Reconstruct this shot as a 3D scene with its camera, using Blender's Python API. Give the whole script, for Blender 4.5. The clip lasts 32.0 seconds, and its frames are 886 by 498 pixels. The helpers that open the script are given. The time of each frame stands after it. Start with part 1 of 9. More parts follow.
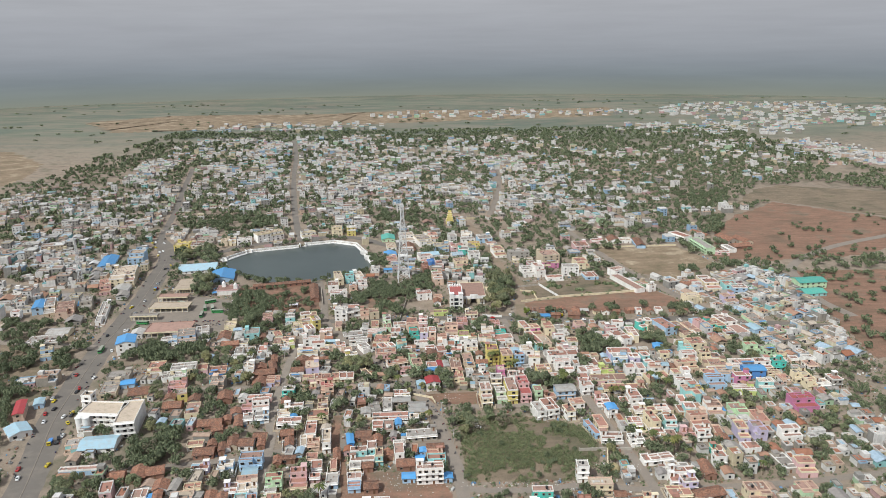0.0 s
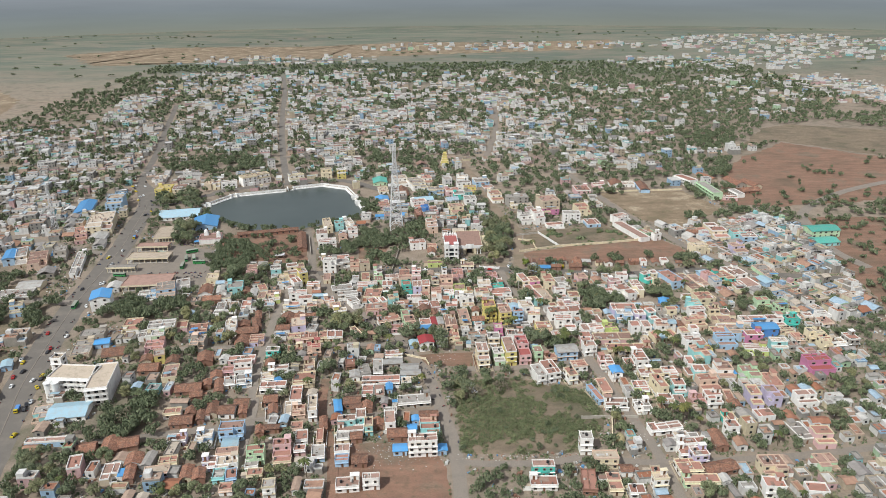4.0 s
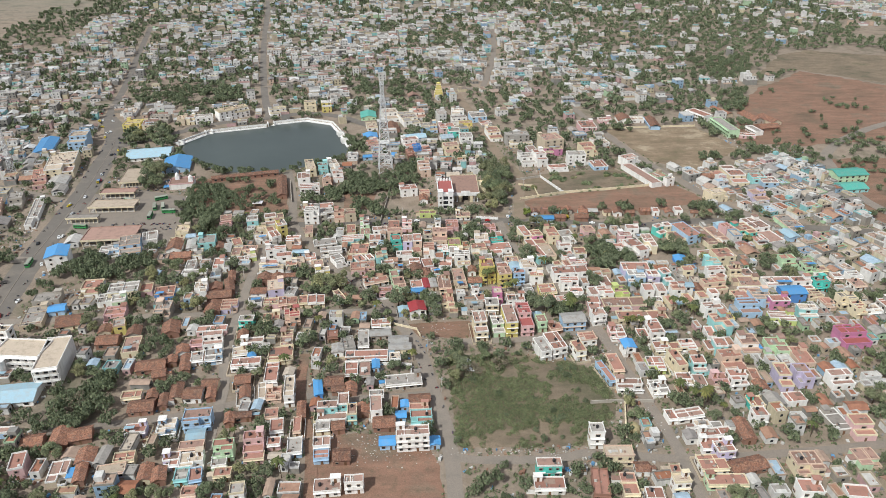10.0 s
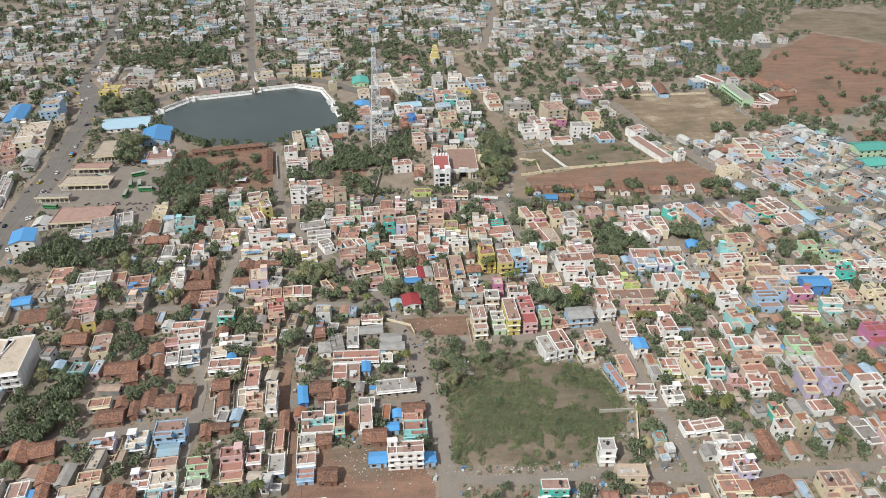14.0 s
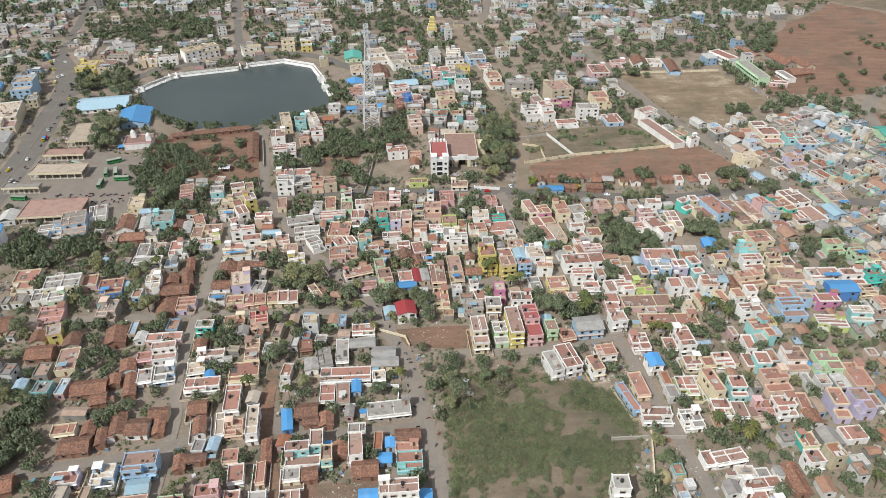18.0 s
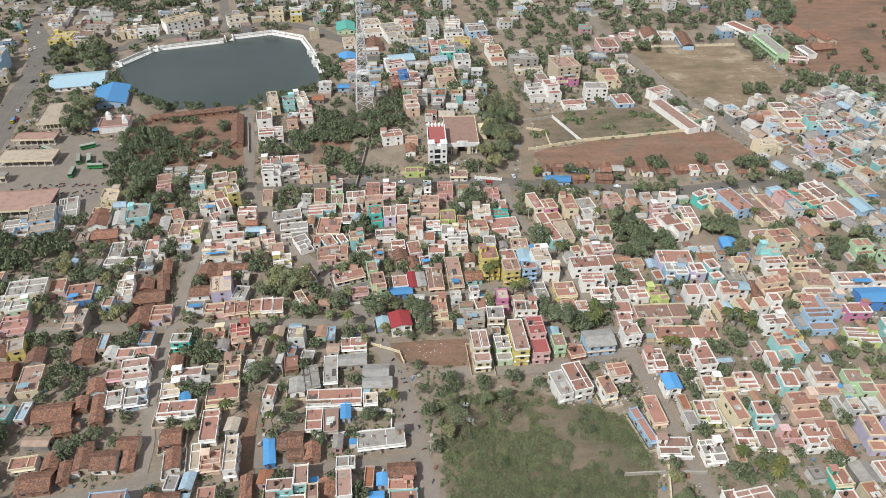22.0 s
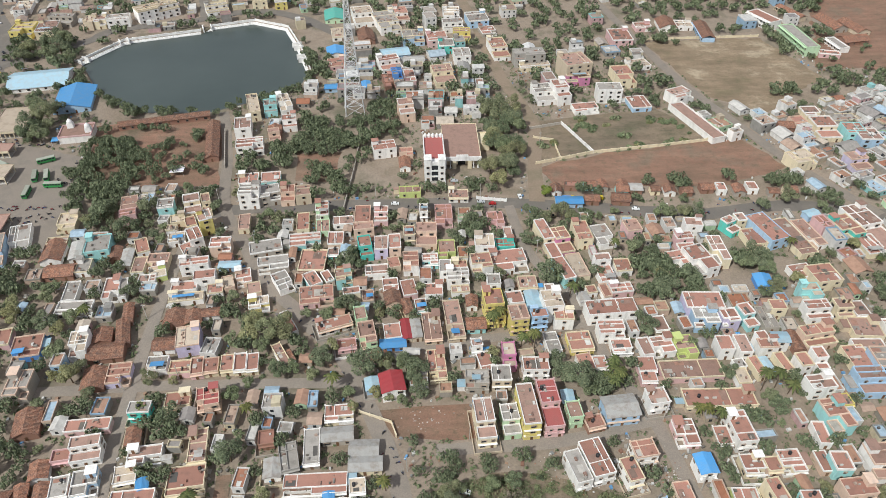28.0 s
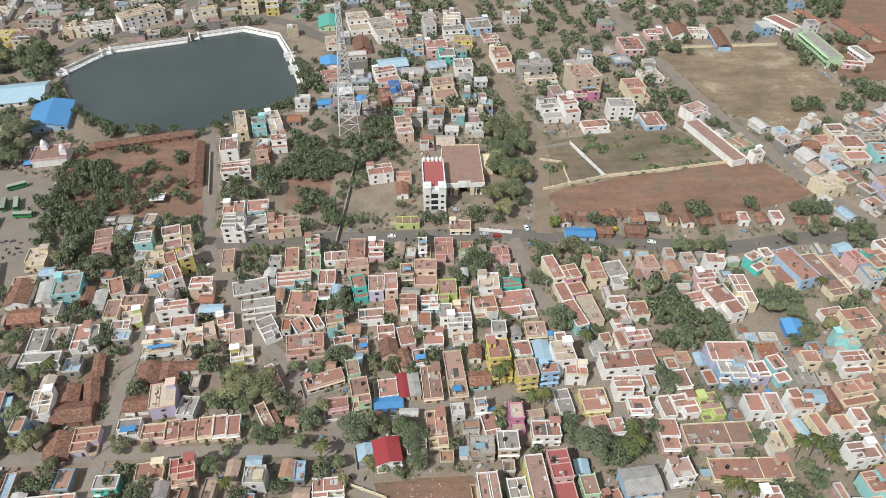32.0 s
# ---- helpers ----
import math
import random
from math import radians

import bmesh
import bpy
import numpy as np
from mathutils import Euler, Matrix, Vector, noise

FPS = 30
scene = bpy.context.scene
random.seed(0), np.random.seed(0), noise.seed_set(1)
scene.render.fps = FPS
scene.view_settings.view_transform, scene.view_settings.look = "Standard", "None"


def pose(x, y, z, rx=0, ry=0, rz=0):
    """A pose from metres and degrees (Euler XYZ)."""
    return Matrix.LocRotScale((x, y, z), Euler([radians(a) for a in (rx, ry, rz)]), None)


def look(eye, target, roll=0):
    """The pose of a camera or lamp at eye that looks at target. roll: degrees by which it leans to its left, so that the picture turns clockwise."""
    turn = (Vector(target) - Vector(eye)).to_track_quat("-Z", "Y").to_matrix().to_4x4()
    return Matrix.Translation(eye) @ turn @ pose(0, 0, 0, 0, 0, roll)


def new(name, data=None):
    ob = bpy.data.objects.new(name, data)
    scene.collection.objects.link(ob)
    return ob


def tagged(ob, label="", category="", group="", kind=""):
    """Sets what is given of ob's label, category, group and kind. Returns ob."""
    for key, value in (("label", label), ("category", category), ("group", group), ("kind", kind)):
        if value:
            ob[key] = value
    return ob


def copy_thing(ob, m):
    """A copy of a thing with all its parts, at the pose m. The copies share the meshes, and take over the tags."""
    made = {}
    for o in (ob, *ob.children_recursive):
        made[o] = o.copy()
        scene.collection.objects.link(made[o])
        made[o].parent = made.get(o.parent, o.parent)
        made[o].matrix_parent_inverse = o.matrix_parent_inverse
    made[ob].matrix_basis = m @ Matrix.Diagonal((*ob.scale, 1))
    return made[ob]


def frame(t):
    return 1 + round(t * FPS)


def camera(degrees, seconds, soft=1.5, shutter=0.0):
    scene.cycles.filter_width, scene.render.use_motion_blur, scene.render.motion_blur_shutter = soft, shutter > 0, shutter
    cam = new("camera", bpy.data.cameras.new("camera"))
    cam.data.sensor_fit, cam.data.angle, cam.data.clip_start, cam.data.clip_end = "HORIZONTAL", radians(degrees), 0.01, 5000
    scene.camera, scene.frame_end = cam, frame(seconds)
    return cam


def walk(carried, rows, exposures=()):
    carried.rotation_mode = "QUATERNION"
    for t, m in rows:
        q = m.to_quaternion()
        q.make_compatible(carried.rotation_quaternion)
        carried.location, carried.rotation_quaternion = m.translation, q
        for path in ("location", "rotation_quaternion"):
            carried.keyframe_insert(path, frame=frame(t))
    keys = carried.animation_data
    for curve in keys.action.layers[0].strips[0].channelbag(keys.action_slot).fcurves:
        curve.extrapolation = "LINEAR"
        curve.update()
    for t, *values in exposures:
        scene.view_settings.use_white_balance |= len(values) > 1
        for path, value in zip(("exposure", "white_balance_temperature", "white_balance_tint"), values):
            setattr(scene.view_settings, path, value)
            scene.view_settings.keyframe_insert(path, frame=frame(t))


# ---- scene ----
cam = camera(65.15, 32.0, soft=0.8)
walk(cam, [
    (0, pose(0.00, 0.00, 210.0, 73.98, 0.69, -0.20)),
    (0.5, pose(0.10, 4.26, 210.0, 73.52, 0.67, -0.24)),
    (1, pose(0.20, 8.53, 210.0, 72.99, 0.66, -0.29)),
    (1.5, pose(0.30, 12.79, 210.0, 72.48, 0.64, -0.33)),
    (2, pose(0.41, 17.05, 210.0, 71.96, 0.62, -0.38)),
    (2.5, pose(0.51, 21.32, 210.0, 71.17, 0.60, -0.43)),
    (3, pose(0.61, 25.58, 210.0, 70.09, 0.58, -0.48)),
    (3.5, pose(0.71, 29.85, 210.0, 69.27, 0.56, -0.52)),
    (4.5, pose(0.91, 38.37, 210.0, 68.07, 0.53, -0.61)),
    (5.5, pose(1.11, 46.90, 210.0, 66.88, 0.49, -0.70)),
    (6, pose(1.22, 51.16, 210.0, 66.39, 0.48, -0.74)),
    (7, pose(1.42, 59.69, 210.0, 65.27, 0.44, -0.80)),
    (8, pose(1.62, 68.22, 210.0, 64.20, 0.41, -0.85)),
    (9, pose(1.82, 76.75, 210.0, 63.15, 0.37, -0.91)),
    (10, pose(2.03, 85.27, 210.0, 62.23, 0.33, -0.98)),
    (11, pose(2.23, 93.80, 210.0, 61.31, 0.29, -1.05)),
    (12, pose(2.43, 102.33, 210.0, 60.42, 0.25, -1.11)),
    (13, pose(2.63, 110.86, 210.0, 59.53, 0.20, -1.18)),
    (14, pose(2.84, 119.38, 210.0, 58.71, 0.16, -1.21)),
    (15.5, pose(3.14, 132.17, 210.0, 57.54, 0.11, -1.26)),
    (17, pose(3.44, 144.97, 210.0, 56.46, 0.05, -1.31)),
    (18, pose(3.65, 153.49, 210.0, 55.88, 0.01, -1.34)),
    (19, pose(3.85, 162.02, 210.0, 55.04, -0.02, -1.37)),
    (20, pose(4.05, 170.55, 210.0, 54.25, -0.08, -1.39)),
    (21, pose(4.26, 179.08, 210.0, 53.41, -0.14, -1.39)),
    (22, pose(4.46, 187.60, 210.0, 52.71, -0.20, -1.40)),
    (23, pose(4.66, 196.13, 210.0, 52.17, -0.26, -1.41)),
    (24, pose(4.86, 204.66, 210.0, 51.66, -0.26, -1.44)),
    (25.5, pose(5.17, 217.45, 210.0, 51.01, -0.25, -1.49)),
    (27, pose(5.47, 230.24, 210.0, 50.28, -0.25, -1.54)),
    (28, pose(5.67, 238.77, 210.0, 50.14, -0.25, -1.57)),
    (29, pose(5.88, 247.29, 210.0, 49.98, -0.24, -1.57)),
    (30, pose(6.08, 255.82, 210.0, 49.75, -0.23, -1.57)),
    (31, pose(6.28, 264.35, 210.0, 49.54, -0.23, -1.57)),
    (32, pose(6.48, 272.88, 210.0, 49.31, -0.22, -1.57)),
])

# ---- light ----
world = bpy.data.worlds.new("sky")
scene.world = world
world.use_nodes = True
wn = world.node_tree
sky = wn.nodes.new("ShaderNodeTexSky")
sky.sky_type, sky.sun_disc = "NISHITA", False
SUN_ELEV, SUN_AZ = 48, 222        # azimuth: degrees clockwise from +y
sky.sun_elevation, sky.sun_rotation = radians(SUN_ELEV), radians(SUN_AZ)
sky.dust_density, sky.air_density, sky.ozone_density = 1.6, 1.0, 1.0
haze = wn.nodes.new("ShaderNodeMix")      # a thin even haze over the blue
haze.data_type = "RGBA"
haze.inputs[0].default_value, haze.inputs[7].default_value = 0.75, (4.7, 4.95, 5.5, 1)
wn.links.new(sky.outputs["Color"], haze.inputs[6])
wn.nodes["Background"].inputs["Strength"].default_value = 0.11
wn.links.new(haze.outputs[2], wn.nodes["Background"].inputs["Color"])
sun = new("sun", bpy.data.lights.new("sun", "SUN"))
sun.data.energy, sun.data.angle, sun.data.color = 3.8, radians(1.2), (0.955, 0.985, 0.96)
ce = math.cos(radians(SUN_ELEV))
sun_from = Vector((ce * math.sin(radians(SUN_AZ)), ce * math.cos(radians(SUN_AZ)), math.sin(radians(SUN_ELEV))))
sun.matrix_world = look(sun_from * 1000, (0, 0, 0))
scene.view_settings.exposure = 0.0


# ---- materials ----
def node_mat(name, rough=0.9, metal=0.0):
    m = bpy.data.materials.new(name)
    m.use_nodes = True
    b = m.node_tree.nodes["Principled BSDF"]
    b.inputs["Roughness"].default_value, b.inputs["Metallic"].default_value = rough, metal
    b.inputs["Specular IOR Level"].default_value = 0.25
    return m, m.node_tree, b


def add(nt, kind, **values):
    n = nt.nodes.new(kind)
    for k, v in values.items():
        if k in n.inputs:
            n.inputs[k].default_value = v
    return n


def coords(nt, scale=(1, 1, 1), object_space=False):
    """World-size coordinates."""
    mp = nt.nodes.new("ShaderNodeMapping")
    mp.inputs["Scale"].default_value = scale
    if object_space:
        nt.links.new(nt.nodes.new("ShaderNodeTexCoord").outputs["Object"], mp.inputs["Vector"])
    else:
        nt.links.new(nt.nodes.new("ShaderNodeNewGeometry").outputs["Position"], mp.inputs["Vector"])
    return mp.outputs["Vector"]


def noise_tex(nt, vec, scale, detail=4, rough=0.6):
    n = add(nt, "ShaderNodeTexNoise", Scale=scale, Detail=detail, Roughness=rough)
    nt.links.new(vec, n.inputs["Vector"])
    return n.outputs["Fac"]


def ramp(nt, fac, stops, constant=False):
    r = nt.nodes.new("ShaderNodeValToRGB")
    e = r.color_ramp.elements
    while len(e) < len(stops):
        e.new(0.5)
    for el, (p, c) in zip(e, stops):
        el.position, el.color = p, (*c, 1) if len(c) == 3 else c
    if constant:
        r.color_ramp.interpolation = "CONSTANT"
    nt.links.new(fac, r.inputs["Fac"])
    return r.outputs["Color"]


def mixc(nt, kind, fac, a, b):
    n = nt.nodes.new("ShaderNodeMix")
    n.data_type, n.blend_type = "RGBA", kind
    for i, v in ((0, fac), (6, a), (7, b)):
        if isinstance(v, bpy.types.NodeSocket):
            nt.links.new(v, n.inputs[i])
        else:
            n.inputs[i].default_value = v if i == 0 else (*v, 1)
    return n.outputs[2]


def bump(nt, b, height, strength=0.4, dist=0.05):
    n = add(nt, "ShaderNodeBump", Strength=strength, Distance=dist)
    nt.links.new(height, n.inputs["Height"])
    nt.links.new(n.outputs["Normal"], b.inputs["Normal"])


def g3(v):
    return (v, v, v)


def surface(name, col, rough=0.9, spread=0.12, stain=(0.25, 0.2, 0.15), stain_amount=0.35, grain=6.0, blot=0.35, streak=False, per_object=0.1, metal=0.0):
    """A painted or mineral surface: grain, stains at a larger scale, and a slight difference from thing to thing."""
    m, nt, b = node_mat(name, rough, metal)
    v = coords(nt, (1, 1, 0.25) if streak else (1, 1, 1))
    fine = noise_tex(nt, v, grain, 5, 0.7)
    large = noise_tex(nt, v, blot, 5, 0.65)
    base = mixc(nt, "MULTIPLY", 1.0, col, ramp(nt, fine, [(0.25, g3(1 - spread)), (0.75, g3(1 + spread))]))
    mask = ramp(nt, large, [(0.48, g3(0)), (0.72, g3(stain_amount))])
    c = mixc(nt, "MIX", mask, base, stain)
    if per_object:
        rnd = nt.nodes.new("ShaderNodeObjectInfo").outputs["Random"]
        c = mixc(nt, "MULTIPLY", 1.0, c, ramp(nt, rnd, [(0, (1 - 1.6 * per_object, 1 - 1.7 * per_object, 1 - 1.8 * per_object)), (1, (1 + per_object,) * 3)]))
    nt.links.new(c, b.inputs["Base Color"])
    bump(nt, b, fine, 0.3, 0.03)
    return m


WALLS = {
    "white": (0.83, 0.80, 0.76), "cream": (0.72, 0.62, 0.44), "peach": (0.68, 0.50, 0.39), "pink": (0.66, 0.43, 0.42),
    "hotpink": (0.56, 0.22, 0.36), "lime": (0.52, 0.58, 0.22), "palegreen": (0.50, 0.66, 0.44), "teal": (0.10, 0.52, 0.44),
    "aqua": (0.34, 0.63, 0.62), "sky": (0.38, 0.53, 0.68), "blue": (0.10, 0.26, 0.58), "lavender": (0.55, 0.49, 0.63),
    "yellow": (0.68, 0.57, 0.20), "beige": (0.58, 0.48, 0.36), "concrete": (0.36, 0.34, 0.31), "grime": (0.40, 0.36, 0.31),
    "brick": (0.30, 0.165, 0.12), "red": (0.50, 0.07, 0.07), "orange": (0.64, 0.28, 0.10),
}
WALL = {k: surface("paint_" + k, c, 0.85, 0.07, (0.26, 0.22, 0.18), 0.34, 3.0, 0.45, True, 0.06) for k, c in WALLS.items()}
ROOF = {
    "terra": surface("terrace_tiles", (0.35, 0.222, 0.178), 0.9, 0.17, (0.17, 0.12, 0.10), 0.55, 5.0, 0.30, False, 0.16),
    "rust": surface("terrace_tiles_red", (0.375, 0.196, 0.15), 0.9, 0.17, (0.20, 0.125, 0.10), 0.5, 5.0, 0.3, False, 0.14),
    "grey": surface("terrace_cement", (0.34, 0.31, 0.28), 0.95, 0.16, (0.13, 0.12, 0.10), 0.55, 4.0, 0.3, False, 0.16),
    "buff": surface("terrace_lime", (0.50, 0.41, 0.32), 0.95, 0.14, (0.20, 0.16, 0.12), 0.5, 4.0, 0.3, False, 0.12),
    "crimson": surface("terrace_red_oxide", (0.36, 0.11, 0.10), 0.8, 0.12, (0.26, 0.13, 0.11), 0.35, 4.0, 0.3, False, 0.05),
}


def ribbed(name, col, rough, wave, stain, amount, metal=0.0, spread=0.15):
    """Tiles or sheets in courses, the ribs along the thing's own y."""
    m, nt, b = node_mat(name, rough, metal)
    v = coords(nt, (1, 1, 1), True)
    w = add(nt, "ShaderNodeTexWave", Scale=wave, Distortion=0.6, Detail=1.0)
    nt.links.new(v, w.inputs["Vector"])
    wv = coords(nt)
    fine, large = noise_tex(nt, wv, 3.5, 5, 0.7), noise_tex(nt, wv, 0.4, 5, 0.65)
    base = mixc(nt, "MULTIPLY", 1.0, col, ramp(nt, fine, [(0.25, g3(1 - 2 * spread)), (0.75, g3(1 + spread))]))
    c = mixc(nt, "MIX", ramp(nt, large, [(0.45, g3(0)), (0.7, g3(amount))]), base, stain)
    rnd = nt.nodes.new("ShaderNodeObjectInfo").outputs["Random"]
    c = mixc(nt, "MULTIPLY", 1.0, c, ramp(nt, rnd, [(0, g3(0.78)), (1, g3(1.12))]))
    nt.links.new(c, b.inputs["Base Color"])
    bump(nt, b, w.outputs["Fac"], 0.5, 0.06)
    return m




def clay_mat():
    """Country tiles: rows of half-round tiles, each tile its own shade, blackened and dusted in patches."""
    m, nt, b = node_mat("clay_roof_tiles", 0.92)
    v = coords(nt, (1, 1, 1), True)
    cell = add(nt, "ShaderNodeTexVoronoi", Scale=2.6)
    nt.links.new(v, cell.inputs["Vector"])
    tone = nt.nodes.new("ShaderNodeSeparateColor")
    nt.links.new(cell.outputs["Color"], tone.inputs[0])
    base = ramp(nt, tone.outputs[0], [(0.0, (0.17, 0.09, 0.065)), (0.35, (0.27, 0.135, 0.09)), (0.7, (0.34, 0.175, 0.115)), (1.0, (0.40, 0.24, 0.17))])
    wv = coords(nt)
    c = mixc(nt, "MIX", ramp(nt, noise_tex(nt, wv, 0.55, 6, 0.7), [(0.45, g3(0)), (0.66, g3(0.75))]), base, (0.125, 0.098, 0.085))
    c = mixc(nt, "MIX", ramp(nt, noise_tex(nt, wv, 0.9, 6, 0.75), [(0.55, g3(0)), (0.72, g3(0.5))]), c, (0.42, 0.33, 0.27))
    rnd = nt.nodes.new("ShaderNodeObjectInfo").outputs["Random"]
    c = mixc(nt, "MULTIPLY", 1.0, c, ramp(nt, rnd, [(0, g3(0.78)), (1, (1.2, 1.1, 1.05))]))
    nt.links.new(c, b.inputs["Base Color"])
    w = add(nt, "ShaderNodeTexWave", Scale=1.2, Distortion=0.8, Detail=1.0)
    nt.links.new(v, w.inputs["Vector"])
    bump(nt, b, w.outputs["Fac"], 0.8, 0.1)
    return m


ROOF["clay"] = clay_mat()
ROOF["bluesheet"] = ribbed("blue_roof_sheet", (0.10, 0.34, 0.66), 0.45, 0.8, (0.25, 0.34, 0.45), 0.35, 0.1, 0.05)
ROOF["palesheet"] = ribbed("pale_blue_roof_sheet", (0.36, 0.52, 0.60), 0.5, 0.8, (0.40, 0.38, 0.36), 0.5, 0.1, 0.06)
ROOF["greysheet"] = ribbed("grey_roof_sheet", (0.46, 0.44, 0.41), 0.6, 0.8, (0.24, 0.17, 0.12), 0.55, 0.1, 0.08)
ROOF["redsheet"] = ribbed("red_roof_sheet", (0.40, 0.06, 0.065), 0.5, 0.8, (0.30, 0.10, 0.10), 0.35, 0.1, 0.05)
ROOF["greensheet"] = ribbed("green_roof_sheet", (0.10, 0.42, 0.34), 0.5, 0.8, (0.30, 0.36, 0.30), 0.4, 0.1, 0.05)
DARK = surface("window_dark", (0.035, 0.038, 0.042), 0.25, 0.1, (0.06, 0.055, 0.05), 0.3, 4, 0.8, per_object=0)
FRAME = surface("window_frame", (0.30, 0.24, 0.19), 0.7, per_object=0.2)
DOORWOOD = surface("door_wood", (0.17, 0.09, 0.05), 0.7, per_object=0.25)
CEMENT = surface("cement", (0.44, 0.41, 0.37), 0.95)
TANK = surface("tank_black", (0.025, 0.025, 0.028), 0.5, 0.1, (0.10, 0.09, 0.08), 0.4)
STEEL = surface("galvanised_steel", (0.58, 0.58, 0.58), 0.6, 0.1, (0.32, 0.27, 0.23), 0.3, metal=0.0)
WHITEWASH = surface("whitewash", (0.80, 0.78, 0.75), 0.9, 0.06, (0.36, 0.34, 0.32), 0.5, 3, 0.3, True, 0.03)
BARK = surface("bark", (0.13, 0.095, 0.065), 0.95, 0.25)
ASPHALT = surface("asphalt", (0.175, 0.155, 0.135), 0.95, 0.10, (0.25, 0.215, 0.18), 0.75, 2.0, 0.09, per_object=0.04)
LANE = surface("street_dust", (0.27, 0.228, 0.19), 0.97, 0.2, (0.19, 0.17, 0.145), 0.6, 2.0, 0.12, per_object=0.06)
DIRT = surface("pale_dirt", (0.27, 0.205, 0.15), 0.98, 0.15, (0.16, 0.145, 0.09), 0.8, 1.2, 0.05, per_object=0.03)


def field_mat(name, stops, tuft, amount, patch=0.022, gain=1.0):
    """Open ground: patches of several soils, trodden streaks and tufts of dry grass."""
    m, nt, b = node_mat(name, 0.98)
    v = coords(nt)
    base = ramp(nt, noise_tex(nt, v, patch, 8, 0.66), stops)
    streak = noise_tex(nt, coords(nt, (0.35, 1.3, 1)), 0.11, 6, 0.7)
    c = mixc(nt, "MULTIPLY", 1.0, base, ramp(nt, streak, [(0.32, g3(0.78)), (0.68, g3(1.2))]))
    c = mixc(nt, "MIX", ramp(nt, noise_tex(nt, v, 0.30, 7, 0.75), [(0.52, g3(0)), (0.66, g3(amount))]), c, tuft)
    fine = noise_tex(nt, v, 1.6, 5, 0.75)
    c = mixc(nt, "MULTIPLY", 1.0, c, ramp(nt, fine, [(0.28, g3(0.72)), (0.72, g3(1.26))]))
    nt.links.new(c, b.inputs["Base Color"])
    bump(nt, b, fine, 0.5, 0.12)
    return m


REDSOIL = field_mat("red_soil", [(0.30, (0.165, 0.118, 0.082)), (0.44, (0.225, 0.138, 0.096)), (0.54, (0.262, 0.150, 0.105)), (0.64, (0.205, 0.150, 0.108)), (0.74, (0.14, 0.118, 0.075))], (0.125, 0.105, 0.068), 0.7)
PADDY = field_mat("dry_grass", [(0.30, (0.115, 0.108, 0.066)), (0.45, (0.19, 0.148, 0.105)), (0.55, (0.235, 0.178, 0.125)), (0.68, (0.145, 0.125, 0.08))], (0.105, 0.098, 0.06), 0.8)
PLAYSOIL = field_mat("trodden_playing_soil", [(0.32, (0.17, 0.14, 0.085)), (0.45, (0.235, 0.172, 0.115)), (0.55, (0.275, 0.205, 0.138)), (0.63, (0.40, 0.32, 0.225)), (0.72, (0.27, 0.20, 0.135))], (0.145, 0.128, 0.078), 0.65, 0.03)


def leaf_mat(name, a, b_, per=0.25):
    m, nt, b = node_mat(name, 0.75)
    geo = nt.nodes.new("ShaderNodeNewGeometry")
    c = ramp(nt, geo.outputs["Random Per Island"], [(0, a), (1, b_)])
    n = noise_tex(nt, coords(nt), 0.35, 3)
    c = mixc(nt, "MULTIPLY", 1.0, c, ramp(nt, n, [(0.3, g3(0.65)), (0.7, g3(1.25))]))
    rnd = nt.nodes.new("ShaderNodeObjectInfo").outputs["Random"]
    c = mixc(nt, "MULTIPLY", 1.0, c, ramp(nt, rnd, [(0, (0.8, 0.85, 0.8)), (0.6, (1.0, 1.0, 1.0)), (1, (1.35, 1.15, 1.0))]))
    nt.links.new(c, b.inputs["Base Color"])
    b.inputs["Subsurface Weight"].default_value = 0.0
    return m


LEAF = leaf_mat("foliage", (0.135, 0.160, 0.085), (0.275, 0.295, 0.165))
LEAFDARK = leaf_mat("foliage_dark", (0.108, 0.132, 0.078), (0.225, 0.245, 0.142))
LEAFLIME = leaf_mat("foliage_bright", (0.12, 0.16, 0.03), (0.22, 0.26, 0.06))
LEAFDRY = leaf_mat("foliage_dry", (0.16, 0.13, 0.09), (0.26, 0.22, 0.16))
PALM = leaf_mat("palm_fronds", (0.06, 0.08, 0.025), (0.15, 0.16, 0.06))
SCRUB = leaf_mat("scrub", (0.10, 0.128, 0.066), (0.20, 0.225, 0.118))


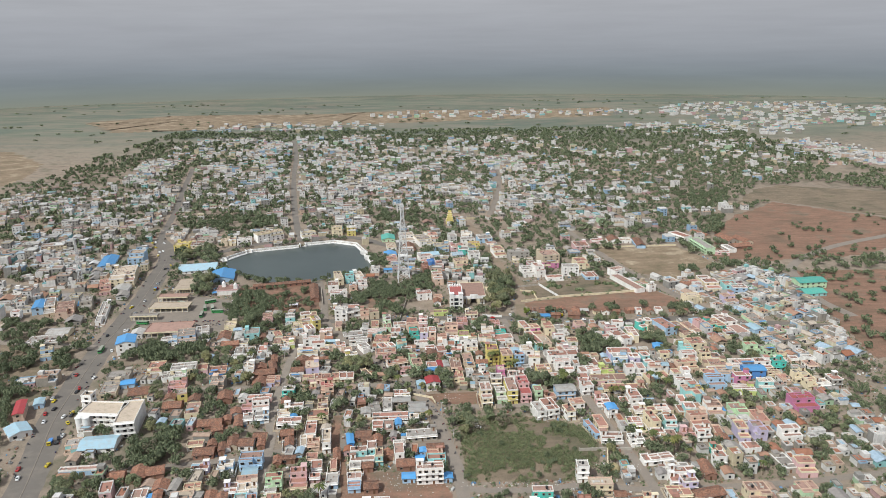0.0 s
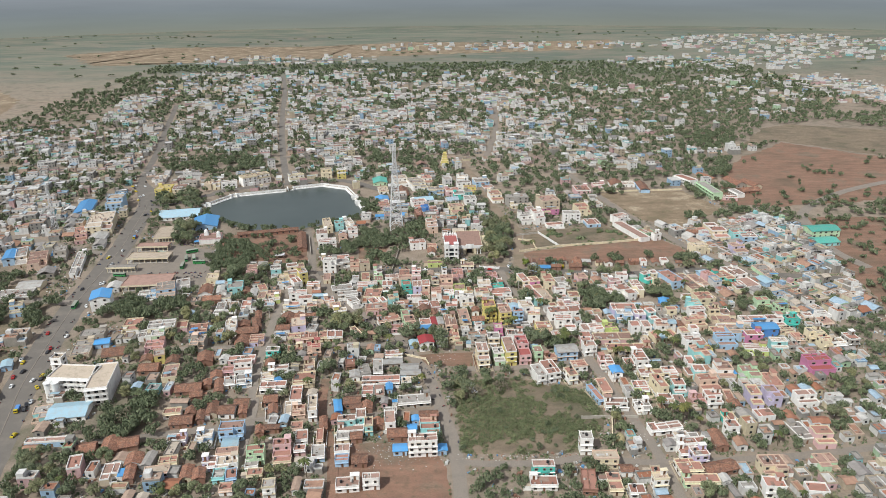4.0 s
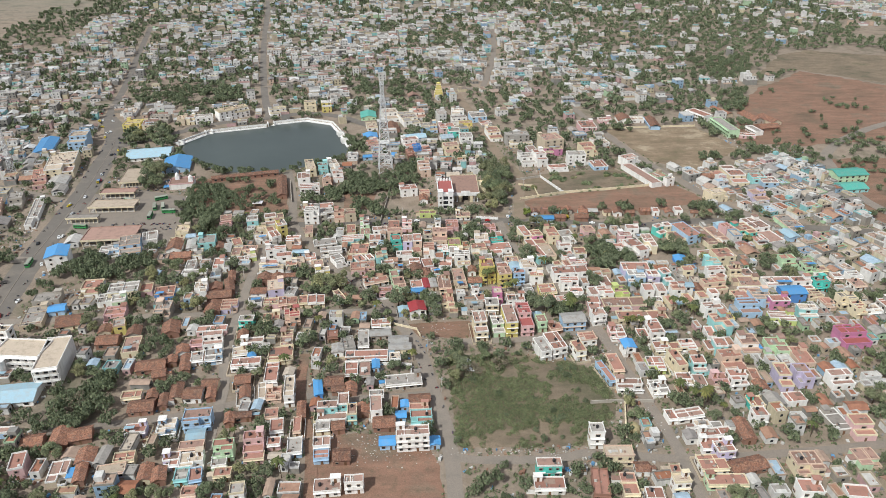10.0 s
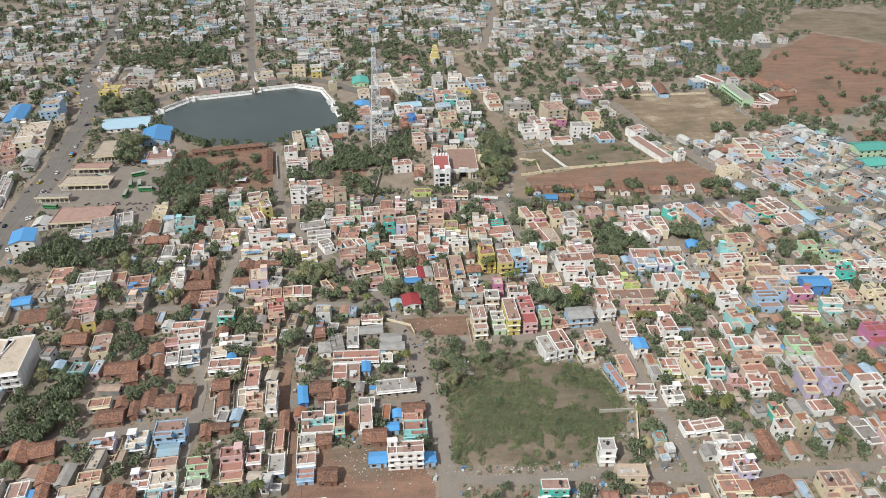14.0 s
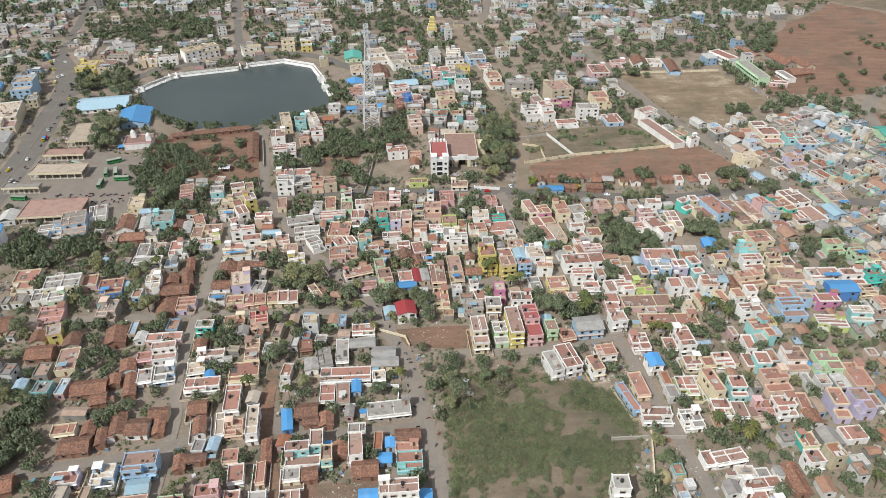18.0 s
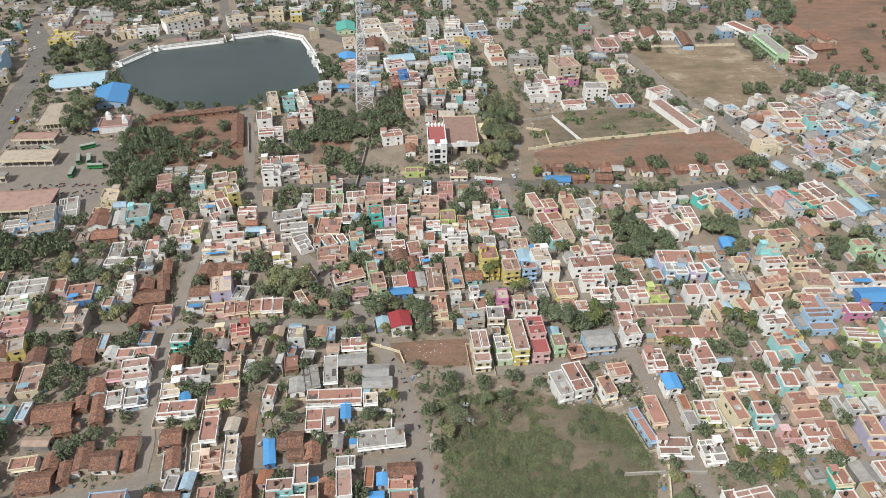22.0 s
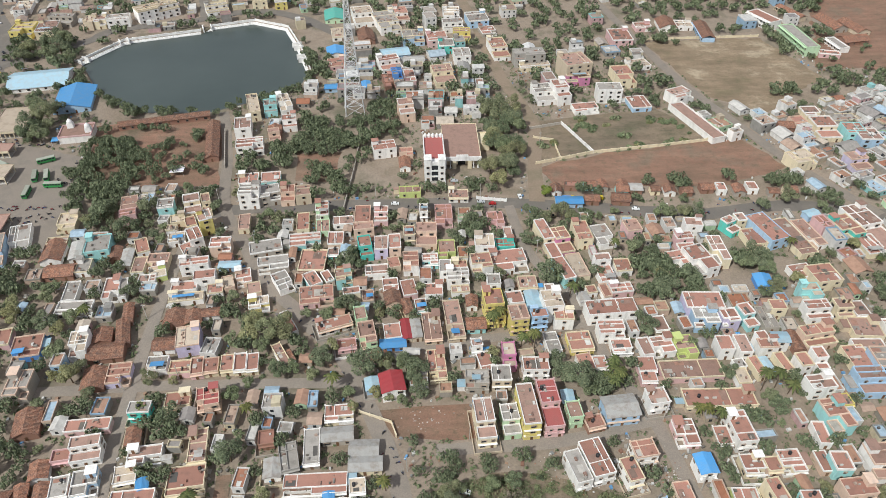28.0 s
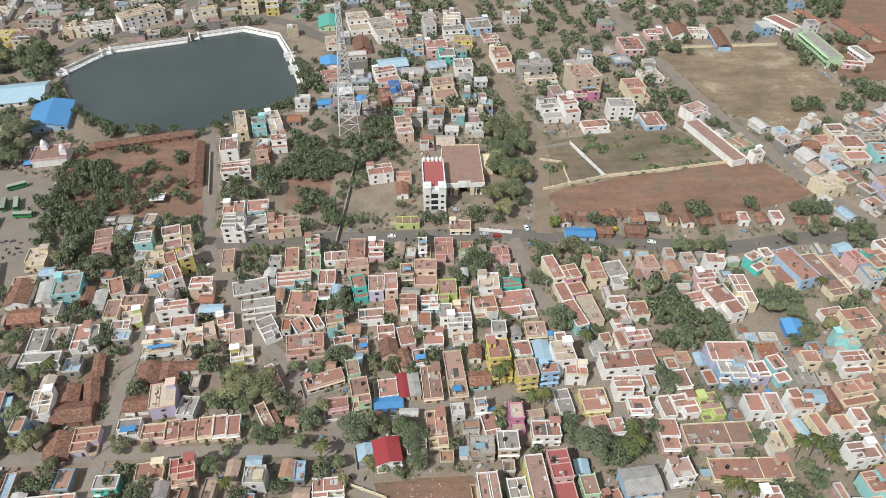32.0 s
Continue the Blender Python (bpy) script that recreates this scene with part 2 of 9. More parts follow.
def ground_mat():
    m, nt, b = node_mat("earth", 0.98)
    v = coords(nt)
    huge, mid, fine = noise_tex(nt, v, 0.0016, 6, 0.6), noise_tex(nt, v, 0.03, 6, 0.65), noise_tex(nt, v, 0.9, 5, 0.7)
    town = ramp(nt, mid, [(0.28, (0.15, 0.14, 0.098)), (0.40, (0.25, 0.195, 0.145)), (0.50, (0.30, 0.238, 0.185)), (0.58, (0.225, 0.185, 0.138)), (0.70, (0.135, 0.132, 0.085))])
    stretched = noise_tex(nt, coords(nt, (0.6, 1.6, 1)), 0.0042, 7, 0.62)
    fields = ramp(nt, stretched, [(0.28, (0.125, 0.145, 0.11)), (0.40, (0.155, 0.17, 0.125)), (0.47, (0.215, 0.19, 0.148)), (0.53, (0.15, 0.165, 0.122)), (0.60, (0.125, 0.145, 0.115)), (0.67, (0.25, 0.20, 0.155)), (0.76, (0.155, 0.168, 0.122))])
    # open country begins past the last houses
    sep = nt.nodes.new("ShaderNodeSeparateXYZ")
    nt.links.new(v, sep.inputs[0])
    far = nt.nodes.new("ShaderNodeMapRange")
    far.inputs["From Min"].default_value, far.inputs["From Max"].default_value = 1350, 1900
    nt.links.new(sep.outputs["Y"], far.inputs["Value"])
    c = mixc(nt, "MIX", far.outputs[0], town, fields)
    c = mixc(nt, "MULTIPLY", 1.0, c, ramp(nt, fine, [(0.25, g3(0.78)), (0.75, g3(1.2))]))
    c = mixc(nt, "MULTIPLY", 1.0, c, ramp(nt, huge, [(0.3, g3(0.85)), (0.7, g3(1.12))]))
    nt.links.new(c, b.inputs["Base Color"])
    bump(nt, b, fine, 0.4, 0.1)
    return m


EARTH = ground_mat()


def water_mat():
    m, nt, b = node_mat("pond_water", 0.28)
    b.inputs["Specular IOR Level"].default_value = 0.5
    n = noise_tex(nt, coords(nt), 0.02, 4)
    nt.links.new(ramp(nt, n, [(0.3, (0.040, 0.056, 0.050)), (0.7, (0.058, 0.076, 0.068))]), b.inputs["Base Color"])
    bump(nt, b, noise_tex(nt, coords(nt), 1.2, 3), 0.12, 0.03)
    return m


WATER = water_mat()


def mixed_mat(name, cols, rough=0.9):
    """Many small far things in one mesh: each takes one colour of the town's."""
    m, nt, b = node_mat(name, rough)
    geo = nt.nodes.new("ShaderNodeNewGeometry")
    n = len(cols)
    c = ramp(nt, geo.outputs["Random Per Island"], [(i / n, k) for i, k in enumerate(cols)], True)
    large = noise_tex(nt, coords(nt, (1, 1, 0.4)), 0.5, 5, 0.65)
    c = mixc(nt, "MULTIPLY", 1.0, c, ramp(nt, large, [(0.3, g3(1.08)), (0.75, g3(0.68))]))
    nt.links.new(c, b.inputs["Base Color"])
    return m


# wall paints darkened and greyed, standing in for cloud shade and haze
FARWALL = mixed_mat("far_walls", [tuple(0.78 * c for c in WALLS[k]) for k in ("white", "white", "cream", "white", "peach", "beige", "white", "grime", "white", "palegreen", "grime", "white", "white", "concrete", "white", "beige", "white", "cream", "pink", "white", "concrete", "white", "sky", "white", "grime", "white", "concrete", "white", "aqua")])
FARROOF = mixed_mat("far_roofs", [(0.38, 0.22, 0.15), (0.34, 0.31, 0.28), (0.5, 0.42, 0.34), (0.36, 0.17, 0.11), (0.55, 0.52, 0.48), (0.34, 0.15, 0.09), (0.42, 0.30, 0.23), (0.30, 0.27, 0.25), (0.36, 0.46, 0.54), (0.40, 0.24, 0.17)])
# roof colours for far houses, with the greying of haze put in
HAZEROOF = mixed_mat("dusty_roofs", [(0.33, 0.26, 0.22), (0.34, 0.32, 0.30), (0.46, 0.42, 0.38), (0.30, 0.21, 0.17), (0.55, 0.53, 0.50), (0.29, 0.18, 0.14), (0.38, 0.33, 0.29), (0.30, 0.28, 0.27), (0.36, 0.43, 0.48), (0.36, 0.27, 0.22), (0.62, 0.6, 0.58), (0.25, 0.23, 0.22)])

# ---- building blocks ----
class Shape:
    """Collects boxes, prisms and quads for one mesh."""

    def __init__(self):
        self.v, self.f = [], []

    def quad(self, *pts):
        n = len(self.v)
        self.v += [tuple(p) for p in pts]
        self.f.append(tuple(range(n, n + len(pts))))
        return self

    def box(self, x0, y0, z0, x1, y1, z1, taper=0.0):
        n, t = len(self.v), taper
        self.v += [(x0, y0, z0), (x1, y0, z0), (x1, y1, z0), (x0, y1, z0), (x0 + t, y0 + t, z1), (x1 - t, y0 + t, z1), (x1 - t, y1 - t, z1), (x0 + t, y1 - t, z1)]
        self.f += [(n + 3, n + 2, n + 1, n), (n + 4, n + 5, n + 6, n + 7), (n, n + 1, n + 5, n + 4), (n + 1, n + 2, n + 6, n + 5), (n + 2, n + 3, n + 7, n + 6), (n + 3, n, n + 4, n + 7)]
        return self

    def ring(self, x0, y0, x1, y1, z0, z1, t):
        """A parapet round a rectangle, t thick."""
        n = len(self.v)
        for z in (z0, z1):
            self.v += [(x0, y0, z), (x1, y0, z), (x1, y1, z), (x0, y1, z), (x0 + t, y0 + t, z), (x1 - t, y0 + t, z), (x1 - t, y1 - t, z), (x0 + t, y1 - t, z)]
        for i in range(4):
            j = (i + 1) % 4
            self.f += [(n + i, n + j, n + 8 + j, n + 8 + i), (n + 4 + j, n + 4 + i, n + 12 + i, n + 12 + j), (n + 8 + i, n + 8 + j, n + 12 + j, n + 12 + i), (n + j, n + i, n + 4 + i, n + 4 + j)]
        return self

    def tube(self, a, b, r0, r1, sides=6, caps=True):
        a, b = Vector(a), Vector(b)
        q = (b - a).to_track_quat("Z", "Y")
        n = len(self.v)
        for p, r in ((a, r0), (b, r1)):
            for i in range(sides):
                w = 2 * math.pi * i / sides
                self.v.append(tuple(p + q @ Vector((r * math.cos(w), r * math.sin(w), 0))))
        for i in range(sides):
            j = (i + 1) % sides
            self.f.append((n + i, n + j, n + sides + j, n + sides + i))
        if caps:
            self.f += [tuple(range(n + sides, n + 2 * sides)), tuple(reversed(range(n, n + sides)))]
        return self

    def gable(self, x0, y0, x1, y1, z, rise, t=0.15, along_y=True):
        """Two roof slopes with thickness, ridge along y or x."""
        if along_y:
            xm = (x0 + x1) / 2
            prof = [(x0, z), (xm, z + rise), (x1, z), (x1, z + t), (xm, z + rise + t), (x0, z + t)]
            pts = [[(px, yy, pz) for px, pz in prof] for yy in (y0, y1)]
        else:
            ym = (y0 + y1) / 2
            prof = [(y0, z), (ym, z + rise), (y1, z), (y1, z + t), (ym, z + rise + t), (y0, z + t)]
            pts = [[(xx, py, pz) for py, pz in prof] for xx in (x1, x0)]
        n = len(self.v)
        self.v += pts[0] + pts[1]
        for i in range(6):
            j = (i + 1) % 6
            self.f.append((n + i, n + j, n + 6 + j, n + 6 + i))
        self.f += [(n + 5, n + 4, n + 1, n), (n + 4, n + 3, n + 2, n + 1), (n + 6, n + 7, n + 10, n + 11), (n + 7, n + 8, n + 9, n + 10)]
        return self

    def mesh(self, name, mat=None, recalc=True):
        me = bpy.data.meshes.new(name)
        me.from_pydata(self.v, [], self.f)
        if recalc:
            bm = bmesh.new()
            bm.from_mesh(me)
            bmesh.ops.recalc_face_normals(bm, faces=bm.faces)
            bm.to_mesh(me)
            bm.free()
        if mat:
            me.materials.append(mat)
        return me


def part(name, data, mat, parent, label="", at=None):
    """One mesh under a thing or under a part."""
    me = data.mesh(name, mat) if isinstance(data, Shape) else data
    ob = new(name, me)
    ob.parent = parent
    if at is not None:
        ob.matrix_local = at
    return tagged(ob, label) if label else ob


def thing(name, x, y, rot=0, z=0.0, label="", category="", group=""):
    ob = new(name)
    ob.empty_display_size = 0.5
    ob.matrix_world = pose(x, y, z, 0, 0, rot)
    return tagged(ob, label, category, group)


def sheet(name, pts, z, mat, label, kind="structure", edge=0.0, thick=0.0):
    """A patch of ground with a slightly uneven outline."""
    out = []
    rnd = random.Random(len(pts) * 31 + int(abs(pts[0][0])))
    for (x0, y0), (x1, y1) in zip(pts, pts[1:] + pts[:1]):
        n = max(1, int(math.hypot(x1 - x0, y1 - y0) / 6)) if edge else 1
        for i in range(n):
            k = i / n
            out.append((x0 + (x1 - x0) * k + rnd.uniform(-edge, edge), y0 + (y1 - y0) * k + rnd.uniform(-edge, edge)))
    bm = bmesh.new()
    face = bm.faces.new([bm.verts.new((x, y, z)) for x, y in out])
    if face.normal.z < 0 or face.calc_area() and sum(a[0] * b[1] - b[0] * a[1] for a, b in zip(out, out[1:] + out[:1])) < 0:
        bmesh.ops.reverse_faces(bm, faces=[face])
    bmesh.ops.triangulate(bm, faces=bm.faces[:])
    me = bpy.data.meshes.new(name)
    bm.to_mesh(me)
    bm.free()
    me.materials.append(mat)
    return tagged(new(name, me), label, name.rstrip("_0123456789").replace("_", " "), kind=kind)


# ---- where ground is taken: one cell a metre ----
GX0, GY0, GW, GH = -1100, 240, 2000, 1900
taken = np.zeros((GH, GW), bool)


def mark_poly(pts, value=True, grid=None):
    grid = taken if grid is None else grid
    xs, ys = [p[0] - GX0 for p in pts], [p[1] - GY0 for p in pts]
    x0, x1, y0, y1 = max(0, int(min(xs))), min(GW, int(max(xs)) + 2), max(0, int(min(ys))), min(GH, int(max(ys)) + 2)
    if x1 <= x0 or y1 <= y0:
        return
    X, Y = np.meshgrid(np.arange(x0, x1) + 0.5, np.arange(y0, y1) + 0.5)
    inside = np.zeros(X.shape, bool)
    for (ax, ay), (bx, by) in zip(zip(xs, ys), zip(xs[1:] + xs[:1], ys[1:] + ys[:1])):
        if ay == by:
            continue
        inside ^= ((ay > Y) != (by > Y)) & (X < (bx - ax) * (Y - ay) / (by - ay) + ax)
    grid[y0:y1, x0:x1][inside] = value


def rect(x, y, w, d, rot, grow=0.0):
    c, s = math.cos(radians(rot)), math.sin(radians(rot))
    return [(x + c * a - s * b, y + s * a + c * b) for a, b in ((-w / 2 - grow, -d / 2 - grow), (w / 2 + grow, -d / 2 - grow), (w / 2 + grow, d / 2 + grow), (-w / 2 - grow, d / 2 + grow))]


def is_free(x, y, w, d, rot, grid=None, allow=0.06):
    grid = taken if grid is None else grid
    c, s = math.cos(radians(rot)), math.sin(radians(rot))
    bad = tot = 0
    nx, ny = max(3, int(w / 2) + 1), max(3, int(d / 2) + 1)
    for i in range(nx):
        for j in range(ny):
            a, b = (i / (nx - 1) - 0.5) * w, (j / (ny - 1) - 0.5) * d
            px, py = int(x + c * a - s * b - GX0), int(y + s * a + c * b - GY0)
            tot += 1
            if not (0 <= px < GW and 0 <= py < GH) or grid[py, px]:
                bad += 1
    return bad <= allow * tot


def strip(pts, width):
    """Left and right edge of a street along a line of points."""
    left, right = [], []
    for i, p in enumerate(pts):
        a, b = Vector(pts[max(0, i - 1)]), Vector(pts[min(len(pts) - 1, i + 1)])
        t = (b - a).normalized()
        n = Vector((-t.y, t.x)) * width / 2
        left.append((p[0] + n.x, p[1] + n.y))
        right.append((p[0] - n.x, p[1] - n.y))
    return left, right


def smooth(pts, n=6):
    """Catmull-Rom through the points."""
    out = []
    P = [Vector(pts[0])] + [Vector(p) for p in pts] + [Vector(pts[-1])]
    for i in range(1, len(P) - 2):
        for k in range(n):
            t = k / n
            a, b, c, d = P[i - 1], P[i], P[i + 1], P[i + 2]
            q = 0.5 * (2 * b + (c - a) * t + (2 * a - 5 * b + 4 * c - d) * t * t + (3 * b - a - 3 * c + d) * t ** 3)
            out.append((q.x, q.y))
    return out + [tuple(P[-2])]


street_z = [0.05]


def street(name, pts, width, mat, label, margin=1.0):
    line = smooth(pts)
    street_z[0] += 0.012
    l, r = strip(line, width)
    s = Shape()
    rnd = random.Random(len(name))
    jit = [rnd.uniform(-0.07, 0.07) * width for _ in range(len(line) * 2)]
    for i in range(len(line) - 1):
        def at(side, k, j):
            x, y = side[k]
            cx, cy = line[k]
            f = 1 + jit[j] / width
            return (cx + (x - cx) * f, cy + (y - cy) * f, street_z[0])
        s.quad(at(r, i, i), at(r, i + 1, i + 1), at(l, i + 1, len(line) + i + 1), at(l, i, len(line) + i))
    ob = new(name, s.mesh(name, mat))
    l2, r2 = strip(line, width + 2 * margin)
    for i in range(len(line) - 1):
        mark_poly([r2[i], r2[i + 1], l2[i + 1], l2[i]])
    return tagged(ob, label, "road", kind="structure")


# ---- ground, roads, fields, pond ----
LAKE = [(-233, 698), (-222, 718), (-213, 733), (-162, 750), (-156, 758), (-125, 769), (-98, 756), (-86, 726), (-73, 684), (-74, 664), (-88, 647), (-113, 632), (-128, 624), (-171, 625), (-192, 640), (-213, 665)]
from mathutils.geometry import tessellate_polygon
outer = [(5200 * math.cos(a) , 5200 * math.sin(a) + 150) for a in [2 * math.pi * i / 64 for i in range(64)]]
loops = [[Vector((x, y, 0)) for x, y in outer], [Vector((x, y, 0)) for x, y in LAKE]]
allv = [v for l in loops for v in l]
me = bpy.data.meshes.new("ground")
tris = tessellate_polygon(loops)
n0 = len(outer)
bank = []
for i, (x, y) in enumerate(LAKE):
    cx, cy = -150, 690
    bank.append((x + (cx - x) * 0.03, y + (cy - y) * 0.03, -3.0))
me.from_pydata([tuple(v) for v in allv] + bank, [], [tuple(t) for t in tris] + [(n0 + i, n0 + (i + 1) % len(LAKE), n0 + len(LAKE) + (i + 1) % len(LAKE), n0 + len(LAKE) + i) for i in range(len(LAKE))])
bm = bmesh.new()
bm.from_mesh(me)
for fc in bm.faces:
    if fc.normal.z < 0:
        fc.normal_flip()
bm.to_mesh(me)
bm.free()
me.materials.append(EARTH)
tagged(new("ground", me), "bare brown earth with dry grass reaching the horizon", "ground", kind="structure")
cx, cy = -150, 690
sheet("water", [(x + (x - cx) * 0.01, y + (y - cy) * 0.01) for x, y in LAKE], -1.6, WATER, "still dark green pond water inside stone banks")
mark_poly([(x + (x - cx) * 0.035, y + (y - cy) * 0.035) for x, y in LAKE])

street("highway", [(-205, 270), (-211, 298), (-223, 337), (-234, 372), (-244, 421), (-254, 475), (-262, 540), (-269, 590), (-279, 640), (-288, 685), (-298, 720), (-316, 757), (-331, 780)], 18, ASPHALT, "dusty grey asphalt main road through the town", 3)
street("bazaar_street", [(-329, 776), (-342, 828), (-369, 937), (-415, 1099), (-470, 1300)], 8, ASPHALT, "narrow grey bazaar street between packed houses", 0.5)
street("north_street", [(-165, 779), (-196, 900), (-250, 1156), (-311, 1481), (-360, 1700)], 8, ASPHALT, "straight tarred street north of the pond", 1)
street("cross_street", [(-112, 519), (-75, 525), (-20, 526), (34, 527), (78, 523), (122, 517), (149, 515), (190, 521), (240, 512), (300, 500)], 9, ASPHALT, "worn grey asphalt street between houses", 1)
street("lake_lane", [(-118, 625), (-106, 578), (-96, 525), (-79, 493)], 6, LANE, "narrow dusty lane down from the pond", 0.5)
street("temple_lane", [(-79, 493), (-66, 468), (-52, 453), (-41, 439), (-28, 423), (-18, 402), (-6, 372), (1, 340), (7, 310), (10, 260)], 6.5, LANE, "dusty grey lane winding past houses and scrub", 1)
street("diagonal_lane", [(48, 524), (54, 486), (69, 456), (74, 433), (79, 412), (88, 391), (98, 334), (103, 302), (104, 270)], 5, LANE, "narrow cement lane between painted houses", 0.7)
street("row_lane", [(8, 380), (28, 381), (55, 383), (88, 391)], 5, LANE, "cement lane in front of row houses", 0.7)
street("bottom_lane", [(5, 300), (20, 297), (50, 297), (72, 301), (101, 296), (170, 300), (240, 310)], 4.5, LANE, "paved lane below the scrub field", 0.7)
street("red_house_lane", [(-240, 405), (-190, 407), (-140, 409), (-100, 411), (-63, 411), (-24, 411)], 5, LANE, "dusty lane behind walled yards", 0.7)
street("west_lane", [(-109, 521), (-109, 497), (-109, 447), (-107, 411), (-104, 371), (-98, 344), (-95, 300), (-94, 262)], 5, LANE, "long straight lane between tiled houses", 0.7)
street("low_lane", [(-170, 318), (-141, 322), (-112, 327), (-97, 332), (-82, 337), (-55, 339), (-27, 337), (1, 340)], 4.5, LANE, "cement lane between low tiled houses", 0.7)
street("dirt_lane", [(-64, 372), (-62, 345), (-57, 325), (-50, 300), (-46, 262)], 5, REDSOIL, "reddish dirt lane between yards", 0.5)
street("upper_lane", [(-36, 427), (-11, 428), (12, 430), (40, 434), (72, 440)], 4.5, LANE, "cement lane in front of sheet-roofed houses", 0.7)
street("pond_street", [(-288, 690), (-262, 712), (-238, 735), (-226, 753), (-170, 772), (-129, 790), (-92, 776), (-60, 745)], 10, ASPHALT, "busy street along the pond wall", 0.5)
street("east_road", [(150, 800), (162, 732), (177, 657), (195, 602), (212, 555), (235, 512)], 7, LANE, "dirt road beside the long white building", 1)
street("north_dirt_street", [(30, 860), (45, 763), (57, 671), (66, 633), (71, 604), (66, 560), (63, 527)], 8, DIRT, "pale dirt street past the tree row", 0.6)
street("far_east_track", [(330, 520), (322, 560), (330, 610), (350, 660), (420, 720), (520, 770)], 9, LANE, "dirt track across red soil", 1)
for i, (xa, ya, xb, yb, wd) in enumerate([(-410, 1050, -720, 1180, 8), (-196, 900, 60, 880, 7), (-250, 1156, 150, 1100, 7), (-342, 828, -600, 870, 7), (60, 880, 100, 1250, 7), (-290, 1380, 40, 1320, 7), (-255, 475, -420, 500, 8), (-279, 570, -450, 640, 7)]):
    street("town_street", [(xa, ya), ((xa + xb) / 2 + 8, (ya + yb) / 2), (xb, yb)], wd, LANE, "grey street between rows of town houses", 0.5)

SCRUBFIELD = [(9, 334), (8, 364), (35, 372), (55, 367), (80, 356), (84, 330), (72, 306), (38, 304), (11, 304)]
LOT = [(-14, 398), (11, 400), (21, 400), (25, 385), (10, 384), (-6, 386)]
sheet("field_1", SCRUBFIELD, 0.03, PADDY, "overgrown plot of dry grass and thorn scrub", edge=1.2)
sheet("field_2", LOT, 0.035, REDSOIL, "empty plot of bare reddish dirt", edge=0.6)
REDFIELD = [(66, 559), (97, 570), (157, 583), (190, 588), (206, 556), (162, 538), (76, 540)]
sheet("field_3", REDFIELD, 0.03, REDSOIL, "open field of bare red soil", edge=1.5)
WALLED = [(70, 609), (89, 613), (150, 624), (178, 587), (100, 574), (66, 565)]
sheet("field_4", WALLED, 0.033, PADDY, "walled plot of dry grass with bushes", edge=0.5)
PLAY = [(166, 725), (256, 730), (275, 667), (215, 615), (188, 640)]
sheet("field_5", PLAY, 0.03, PLAYSOIL, "pale dusty playing ground", edge=1.5)
REDFAR = [(320, 790), (378, 871), (461, 948), (560, 850), (540, 760), (437, 689), (333, 675), (278, 683)]
sheet("field_6", REDFAR, 0.03, REDSOIL, "wide field of ploughed red soil", edge=3)
GRASSFAR = [(400, 930), (478, 1044), (528, 1069), (700, 990), (620, 840), (560, 860), (466, 955)]
sheet("field_7", GRASSFAR, 0.035, PADDY, "wide field of dry yellow grass", edge=3)
BUSSTAND = [(-232, 592), (-186, 575), (-170, 540), (-170, 492), (-225, 505), (-262, 520), (-275, 576)]
sheet("bus_yard", BUSSTAND, 0.04, LANE, "trodden grey bus stand yard", edge=0.8)
REDCOMP = [(-191, 610), (-132, 618), (-114, 608), (-104, 545), (-137, 545), (-175, 545)]
sheet("field_8", REDCOMP, 0.03, REDSOIL, "compound of bare red earth below the pond", edge=1)
TOWERLOT = [(-66, 576), (-42, 576), (-42, 548), (-64, 548)]
sheet("field_9", TOWERLOT, 0.03, REDSOIL, "yard of bare red earth", edge=0.8)
EASTSOIL = [(300, 440), (420, 500), (430, 640), (335, 640), (318, 560)]
sheet("field_10", EASTSOIL, 0.03, REDSOIL, "bare red soil at the town's edge", edge=2)
REDWEST = [(-1091, 1600), (-960, 1560), (-800, 1380), (-745, 1241), (-729, 1143), (-770, 1075), (-1181, 1200), (-1300, 1500)]
sheet("field_12", REDWEST, 0.03, PLAYSOIL, "dry brown ploughland beyond the last houses", edge=6)
OCHRE = [(-1136, 2238), (-911, 2464), (-433, 2441), (-84, 2577), (241, 2528), (622, 2596), (544, 2264), (-138, 2114), (-586, 2010), (-907, 1932)]
sheet("field_13", OCHRE, 0.05, PLAYSOIL, "wide dry ochre fields across the plain", edge=14)
PASTURE = [(-342, 496), (-303, 511), (-276, 494), (-257, 410), (-263, 388), (-310, 380), (-370, 440)]
sheet("field_14", PASTURE, 0.045, PADDY, "dry grazing ground with bushes by the main road", edge=1.5)
WASTE = [(-52, 312), (-6, 316), (2, 300), (6, 262), (-46, 262)]
sheet("field_11", WASTE, 0.034, REDSOIL, "plot of red earth strewn with rubble", edge=1)
TREEROW = [(40, 624), (66, 622), (56, 536), (37, 538)]
for poly in (SCRUBFIELD, LOT, REDFIELD, WALLED, PLAY, REDFAR, GRASSFAR, BUSSTAND, REDCOMP, TOWERLOT, TREEROW, EASTSOIL, WASTE):
    mark_poly(poly)
